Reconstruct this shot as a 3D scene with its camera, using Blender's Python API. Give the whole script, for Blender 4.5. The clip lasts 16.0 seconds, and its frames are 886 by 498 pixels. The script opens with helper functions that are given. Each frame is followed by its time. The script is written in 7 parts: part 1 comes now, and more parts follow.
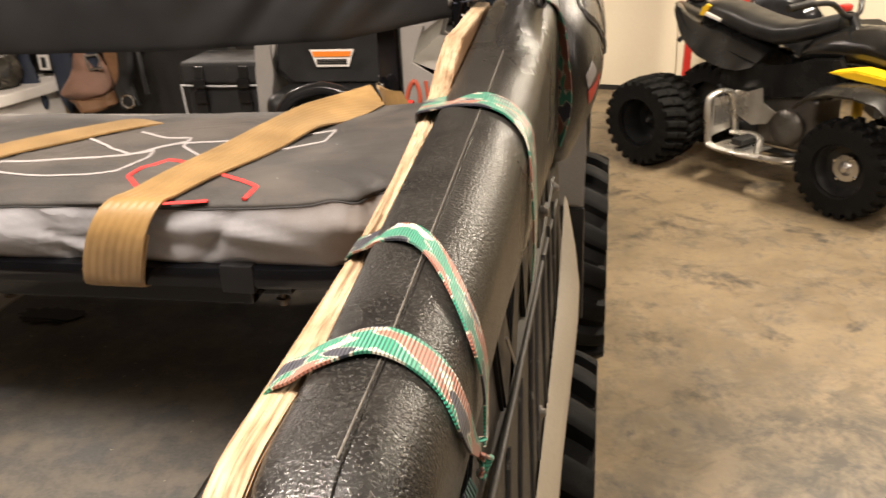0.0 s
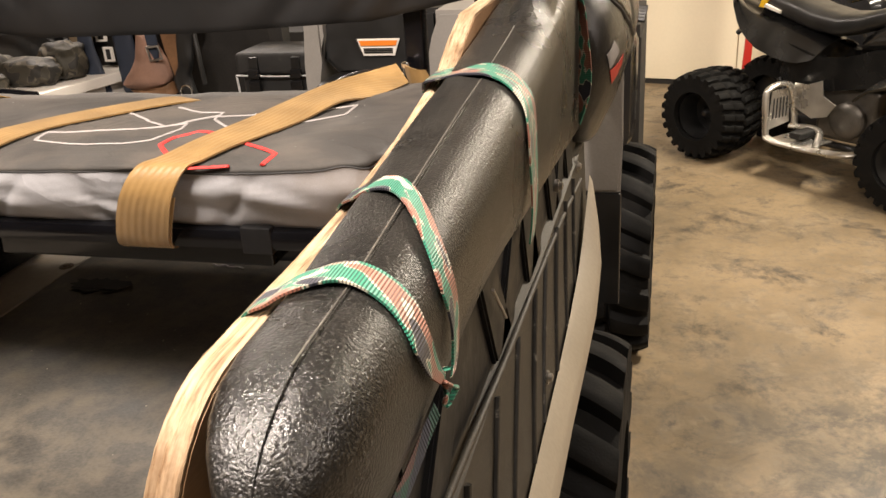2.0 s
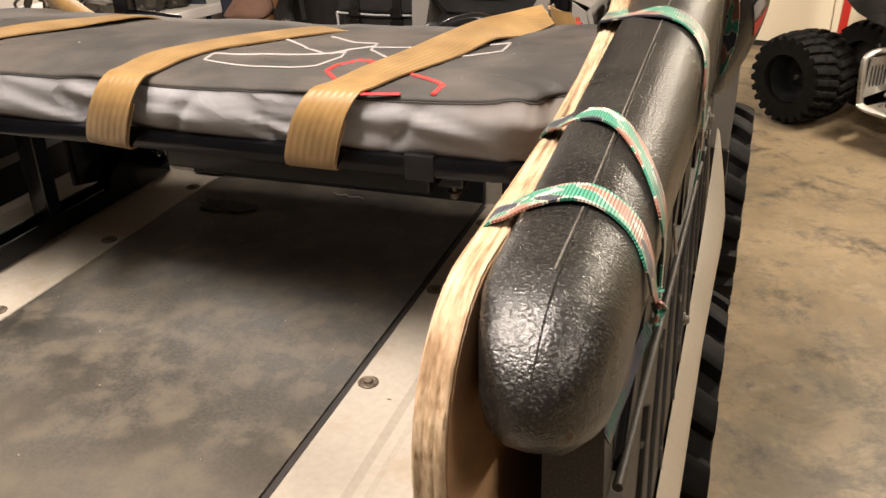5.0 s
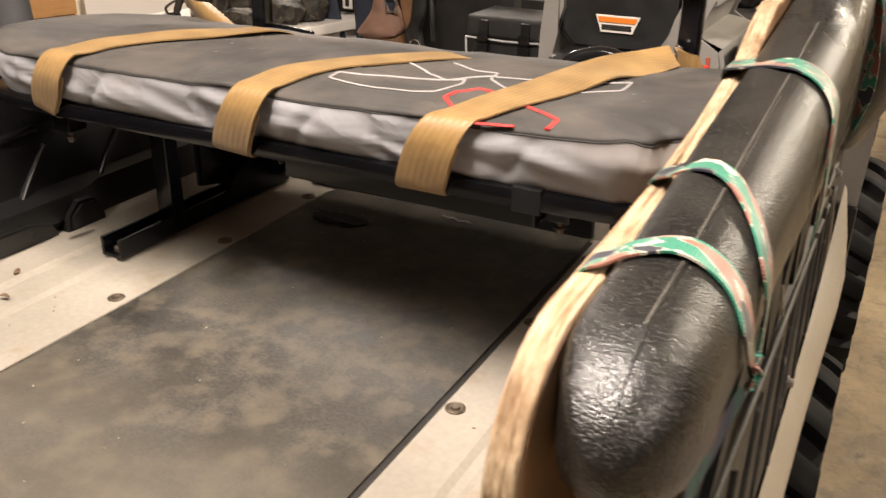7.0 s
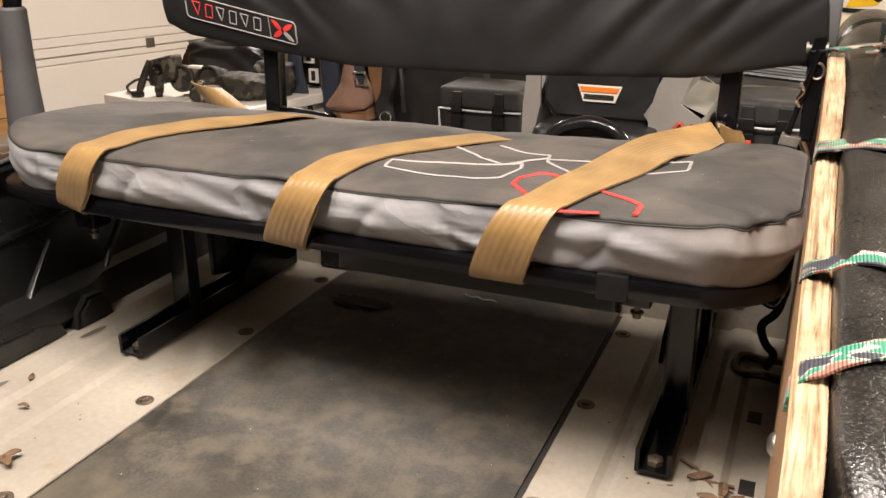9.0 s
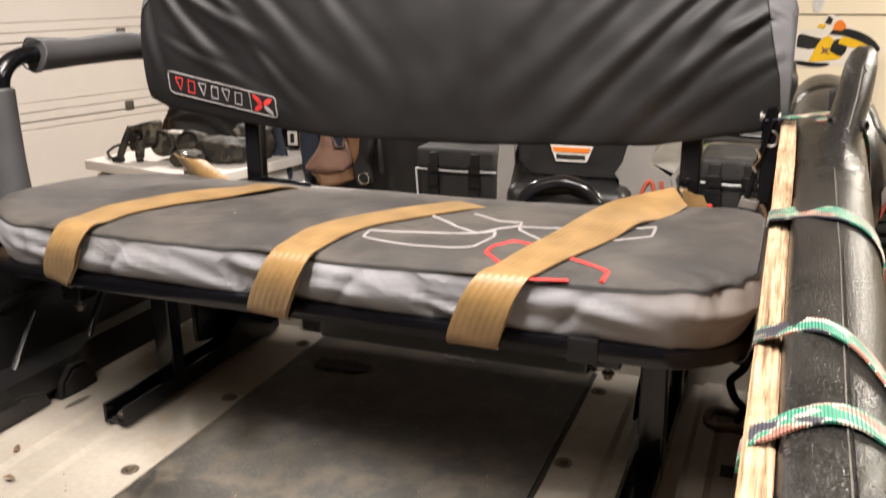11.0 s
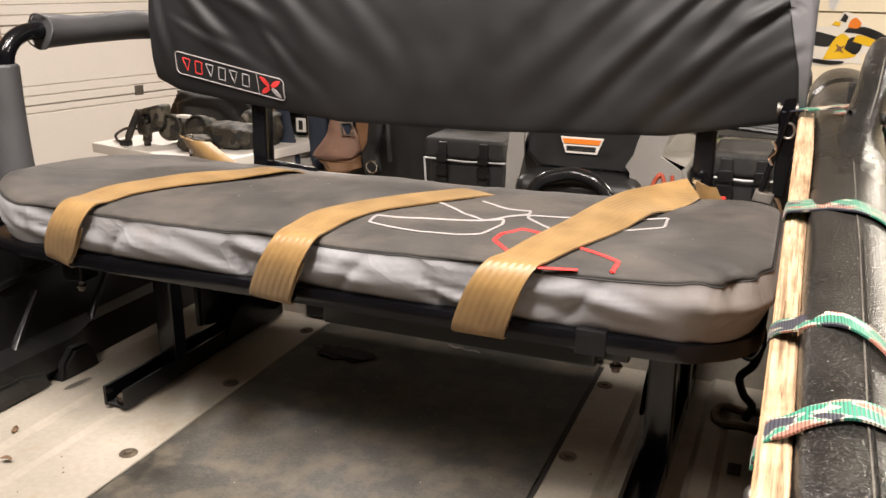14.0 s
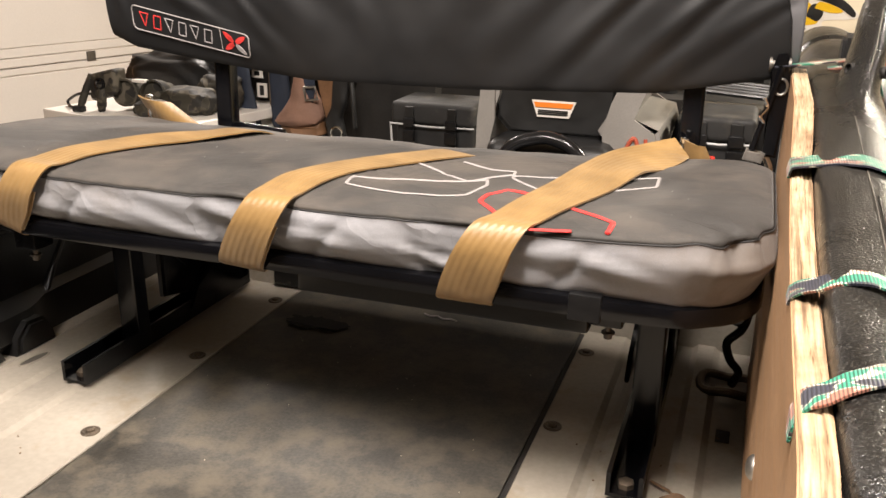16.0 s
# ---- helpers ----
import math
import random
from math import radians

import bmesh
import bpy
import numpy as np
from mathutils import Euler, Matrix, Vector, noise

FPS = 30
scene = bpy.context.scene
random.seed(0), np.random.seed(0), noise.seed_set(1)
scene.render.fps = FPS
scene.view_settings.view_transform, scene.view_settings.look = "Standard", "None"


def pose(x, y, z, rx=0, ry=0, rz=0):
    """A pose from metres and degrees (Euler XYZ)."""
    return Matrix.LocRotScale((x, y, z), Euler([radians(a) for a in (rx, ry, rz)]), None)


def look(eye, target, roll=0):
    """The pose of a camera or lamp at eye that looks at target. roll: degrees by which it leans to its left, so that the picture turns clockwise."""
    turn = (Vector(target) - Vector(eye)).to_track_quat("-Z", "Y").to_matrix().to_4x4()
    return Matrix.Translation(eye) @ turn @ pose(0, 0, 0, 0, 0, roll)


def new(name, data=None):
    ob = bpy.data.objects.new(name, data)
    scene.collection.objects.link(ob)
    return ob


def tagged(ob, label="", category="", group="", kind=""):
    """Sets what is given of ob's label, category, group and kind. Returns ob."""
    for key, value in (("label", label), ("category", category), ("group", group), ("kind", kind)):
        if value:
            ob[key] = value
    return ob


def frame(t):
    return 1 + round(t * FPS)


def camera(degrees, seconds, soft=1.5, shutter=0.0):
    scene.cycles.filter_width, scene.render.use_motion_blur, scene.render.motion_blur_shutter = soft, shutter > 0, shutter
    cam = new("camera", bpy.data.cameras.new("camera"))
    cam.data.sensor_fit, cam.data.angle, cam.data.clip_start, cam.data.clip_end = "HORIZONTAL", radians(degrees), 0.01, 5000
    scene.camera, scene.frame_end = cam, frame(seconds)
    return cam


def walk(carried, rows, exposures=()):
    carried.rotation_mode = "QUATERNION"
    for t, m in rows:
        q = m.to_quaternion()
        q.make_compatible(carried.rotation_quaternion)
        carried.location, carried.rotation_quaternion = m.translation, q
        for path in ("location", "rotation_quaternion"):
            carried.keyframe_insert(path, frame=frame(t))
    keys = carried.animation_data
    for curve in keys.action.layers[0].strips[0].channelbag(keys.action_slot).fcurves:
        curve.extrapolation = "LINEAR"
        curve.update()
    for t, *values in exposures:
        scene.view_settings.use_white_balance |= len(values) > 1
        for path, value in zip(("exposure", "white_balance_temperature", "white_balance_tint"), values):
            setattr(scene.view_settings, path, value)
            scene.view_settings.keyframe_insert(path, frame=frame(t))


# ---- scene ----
from mathutils.bvhtree import BVHTree

cam = camera(54.25, 16.0, soft=1.5, shutter=0.4)
PATH = [
    (0, (0.6160, 0.0306, 1.3893), (0.4368, 0.9330, 0.9974), -2.85),
    (0.5, (0.6352, 0.0181, 1.3928), (0.3749, 0.9076, 1.0172), -4.51),
    (1, (0.6354, 0.0124, 1.3929), (0.3649, 0.9015, 1.0234), -4.05),
    (1.5, (0.6437, 0.0155, 1.3932), (0.3883, 0.9062, 1.0170), -3.88),
    (2, (0.6698, -0.0009, 1.3741), (0.4217, 0.8855, 0.9834), -3.78),
    (2.5, (0.6644, -0.0098, 1.3782), (0.3931, 0.8691, 0.9858), -3.46),
    (3, (0.6007, -0.0269, 1.3821), (0.3029, 0.8437, 0.9905), -1.76),
    (3.5, (0.5510, -0.0537, 1.3867), (0.2350, 0.8075, 0.9887), -0.94),
    (4, (0.5512, -0.0626, 1.3784), (0.2670, 0.8045, 0.9692), -1.65),
    (4.2, (0.5520, -0.0641, 1.3733), (0.2815, 0.8018, 0.9526), -1.64),
    (6.3, (0.6642, -0.0508, 1.3791), (0.2691, 0.7545, 0.9370), -0.59),
    (6.5, (0.6512, -0.0505, 1.3789), (0.2483, 0.7550, 0.9442), -0.17),
    (7, (0.5983, -0.0552, 1.3818), (0.1747, 0.7500, 0.9669), 0.56),
    (7.5, (0.5198, -0.0663, 1.3773), (0.0910, 0.7404, 0.9707), 0.22),
    (8, (0.4541, -0.0816, 1.3913), (0.0345, 0.7397, 1.0048), -0.13),
    (8.5, (0.4497, -0.0902, 1.4009), (0.0608, 0.7604, 1.0471), 0.30),
    (8.7, (0.4543, -0.0815, 1.3975), (0.0771, 0.7753, 1.0458), 0.27),
    (10.8, (0.4747, -0.0998, 1.4140), (0.1185, 0.7777, 1.0929), -0.94),
    (11, (0.4767, -0.1081, 1.4246), (0.1203, 0.7796, 1.1331), -0.89),
    (11.5, (0.4745, -0.1066, 1.4275), (0.1153, 0.7929, 1.1788), -0.99),
    (12, (0.4730, -0.1051, 1.4226), (0.1123, 0.7913, 1.1648), -0.64),
    (12.5, (0.4701, -0.1032, 1.4171), (0.1072, 0.7876, 1.1437), -0.31),
    (13, (0.4719, -0.1017, 1.4167), (0.1096, 0.7858, 1.1319), -0.19),
    (13.5, (0.4783, -0.0964, 1.4131), (0.1189, 0.7897, 1.1204), -0.32),
    (14, (0.4706, -0.0934, 1.4137), (0.1079, 0.7889, 1.1137), 0.20),
    (14.5, (0.4529, -0.0923, 1.4058), (0.0880, 0.7861, 1.0972), 0.43),
    (15, (0.4453, -0.0829, 1.4056), (0.0930, 0.7974, 1.0876), 0.47),
    (15.5, (0.4331, -0.0725, 1.3969), (0.1044, 0.8142, 1.0717), 1.03),
    (16, (0.4337, -0.0597, 1.3913), (0.1173, 0.8288, 1.0589), 0.63),
]
walk(cam, [(t, look(eye, target, roll)) for t, eye, target, roll in PATH],
     exposures=[(0.0, -0.04, 6500.0, 10.0), (3.5, -0.05, 6500.0, 10.0), (4.2, -0.09, 6480.0, 10.0), (6.4, -0.02, 6450.0, 10.0), (7.4, -0.03, 6430.0, 10.0), (8.0, -0.10, 6420.0, 10.0), (8.6, -0.11, 6380.0, 10.0), (10.9, -0.02, 6010.0, 9.0), (13.0, -0.02, 6030.0, 9.0), (16.0, 0.02, 6220.0, 9.0)])

# ---- light ----
world = bpy.data.worlds.new("garage_world")
scene.world = world
world.use_nodes = True
world.node_tree.nodes["Background"].inputs[0].default_value = (0.9, 0.95, 1.0, 1)
world.node_tree.nodes["Background"].inputs[1].default_value = 0.02
scene.view_settings.exposure = 0.0
ROOM = Matrix.Rotation(radians(-12.5), 4, "Z")


def ceiling_lamp(name, a, b, length, power, colour):
    data = bpy.data.lights.new(name, "AREA")
    data.shape, data.size, data.size_y, data.energy, data.color = "RECTANGLE", 0.16, length, power, colour
    ob = new(name, data)
    ob.matrix_world = ROOM @ Matrix.Translation((a, b, 2.70))
    return ob


WARM = (1.0, 0.868, 0.762)
# fill light with no known fixture, lifts the mat and the cushion front
ceiling_lamp("unseen_light", -0.45, -0.50, 1.2, 46, WARM)
ceiling_lamp("unseen_light", 0.20, 0.16, 0.9, 104, WARM)
# added light with no known fixture, brightens the side panel and right floor
ceiling_lamp("unseen_light", 2.3, 0.6, 1.2, 62, WARM)
ceiling_lamp("unseen_light", 1.2, 3.9, 1.2, 190, (1.0, 0.87, 0.70))
ceiling_lamp("unseen_light", -2.6, 3.2, 1.2, 110, WARM)

# ---- materials ----


def nodes_of(name):
    m = bpy.data.materials.new(name)
    m.use_nodes = True
    nt = m.node_tree
    return m, nt, nt.nodes["Principled BSDF"]


def add(nt, kind, **values):
    n = nt.nodes.new(kind)
    for key, value in values.items():
        if key in n.inputs:
            n.inputs[key].default_value = value
    return n


def ramp(nt, stops):
    n = nt.nodes.new("ShaderNodeValToRGB")
    e = n.color_ramp.elements
    while len(e) < len(stops):
        e.new(0.5)
    for one, (at, colour) in zip(e, stops):
        one.position, one.color = at, (*colour, 1)
    return n


def shade(c, k):
    return tuple(min(1.0, v * k) for v in c)


def surface(name, base, rough=0.6, metal=0.0, var=0.18, scale=6.0, fine=160.0, bump=0.15, depth=0.002, stain=None, stain_at=(0.55, 0.7),
            stain_scale=3.0, stretch=(1, 1, 1), gloss_var=0.1, spec=0.5, sheen=0.0, crease=0.0, crease_scale=7.0):
    """A mottled surface: two scales of noise in colour, gloss and relief, and stains of a colour of their own."""
    m, nt, p = nodes_of(name)
    co = nt.nodes.new("ShaderNodeTexCoord")
    mp = add(nt, "ShaderNodeMapping", Scale=stretch)
    nt.links.new(co.outputs["Object"], mp.inputs[0])
    big, small = add(nt, "ShaderNodeTexNoise", Scale=scale, Detail=6.0), add(nt, "ShaderNodeTexNoise", Scale=fine, Detail=3.0)
    for n in (big, small):
        nt.links.new(mp.outputs[0], n.inputs["Vector"])
    r1 = ramp(nt, [(0.3, shade(base, 1 - var)), (0.7, shade(base, 1 + var))])
    nt.links.new(big.outputs[0], r1.inputs[0])
    r2 = ramp(nt, [(0.3, (1 - var,) * 3), (0.7, (1.0, 1.0, 1.0))])
    nt.links.new(small.outputs[0], r2.inputs[0])
    mix = nt.nodes.new("ShaderNodeMix")
    mix.data_type, mix.blend_type = "RGBA", "MULTIPLY"
    mix.inputs[0].default_value = 1.0
    nt.links.new(r1.outputs[0], mix.inputs[6])
    nt.links.new(r2.outputs[0], mix.inputs[7])
    out = mix.outputs[2]
    if stain:
        sn = add(nt, "ShaderNodeTexNoise", Scale=stain_scale, Detail=8.0, Roughness=0.65)
        nt.links.new(mp.outputs[0], sn.inputs["Vector"])
        rs = ramp(nt, [(stain_at[0], (0, 0, 0)), (stain_at[1], (1, 1, 1))])
        nt.links.new(sn.outputs[0], rs.inputs[0])
        m2 = nt.nodes.new("ShaderNodeMix")
        m2.data_type = "RGBA"
        nt.links.new(rs.outputs[0], m2.inputs[0])
        nt.links.new(out, m2.inputs[6])
        m2.inputs[7].default_value = (*stain, 1)
        out = m2.outputs[2]
    nt.links.new(out, p.inputs["Base Color"])
    rr = ramp(nt, [(0.3, (max(0.02, rough - gloss_var),) * 3), (0.7, (min(1.0, rough + gloss_var),) * 3)])
    nt.links.new(big.outputs[0], rr.inputs[0])
    nt.links.new(rr.outputs[0], p.inputs["Roughness"])
    p.inputs["Metallic"].default_value = metal
    p.inputs["Specular IOR Level"].default_value = spec
    p.inputs["Sheen Weight"].default_value = sheen
    b = add(nt, "ShaderNodeBump", Strength=bump, Distance=depth)
    nt.links.new(small.outputs[0], b.inputs["Height"])
    if crease:
        cn = add(nt, "ShaderNodeTexNoise", Scale=crease_scale, Detail=3.0, Roughness=0.45, Distortion=1.1)
        nt.links.new(mp.outputs[0], cn.inputs["Vector"])
        rc = ramp(nt, [(0.40, (0, 0, 0)), (0.495, (0.8, 0.8, 0.8)), (0.505, (1, 1, 1)), (0.64, (0.15, 0.15, 0.15))])
        nt.links.new(cn.outputs[0], rc.inputs[0])
        cb = add(nt, "ShaderNodeBump", Strength=0.6, Distance=crease)
        nt.links.new(rc.outputs[0], cb.inputs["Height"])
        nt.links.new(cb.outputs[0], b.inputs["Normal"])
    nt.links.new(b.outputs[0], p.inputs["Normal"])
    return m


def pebbled(name, base, rough, cell=420.0, depth=0.0012, strength=0.6, dust=None, patch=9.0):
    """Moulded plastic with a leathery grain and dusty patches."""
    m, nt, p = nodes_of(name)
    co = nt.nodes.new("ShaderNodeTexCoord")
    v = add(nt, "ShaderNodeTexNoise", Scale=cell, Detail=2.0)
    d = add(nt, "ShaderNodeTexNoise", Scale=patch, Detail=7.0, Roughness=0.6)
    for n in (v, d):
        nt.links.new(co.outputs["Object"], n.inputs["Vector"])
    r = ramp(nt, [(0.40, base), (0.66, dust or shade(base, 1.6))])
    nt.links.new(d.outputs[0], r.inputs[0])
    worn = ramp(nt, [(0.52, (0, 0, 0)), (0.68, (0.6,) * 3)])
    nt.links.new(v.outputs[0], worn.inputs[0])
    tips = nt.nodes.new("ShaderNodeMix")
    tips.data_type = "RGBA"
    nt.links.new(worn.outputs[0], tips.inputs[0])
    nt.links.new(r.outputs[0], tips.inputs[6])
    tips.inputs[7].default_value = (*shade(dust or base, 3.0), 1)
    nt.links.new(tips.outputs[2], p.inputs["Base Color"])
    rr = ramp(nt, [(0.35, (rough - 0.03,) * 3), (0.66, (rough + 0.10,) * 3)])
    nt.links.new(d.outputs[0], rr.inputs[0])
    nt.links.new(rr.outputs[0], p.inputs["Roughness"])
    b = add(nt, "ShaderNodeBump", Strength=strength, Distance=depth)
    nt.links.new(v.outputs[0], b.inputs["Height"])
    nt.links.new(b.outputs[0], p.inputs["Normal"])
    return m


def stained_floor(name):
    """Worn garage concrete: tan base, dark blotches at two sizes and hairline cracks."""
    m, nt, p = nodes_of(name)
    co = nt.nodes.new("ShaderNodeTexCoord")
    def mask(scale, lo, hi, detail=9.0, rough=0.68, warp=0.4):
        n = add(nt, "ShaderNodeTexNoise", Scale=scale, Detail=detail, Roughness=rough, Distortion=warp)
        nt.links.new(co.outputs["Object"], n.inputs["Vector"])
        r = ramp(nt, [(lo, (0, 0, 0)), (hi, (1, 1, 1))])
        nt.links.new(n.outputs[0], r.inputs[0])
        return n, r
    def over(below, fac, colour):
        mx = nt.nodes.new("ShaderNodeMix")
        mx.data_type = "RGBA"
        nt.links.new(fac, mx.inputs[0])
        if isinstance(below, tuple):
            mx.inputs[6].default_value = (*below, 1)
        else:
            nt.links.new(below, mx.inputs[6])
        mx.inputs[7].default_value = (*colour, 1)
        return mx.outputs[2]
    big, rb = mask(1.6, 0.42, 0.62, warp=0.3)
    mid, rm = mask(6.0, 0.53, 0.66, rough=0.78, warp=0.3)
    fine, rf = mask(30.0, 0.50, 0.74, 6.0, warp=0.1)
    pale, rp = mask(5.3, 0.55, 0.70, rough=0.75, warp=0.1)
    c = over((0.240, 0.180, 0.108), rb.outputs[0], (0.150, 0.114, 0.070))
    c = over(c, rp.outputs[0], (0.255, 0.203, 0.135))
    c = over(c, rm.outputs[0], (0.095, 0.078, 0.058))
    c = over(c, rf.outputs[0], (0.150, 0.124, 0.091))
    _, rk = mask(3.6, 0.54, 0.64, 12.0, 0.76, 0.3)
    c = over(c, rk.outputs[0], (0.058, 0.049, 0.038))
    # oily scuff marks where the quad is wheeled out
    far = add(nt, "ShaderNodeVectorMath")
    far.operation = "DISTANCE"
    far.inputs[1].default_value = (1.35, 1.75, 0.0)
    nt.links.new(co.outputs["Object"], far.inputs[0])
    _, rs = mask(4.5, 0.42, 0.56, 12.0, 0.76, 0.5)
    rd = ramp(nt, [(0.25, (0.95,) * 3), (0.90, (0, 0, 0))])
    nt.links.new(far.outputs["Value"], rd.inputs[0])
    scuff = nt.nodes.new("ShaderNodeMath")
    scuff.operation = "MULTIPLY"
    nt.links.new(rs.outputs[0], scuff.inputs[0])
    nt.links.new(rd.outputs[0], scuff.inputs[1])
    c = over(c, scuff.outputs[0], (0.045, 0.038, 0.029))
    # hairline cracks wandering round the worn patches
    wob = add(nt, "ShaderNodeTexNoise", Scale=3.0, Detail=6.0, Roughness=0.7)
    nt.links.new(co.outputs["Object"], wob.inputs["Vector"])
    at = add(nt, "ShaderNodeVectorMath")
    at.operation = "MULTIPLY_ADD"
    at.inputs[1].default_value = (0.55, 0.55, 0.0)
    nt.links.new(wob.outputs["Color"], at.inputs[0])
    nt.links.new(co.outputs["Object"], at.inputs[2])
    cell = add(nt, "ShaderNodeTexVoronoi", Scale=2.1)
    cell.feature = "DISTANCE_TO_EDGE"
    nt.links.new(at.outputs[0], cell.inputs["Vector"])
    rc = ramp(nt, [(0.0, (0.55,) * 3), (0.022, (0, 0, 0))])
    nt.links.new(cell.outputs["Distance"], rc.inputs[0])
    gap = nt.nodes.new("ShaderNodeMath")
    gap.operation = "MULTIPLY"
    nt.links.new(rc.outputs[0], gap.inputs[0])
    nt.links.new(rb.outputs[0], gap.inputs[1])
    c = over(c, gap.outputs[0], (0.060, 0.050, 0.038))
    nt.links.new(c, p.inputs["Base Color"])
    rr = ramp(nt, [(0.35, (0.34,) * 3), (0.65, (0.60,) * 3)])
    nt.links.new(mid.outputs[0], rr.inputs[0])
    nt.links.new(rr.outputs[0], p.inputs["Roughness"])
    b = add(nt, "ShaderNodeBump", Strength=0.12, Distance=0.003)
    nt.links.new(fine.outputs[0], b.inputs["Height"])
    nt.links.new(b.outputs[0], p.inputs["Normal"])
    return m


def webbing(name, ribs_along, pitch, build, rough=0.55, strength=0.55):
    """Woven strap: ribs along or across its length (UV in metres), colour from build(nt, vector)."""
    m, nt, p = nodes_of(name)
    uv = nt.nodes.new("ShaderNodeUVMap")
    uv.uv_map = "UVMap"
    nt.links.new(build(nt, uv.outputs[0]), p.inputs["Base Color"])
    w = add(nt, "ShaderNodeTexWave", Scale=2 * math.pi / pitch / 20.0, Distortion=0.3, Detail=1.0)
    w.wave_type, w.bands_direction = "BANDS", "Y" if ribs_along else "X"
    nt.links.new(uv.outputs[0], w.inputs["Vector"])
    f = add(nt, "ShaderNodeTexNoise", Scale=1400.0, Detail=1.0)
    nt.links.new(uv.outputs[0], f.inputs["Vector"])
    s = nt.nodes.new("ShaderNodeMath")
    s.operation = "MULTIPLY_ADD"
    s.inputs[1].default_value = 0.35
    nt.links.new(f.outputs[0], s.inputs[0])
    nt.links.new(w.outputs[0], s.inputs[2])
    b = add(nt, "ShaderNodeBump", Strength=strength, Distance=0.0007)
    nt.links.new(s.outputs[0], b.inputs["Height"])
    nt.links.new(b.outputs[0], p.inputs["Normal"])
    p.inputs["Roughness"].default_value = rough
    p.inputs["Sheen Weight"].default_value = 0.15
    return m


def camo_patch(nt, vector, offset, scale, lo, hi):
    mp = add(nt, "ShaderNodeMapping", Location=offset)
    nt.links.new(vector, mp.inputs[0])
    n = add(nt, "ShaderNodeTexNoise", Scale=scale, Detail=1.2, Roughness=0.4, Distortion=0.5)
    nt.links.new(mp.outputs[0], n.inputs["Vector"])
    r = ramp(nt, [(lo, (0, 0, 0)), (hi, (1, 1, 1))])
    nt.links.new(n.outputs[0], r.inputs[0])
    return r.outputs[0]


def laid_over(nt, below, fac, colour):
    mx = nt.nodes.new("ShaderNodeMix")
    mx.data_type = "RGBA"
    nt.links.new(fac, mx.inputs[0])
    if isinstance(below, tuple):
        mx.inputs[6].default_value = (*below, 1)
    else:
        nt.links.new(below, mx.inputs[6])
    mx.inputs[7].default_value = (*colour, 1)
    return mx.outputs[2]


def camo_colour(ground, layers, scale, stretch=(1, 1, 1), apart=False):
    """Flowing patches laid one over another, each with a narrow rim of the ground colour; apart gives each object its own stretch of the pattern."""
    def build(nt, vector):
        mp = add(nt, "ShaderNodeMapping", Scale=stretch)
        nt.links.new(vector, mp.inputs[0])
        if apart:
            info = nt.nodes.new("ShaderNodeObjectInfo")
            nt.links.new(info.outputs["Random"], mp.inputs["Location"])
        c = ground
        for k, (colour, level) in enumerate(layers):
            at = (3.7 * k, 1.9 * k, 5.3 * k)
            c = laid_over(nt, c, camo_patch(nt, mp.outputs[0], at, scale, level - 0.020, level - 0.014), ground)
            c = laid_over(nt, c, camo_patch(nt, mp.outputs[0], at, scale, level, level + 0.006), colour)
        return c
    return build


def ribbed(build, pitch):
    """Cross ribs of a grosgrain weave: the threads between the ribs show darker."""
    def colour(nt, vector):
        w = add(nt, "ShaderNodeTexWave", Scale=2 * math.pi / pitch / 20.0, Distortion=0.2, Detail=1.0)
        w.wave_type, w.bands_direction = "BANDS", "X"
        nt.links.new(vector, w.inputs["Vector"])
        r = ramp(nt, [(0.12, (0.28, 0.28, 0.28)), (0.62, (1, 1, 1))])
        nt.links.new(w.outputs[0], r.inputs[0])
        mx = nt.nodes.new("ShaderNodeMix")
        mx.data_type, mx.blend_type = "RGBA", "MULTIPLY"
        mx.inputs[0].default_value = 1.0
        nt.links.new(build(nt, vector), mx.inputs[6])
        nt.links.new(r.outputs[0], mx.inputs[7])
        return mx.outputs[2]
    return colour


def gold_colour(nt, vector):
    n = add(nt, "ShaderNodeTexNoise", Scale=25.0, Detail=5.0)
    nt.links.new(vector, n.inputs["Vector"])
    r = ramp(nt, [(0.3, (0.180, 0.106, 0.034)), (0.7, (0.300, 0.184, 0.066))])
    nt.links.new(n.outputs[0], r.inputs[0])
    return r.outputs[0]


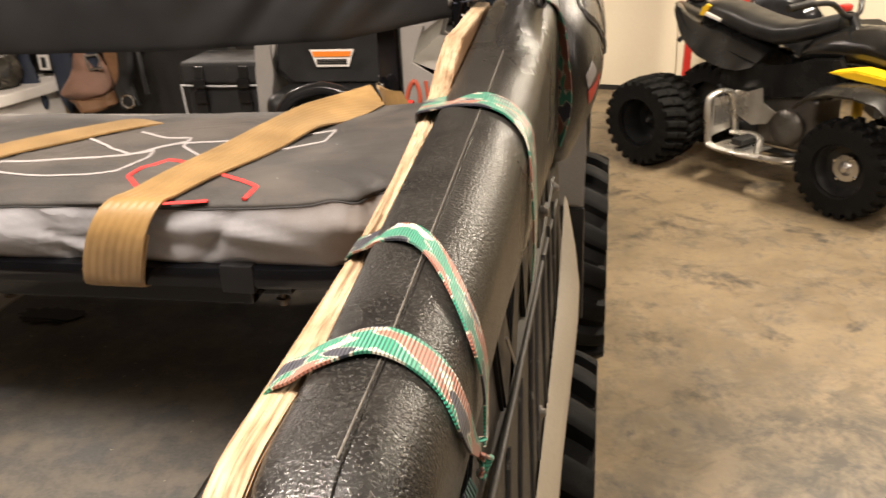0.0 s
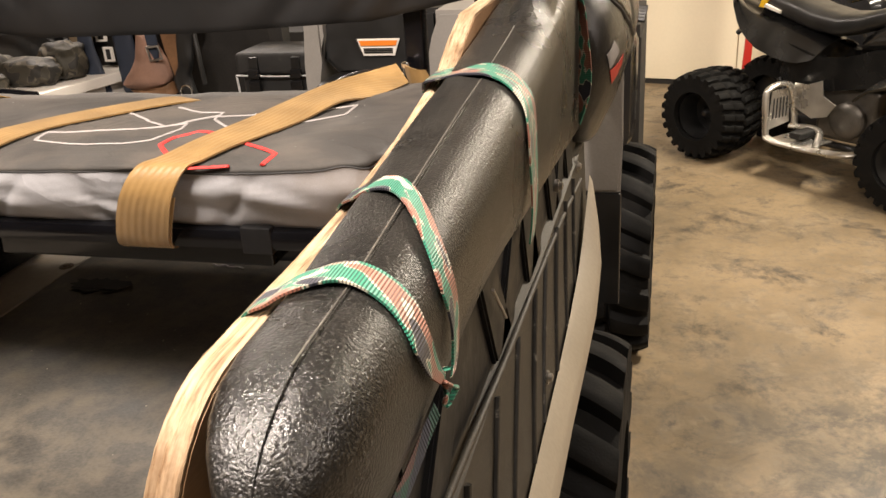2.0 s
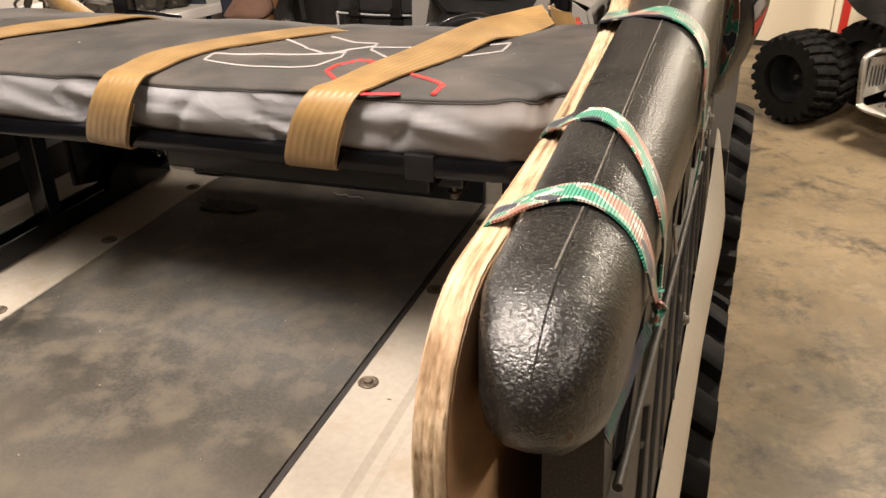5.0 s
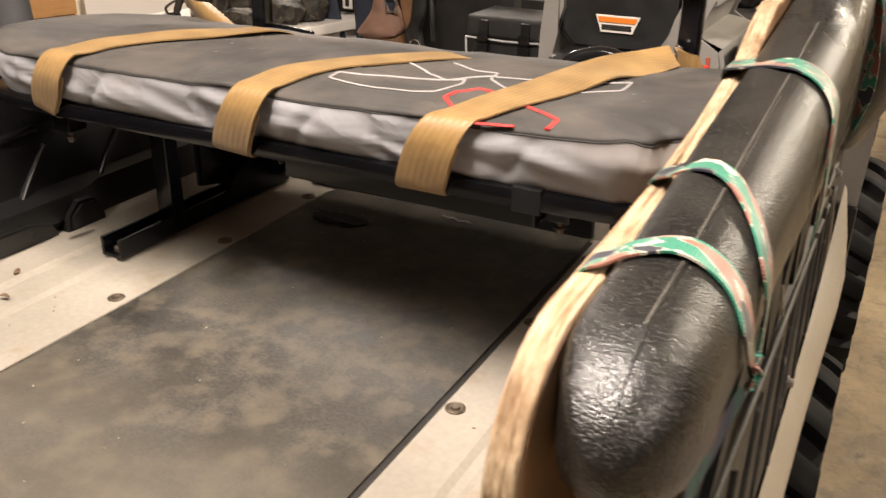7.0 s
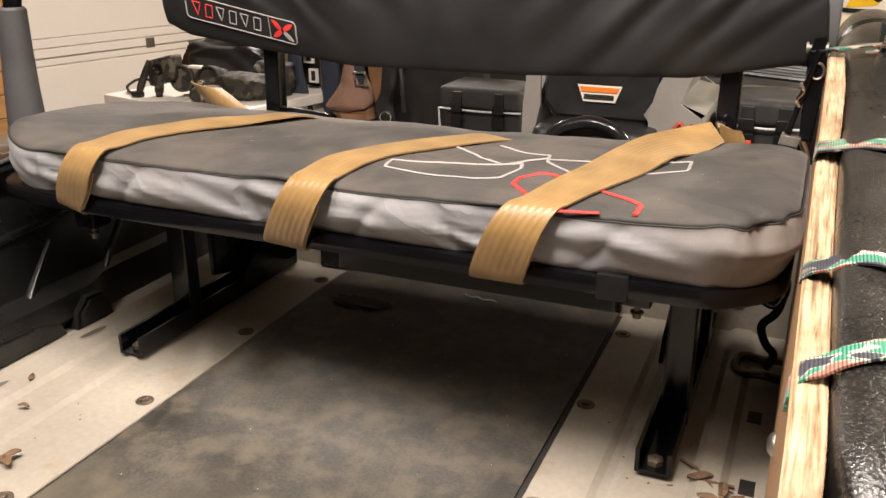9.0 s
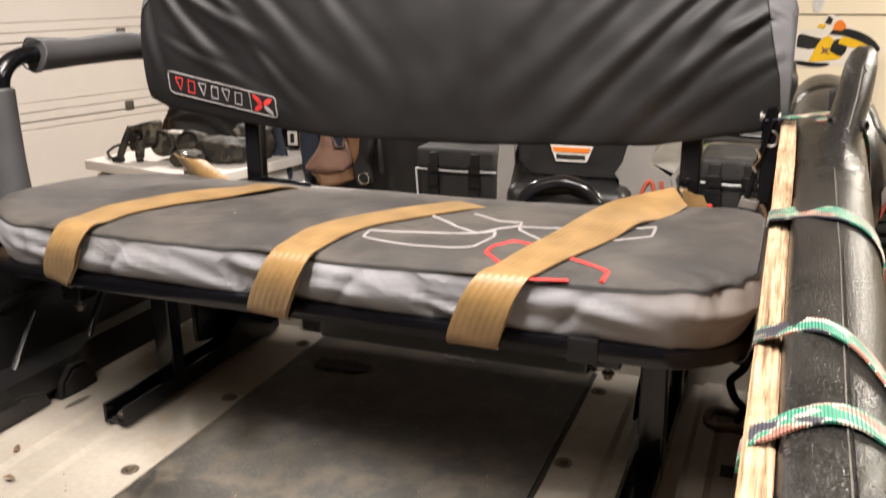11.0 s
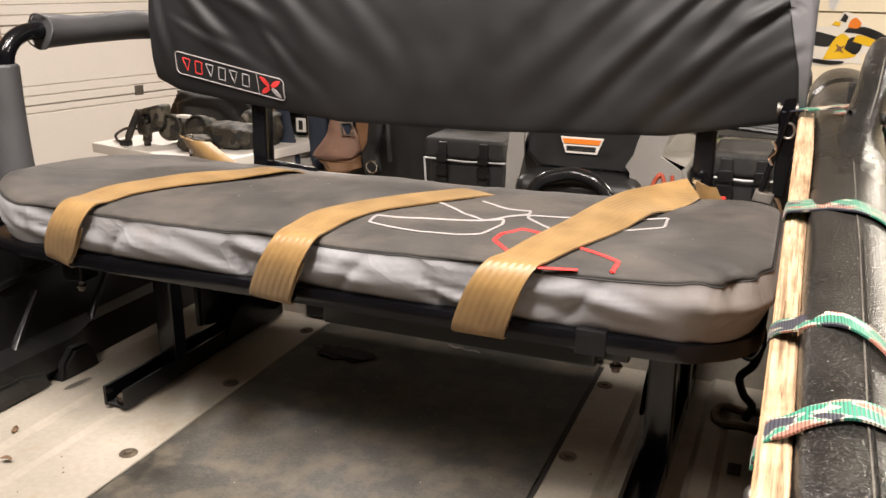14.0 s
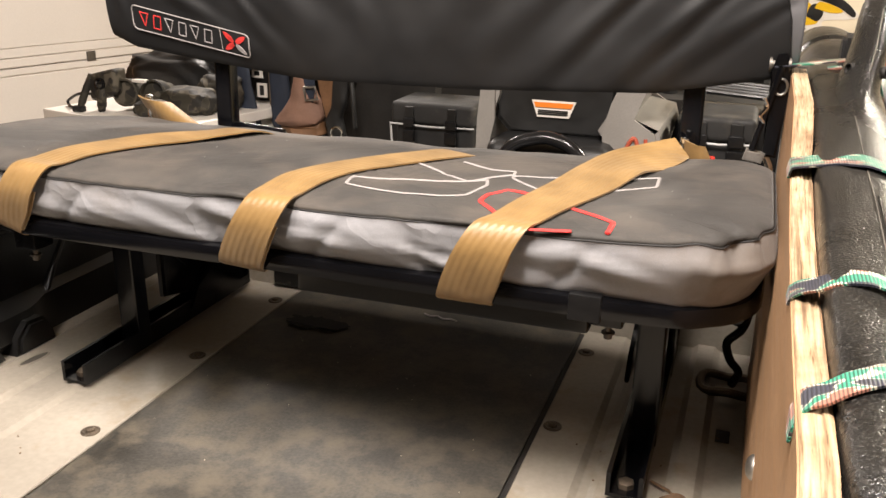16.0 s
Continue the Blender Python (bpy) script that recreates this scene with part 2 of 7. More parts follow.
def plywood_edge(name):
    """Ply edge: thin veneers, each a warmer or paler brown, with torn fibres."""
    m, nt, p = nodes_of(name)
    co = nt.nodes.new("ShaderNodeTexCoord")
    mp = add(nt, "ShaderNodeMapping", Scale=(260.0, 5.0, 60.0))
    nt.links.new(co.outputs["Object"], mp.inputs[0])
    n = add(nt, "ShaderNodeTexNoise", Scale=1.0, Detail=5.0, Roughness=0.6)
    nt.links.new(mp.outputs[0], n.inputs["Vector"])
    r = ramp(nt, [(0.30, (0.150, 0.095, 0.05)), (0.42, (0.36, 0.265, 0.16)), (0.56, (0.48, 0.375, 0.25)), (0.68, (0.26, 0.185, 0.107))])
    nt.links.new(n.outputs[0], r.inputs[0])
    mp2 = add(nt, "ShaderNodeMapping", Scale=(520.0, 26.0, 120.0))
    nt.links.new(co.outputs["Object"], mp2.inputs[0])
    f = add(nt, "ShaderNodeTexNoise", Scale=1.0, Detail=4.0)
    nt.links.new(mp2.outputs[0], f.inputs["Vector"])
    r2 = ramp(nt, [(0.27, (0.32, 0.24, 0.16)), (0.36, (0.8, 0.74, 0.66)), (0.55, (1, 1, 1))])
    nt.links.new(f.outputs[0], r2.inputs[0])
    mx = nt.nodes.new("ShaderNodeMix")
    mx.data_type, mx.blend_type = "RGBA", "MULTIPLY"
    mx.inputs[0].default_value = 1.0
    nt.links.new(r.outputs[0], mx.inputs[6])
    nt.links.new(r2.outputs[0], mx.inputs[7])
    w = add(nt, "ShaderNodeTexNoise", Scale=9.0, Detail=6.0, Roughness=0.7)
    nt.links.new(co.outputs["Object"], w.inputs["Vector"])
    r3 = ramp(nt, [(0.42, (1, 1, 1)), (0.66, (0.50, 0.42, 0.35))])
    nt.links.new(w.outputs[0], r3.inputs[0])
    worn = nt.nodes.new("ShaderNodeMix")
    worn.data_type, worn.blend_type = "RGBA", "MULTIPLY"
    worn.inputs[0].default_value = 1.0
    nt.links.new(mx.outputs[2], worn.inputs[6])
    nt.links.new(r3.outputs[0], worn.inputs[7])
    nt.links.new(worn.outputs[2], p.inputs["Base Color"])
    p.inputs["Roughness"].default_value = 0.8
    b = add(nt, "ShaderNodeBump", Strength=0.7, Distance=0.0012)
    nt.links.new(n.outputs[0], b.inputs["Height"])
    nt.links.new(b.outputs[0], p.inputs["Normal"])
    return m


RED, GREEN, BROWN, CREAM, NAVY = (0.50, 0.03, 0.02), (0.030, 0.225, 0.140), (0.33, 0.135, 0.090), (0.56, 0.53, 0.42), (0.024, 0.026, 0.042)
M = {
    "concrete": stained_floor("concrete"),
    "wall": surface("cream_wall_paint", (0.83, 0.745, 0.575), 0.45, var=0.03, scale=1.0, fine=60, bump=0.04),
    "door": surface("white_steel_door", (0.72, 0.68, 0.63), 0.42, var=0.04, scale=1.2, fine=90, bump=0.05),
    "ceiling": surface("ceiling_board", (0.70, 0.66, 0.60), 0.8, var=0.04),
    "dark_wall": surface("low_bounce_dark", (0.13, 0.105, 0.08), 0.6, var=0.2, scale=3),
    "rail": pebbled("black_pebbled_plastic", (0.0056, 0.0055, 0.0053), 0.26, 620, 0.0011, 0.66, (0.018, 0.0168, 0.0146), 7.0),
    "seam": surface("scuffed_seam", (0.10, 0.09, 0.074), 0.6, var=0.4, scale=30, fine=300),
    "skirt": pebbled("dusty_black_plastic", (0.0085, 0.0078, 0.0064), 0.5, 700, 0.0006, 0.4, (0.031, 0.0265, 0.019), 11.0),
    "rib": surface("scuffed_rib_plastic", (0.014, 0.013, 0.011), 0.5, var=0.3, scale=30, fine=300, bump=0.15, stain=(0.20, 0.19, 0.165), stain_at=(0.60, 0.70), stain_scale=75),
    "liner": surface("black_bed_plastic", (0.010, 0.010, 0.0102), 0.30, spec=0.5, var=0.3, scale=5, fine=300, bump=0.25, depth=0.0008, stain=(0.026, 0.023, 0.019), stain_at=(0.5, 0.8)),
    "bed_metal": surface("beige_bed_floor", (0.30, 0.270, 0.224), 0.5, var=0.12, scale=7, fine=140, bump=0.08, stain=(0.22, 0.17, 0.11), stain_at=(0.55, 0.76), stain_scale=14, spec=0.4),
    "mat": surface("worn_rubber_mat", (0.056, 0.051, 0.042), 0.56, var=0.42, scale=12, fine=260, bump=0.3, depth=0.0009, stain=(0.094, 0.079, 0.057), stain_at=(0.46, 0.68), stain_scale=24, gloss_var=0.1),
    "seat_top": surface("charcoal_canvas", (0.038, 0.0345, 0.0305), 0.76, var=0.3, scale=14, fine=520, bump=0.6, depth=0.0007, stain=(0.066, 0.056, 0.046), stain_at=(0.47, 0.66), stain_scale=9, sheen=0.1, crease=0.0022, crease_scale=6.0),
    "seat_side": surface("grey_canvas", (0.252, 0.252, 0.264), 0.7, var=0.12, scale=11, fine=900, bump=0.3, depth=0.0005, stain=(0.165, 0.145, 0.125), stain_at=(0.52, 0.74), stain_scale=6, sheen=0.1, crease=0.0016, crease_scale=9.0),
    "back_dark": surface("black_coated_canvas", (0.0082, 0.0086, 0.0095), 0.57, var=0.2, scale=7, fine=800, bump=0.2, depth=0.0004, stain=(0.0138, 0.0136, 0.0138), stain_at=(0.5, 0.78), stain_scale=5),
    "back_grey": surface("grey_coated_canvas", (0.105, 0.104, 0.109), 0.6, var=0.1, scale=8, fine=800, bump=0.25, depth=0.0005),
    "pad": surface("grey_foam_sleeve", (0.056, 0.056, 0.058), 0.6, var=0.15, scale=14, fine=700, bump=0.25, depth=0.0005),
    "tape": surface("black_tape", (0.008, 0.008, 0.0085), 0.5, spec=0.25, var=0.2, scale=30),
    "glossy_bag": surface("glossy_black_nylon", (0.006, 0.006, 0.006), 0.42, var=0.3, scale=9, fine=120, bump=0.3, depth=0.003),
    "frame": surface("black_powder_coat", (0.0035, 0.0036, 0.0046), 0.17, spec=0.30, var=0.25, scale=12, fine=400, bump=0.06, depth=0.0004),
    "zinc": surface("zinc_steel", (0.42, 0.40, 0.37), 0.45, 1.0, var=0.2, scale=40, fine=500, bump=0.05),
    "rust": surface("grimy_steel", (0.17, 0.135, 0.10), 0.5, 0.7, var=0.4, scale=60, fine=500, bump=0.2),
    "chrome": surface("chrome", (0.8, 0.79, 0.77), 0.1, 1.0, var=0.05, bump=0.0),
    "tyre": surface("tyre_rubber", (0.0058, 0.0057, 0.0055), 0.74, spec=0.16, var=0.25, scale=14, fine=240, bump=0.2, stain=(0.014, 0.0125, 0.0105), stain_at=(0.55, 0.8), stain_scale=12),
    "black": surface("black_plastic", (0.016, 0.016, 0.016), 0.4, var=0.2, scale=14, fine=300, bump=0.12, depth=0.0006),
    "quad_plastic": surface("scuffed_black_plastic", (0.0095, 0.0094, 0.0093), 0.22, var=0.2, scale=9, fine=220, bump=0.08, depth=0.0006),
    "gloss": surface("gloss_black_plastic", (0.012, 0.012, 0.013), 0.2, var=0.2, scale=6, fine=200, bump=0.04),
    "grey": surface("grey_moulded_plastic", (0.27, 0.255, 0.235), 0.42, var=0.10, scale=7, fine=260, bump=0.1, depth=0.0005),
    "trim": surface("dusty_beige_plastic", (0.37, 0.32, 0.245), 0.55, var=0.08, scale=8, fine=200, bump=0.08),
    "silver": surface("brushed_aluminium", (0.62, 0.60, 0.56), 0.32, 0.9, var=0.12, scale=12, fine=300, bump=0.06),
    "cast": surface("cast_alloy", (0.14, 0.128, 0.112), 0.45, 0.6, var=0.25, scale=16, fine=200, bump=0.2),
    "yellow": surface("yellow_plastic", (0.80, 0.50, 0.015), 0.35, var=0.06, scale=8),
    "orange": surface("orange_label", (0.80, 0.22, 0.02), 0.45, var=0.05),
    "red": surface("red_paint", RED, 0.4, var=0.1),
    "dull_red": surface("dull_red_rubber", (0.25, 0.022, 0.02), 0.6, var=0.15, scale=20),
    "red_thread": surface("red_thread", (0.62, 0.035, 0.03), 0.6, var=0.15, fine=1500, bump=0.5),
    "white_thread": surface("white_thread", (0.31, 0.29, 0.28), 0.65, var=0.15, fine=1500, bump=0.5),
    "dull_thread": surface("grey_thread", (0.36, 0.34, 0.34), 0.65, var=0.15, fine=1500, bump=0.5),
    "white": surface("white_laminate", (0.78, 0.74, 0.68), 0.4, var=0.04, scale=4),
    "navy": surface("navy_canvas", (0.022, 0.03, 0.05), 0.75, var=0.2, scale=18, fine=600, bump=0.3),
    "leather": surface("tan_leather", (0.22, 0.115, 0.055), 0.55, var=0.25, scale=18, fine=300, bump=0.3, stain=(0.16, 0.085, 0.045), stain_at=(0.5, 0.8), stain_scale=14),
    "suede": surface("pinkish_suede", (0.27, 0.155, 0.11), 0.75, var=0.2, scale=16, fine=400, bump=0.3),
    "khaki": surface("khaki_canvas", (0.21, 0.155, 0.092), 0.75, var=0.2, scale=14, fine=500, bump=0.3, stain=(0.12, 0.088, 0.055), stain_at=(0.5, 0.7), stain_scale=12),
    "bag": surface("black_cordura", (0.020, 0.020, 0.020), 0.62, var=0.2, scale=20, fine=900, bump=0.4, depth=0.0006),
    "bag_lid": surface("charcoal_cordura", (0.022, 0.0215, 0.021), 0.66, var=0.2, scale=20, fine=900, bump=0.4, depth=0.0006, stain=(0.08, 0.072, 0.06), stain_at=(0.55, 0.8), stain_scale=12),
    "reflective": surface("reflective_piping", (0.62, 0.62, 0.62), 0.35, var=0.05),
    "lime": surface("lime_plastic", (0.28, 0.60, 0.03), 0.4, var=0.05),
    "blue": surface("blue_plastic", (0.02, 0.035, 0.18), 0.4, var=0.05),
    "plank": surface("pine_planks", (0.50, 0.27, 0.10), 0.5, var=0.22, scale=3, fine=60, bump=0.1, stretch=(1, 1, 9), stain=(0.33, 0.16, 0.055), stain_at=(0.5, 0.75), stain_scale=3),
    "ply_face": surface("plywood_face", (0.38, 0.225, 0.115), 0.6, var=0.2, scale=4, fine=90, bump=0.2, stretch=(1, 1.2, 9), stain=(0.22, 0.12, 0.06), stain_at=(0.52, 0.8), stain_scale=4),
    "weathered": surface("weathered_wood", (0.155, 0.105, 0.075), 0.7, var=0.35, scale=5, fine=80, bump=0.3, stretch=(9, 1, 9), stain=(0.30, 0.25, 0.20), stain_at=(0.50, 0.64), stain_scale=4),
    "ply_edge": plywood_edge("plywood_edge"),
    "leaf": surface("dry_leaf", (0.15, 0.088, 0.045), 0.8, var=0.4, scale=60),
    "orange_paint": surface("orange_red_paint", (0.52, 0.10, 0.05), 0.6, var=0.1),
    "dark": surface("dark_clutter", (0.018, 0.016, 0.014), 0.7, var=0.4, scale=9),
    "gold": webbing("gold_webbing", True, 0.0075, gold_colour, 0.40, 0.34),
    "camo": webbing("camo_webbing", False, 0.0022, ribbed(camo_colour(CREAM, [(GREEN, 0.40), (BROWN, 0.545), (NAVY, 0.59)], 75, (0.42, 1, 1), True), 0.0021), 0.4, 0.4),
    "camo_shaded": webbing("shaded_camo_webbing", False, 0.0022, ribbed(camo_colour((0.012, 0.07, 0.042), [(NAVY, 0.44), ((0.12, 0.05, 0.035), 0.60)], 75, (0.42, 1, 1), True), 0.0021), 0.5, 0.4),
}


def camo_cloth(name):
    m, nt, p = nodes_of(name)
    co = nt.nodes.new("ShaderNodeTexCoord")
    c = camo_colour((0.055, 0.046, 0.032), [((0.030, 0.026, 0.017), 0.42), ((0.013, 0.0115, 0.009), 0.52), ((0.095, 0.082, 0.060), 0.64)], 24)
    nt.links.new(c(nt, co.outputs["Object"]), p.inputs["Base Color"])
    p.inputs["Roughness"].default_value = 0.7
    return m


M["camo_cloth"] = camo_cloth("woodland_camo_cloth")


def near_end_light(m, near, far):
    """Paler dusty tone painted into the mat's near end for the stronger light there, breaking up along a ragged edge.
    """
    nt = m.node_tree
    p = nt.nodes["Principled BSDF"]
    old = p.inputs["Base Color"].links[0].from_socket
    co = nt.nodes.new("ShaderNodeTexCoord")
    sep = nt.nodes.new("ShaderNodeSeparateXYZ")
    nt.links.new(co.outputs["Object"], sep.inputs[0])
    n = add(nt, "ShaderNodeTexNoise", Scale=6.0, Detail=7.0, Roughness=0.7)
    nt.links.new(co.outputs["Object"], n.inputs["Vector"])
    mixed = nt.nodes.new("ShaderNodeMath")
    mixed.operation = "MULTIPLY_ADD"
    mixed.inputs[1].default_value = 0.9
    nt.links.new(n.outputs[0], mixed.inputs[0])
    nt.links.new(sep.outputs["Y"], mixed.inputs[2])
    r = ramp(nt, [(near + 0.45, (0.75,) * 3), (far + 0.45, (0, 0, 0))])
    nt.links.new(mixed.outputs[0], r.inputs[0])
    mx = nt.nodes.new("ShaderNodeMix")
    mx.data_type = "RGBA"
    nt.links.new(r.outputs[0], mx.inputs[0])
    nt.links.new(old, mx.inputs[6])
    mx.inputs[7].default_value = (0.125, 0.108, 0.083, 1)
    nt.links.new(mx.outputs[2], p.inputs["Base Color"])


near_end_light(M["mat"], 0.12, 0.52)


def brown_end(m, near, far, colour):
    """Browner canvas towards the end of the cushion beside the board, with a ragged edge."""
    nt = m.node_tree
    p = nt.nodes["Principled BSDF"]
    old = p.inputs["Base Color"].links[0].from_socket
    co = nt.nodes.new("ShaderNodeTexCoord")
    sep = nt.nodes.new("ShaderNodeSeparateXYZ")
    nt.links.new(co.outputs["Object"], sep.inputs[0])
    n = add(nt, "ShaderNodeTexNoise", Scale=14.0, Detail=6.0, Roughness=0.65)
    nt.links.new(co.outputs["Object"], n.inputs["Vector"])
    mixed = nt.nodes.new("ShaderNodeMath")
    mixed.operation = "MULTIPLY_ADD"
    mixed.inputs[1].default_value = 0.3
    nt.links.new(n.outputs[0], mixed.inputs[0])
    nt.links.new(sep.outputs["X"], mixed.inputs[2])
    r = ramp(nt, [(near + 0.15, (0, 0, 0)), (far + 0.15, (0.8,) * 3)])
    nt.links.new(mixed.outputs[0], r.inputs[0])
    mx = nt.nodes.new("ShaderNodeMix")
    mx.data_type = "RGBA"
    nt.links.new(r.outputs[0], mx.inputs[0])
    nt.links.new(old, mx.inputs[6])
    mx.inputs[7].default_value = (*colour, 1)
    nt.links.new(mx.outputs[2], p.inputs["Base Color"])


brown_end(M["seat_side"], 0.30, 0.48, (0.125, 0.098, 0.072))

# ---- mesh tools ----


def weigh_normals(me, limit):
    """Normals weighted by area, so that flat sides stay flat between their rounded edges."""
    cosine = math.cos(radians(limit))
    normals, areas = [p.normal.copy() for p in me.polygons], [p.area for p in me.polygons]
    touching = [[] for _ in me.vertices]
    for p in me.polygons:
        for v in p.vertices:
            touching[v].append(p.index)
    out = []
    for p in me.polygons:
        for v in p.vertices:
            total = Vector((0, 0, 0))
            for g in touching[v]:
                if normals[g].dot(normals[p.index]) > cosine:
                    total += normals[g] * areas[g]
            out.append(total.normalized() if total.length > 0 else normals[p.index])
    me.normals_split_custom_set(out)


def finish(bm, name, material, smooth=40):
    me = bpy.data.meshes.new(name)
    bmesh.ops.recalc_face_normals(bm, faces=bm.faces)
    bm.to_mesh(me)
    bm.free()
    if smooth:
        for f in me.polygons:
            f.use_smooth = True
        me.set_sharp_from_angle(angle=radians(smooth))
        if 5 < len(me.polygons) < 1500:
            weigh_normals(me, smooth)
    me.materials.append(material)
    return me


def part(name, bm, material, parent, label="", smooth=40):
    """One mesh object under a thing or a part; the mesh is in the world's axes unless the parent is posed later."""
    ob = new(name, finish(bm, name, material, smooth))
    ob.parent = parent
    m = parent.matrix_basis.copy()
    if parent.parent:
        m = parent.parent.matrix_basis @ parent.matrix_parent_inverse @ m
    ob.matrix_parent_inverse = m.inverted()
    return tagged(ob, label=label) if label else ob


def thing(name, at, label, category, group="", kind=""):
    ob = new(name)
    ob.empty_display_size = 0.05
    ob.matrix_basis = Matrix.Translation(at)
    return tagged(ob, label, category, group, kind)


def solo(name, bm, material, label, category, group="", kind="", smooth=40):
    return tagged(new(name, finish(bm, name, material, smooth)), label, category, group, kind)


def box(bm, lo, hi, bevel=0.0, m=None, segments=2):
    made = bmesh.ops.create_cube(bm, size=1.0)["verts"]
    c, s = (Vector(lo) + Vector(hi)) / 2, Vector(hi) - Vector(lo)
    for v in made:
        v.co = Vector((v.co[i] * s[i] + c[i] for i in range(3)))
    if bevel:
        edges = list({e for v in made for e in v.link_edges})
        made = bmesh.ops.bevel(bm, geom=edges, offset=bevel, segments=segments, affect="EDGES", profile=0.5)["verts"]
    if m:
        for v in made:
            v.co = m @ v.co
    return bm


def B():
    return bmesh.new()


def cross_frames(path):
    pts = [Vector(p) for p in path]
    frames, up = [], None
    for i, p in enumerate(pts):
        t = (pts[min(i + 1, len(pts) - 1)] - pts[max(i - 1, 0)]).normalized()
        if up is None:
            up = Vector((0, 0, 1)) if abs(t.z) < 0.9 else Vector((1, 0, 0))
        side = t.cross(up).normalized()
        up = side.cross(t).normalized()
        frames.append((p, side, up, t))
    return frames


def rings(bm, loops, closed=True, caps=True):
    rows = [[bm.verts.new(p) for p in loop] for loop in loops]
    n = len(rows[0])
    for a, b in zip(rows, rows[1:]):
        for i in range(n if closed else n - 1):
            j = (i + 1) % n
            bm.faces.new((a[i], a[j], b[j], b[i]))
    if caps and closed:
        bm.faces.new(rows[0][::-1])
        bm.faces.new(rows[-1])
    return bm


def tube(bm, path, radius, seg=12, caps=True, squash=1.0):
    loops = []
    for i, (p, side, up, _) in enumerate(cross_frames(path)):
        r = radius[i] if isinstance(radius, (list, tuple)) else radius
        loops.append([p + side * (r * math.cos(a)) + up * (r * squash * math.sin(a)) for a in (2 * math.pi * k / seg for k in range(seg))])
    return rings(bm, loops, True, caps)


def bar(bm, path, w, h, r=0.003):
    """A rectangular tube with rounded corners along a path."""
    loops = []
    for p, side, up, _ in cross_frames(path):
        loop = []
        for sx, sy, a0 in ((1, 1, 0), (-1, 1, 90), (-1, -1, 180), (1, -1, 270)):
            for k in range(3):
                a = radians(a0 + 45 * k)
                loop.append(p + side * (sx * (w / 2 - r) + r * math.cos(a)) + up * (sy * (h / 2 - r) + r * math.sin(a)))
        loops.append(loop)
    return rings(bm, loops)


def lathe(bm, centre, axis, profile, seg=32, caps=True):
    """Profile rows (along the axis, radius)."""
    axis = Vector(axis).normalized()
    u = axis.orthogonal().normalized()
    v = axis.cross(u)
    c = Vector(centre)
    return rings(bm, [[c + axis * d + (u * math.cos(a) + v * math.sin(a)) * r for a in (2 * math.pi * k / seg for k in range(seg))] for d, r in profile], True, caps)


def curve_points(points, steps=8):
    """Catmull-Rom through the points."""
    pts = [Vector(p) for p in points]
    pts = [2 * pts[0] - pts[1], *pts, 2 * pts[-1] - pts[-2]]
    out = []
    for a, b, c, d in zip(pts, pts[1:], pts[2:], pts[3:]):
        for k in range(steps):
            t = k / steps
            out.append(0.5 * (2 * b + (c - a) * t + (2 * a - 5 * b + 4 * c - d) * t * t + (3 * b - a - 3 * c + d) * t ** 3))
    return [*out, pts[-2]]


def ribbon(bm, left, right, thick=0.0016, steps=8, across=4, crown=0.0):
    """A strap between two edge lines, with thickness, and UV in metres (along, across)."""
    a, b = curve_points(left, steps), curve_points(right, steps)
    uv = bm.loops.layers.uv.new("UVMap")
    run, rows, where = 0.0, [], {}
    mids = [(p + q) / 2 for p, q in zip(a, b)]
    for i, (p, q) in enumerate(zip(a, b)):
        run += (mids[i] - mids[i - 1]).length if i else 0.0
        t = (mids[min(i + 1, len(mids) - 1)] - mids[max(i - 1, 0)]).normalized()
        n = (q - p).cross(t).normalized()
        top, low = [], []
        for k in range(across + 1):
            s = k / across
            base = p.lerp(q, s) + n * (crown * 4 * s * (1 - s))
            for row, off in ((top, 0.5), (low, -0.5)):
                v = bm.verts.new(base + n * (thick * off))
                where[v] = (run, s * (q - p).length)
                row.append(v)
        rows.append(top + low[::-1])
    n = len(rows[0])
    for r0, r1 in zip(rows, rows[1:]):
        for i in range(n):
            j = (i + 1) % n
            bm.faces.new((r0[i], r0[j], r1[j], r1[i]))
    bm.faces.new(rows[0][::-1])
    bm.faces.new(rows[-1])
    for f in bm.faces:
        for l in f.loops:
            l[uv].uv = where[l.vert]
    return bm


def sheet(bm, rows, thick=0.0):
    """An open grid of points, thickened along its normals where asked."""
    vs = [[bm.verts.new(p) for p in row] for row in rows]
    for r0, r1 in zip(vs, vs[1:]):
        for i in range(len(r0) - 1):
            bm.faces.new((r0[i], r0[i + 1], r1[i + 1], r1[i]))
    if thick:
        bmesh.ops.recalc_face_normals(bm, faces=bm.faces)
        bmesh.ops.solidify(bm, geom=bm.faces[:], thickness=thick)
    return bm


def prism(bm, outline, lo, hi, axis="x", bevel=0.0):
    """An outline in the plane across an axis, between two places on it."""
    def at(u, v, w):
        return {"x": (w, u, v), "y": (u, w, v), "z": (u, v, w)}[axis]
    a = [bm.verts.new(at(u, v, lo)) for u, v in outline]
    b = [bm.verts.new(at(u, v, hi)) for u, v in outline]
    n = len(outline)
    faces = [bm.faces.new(a[::-1]), bm.faces.new(b)] + [bm.faces.new((a[i], a[(i + 1) % n], b[(i + 1) % n], b[i])) for i in range(n)]
    if bevel:
        edges = list({e for f in faces[:2] for e in f.edges})
        bmesh.ops.bevel(bm, geom=edges, offset=bevel, segments=2, affect="EDGES")
    return bm


def step(a, b, x):
    t = min(1.0, max(0.0, (x - a) / (b - a)))
    return t * t * (3 - 2 * t)


def interp(x, xs, ys):
    return float(np.interp(x, xs, ys))


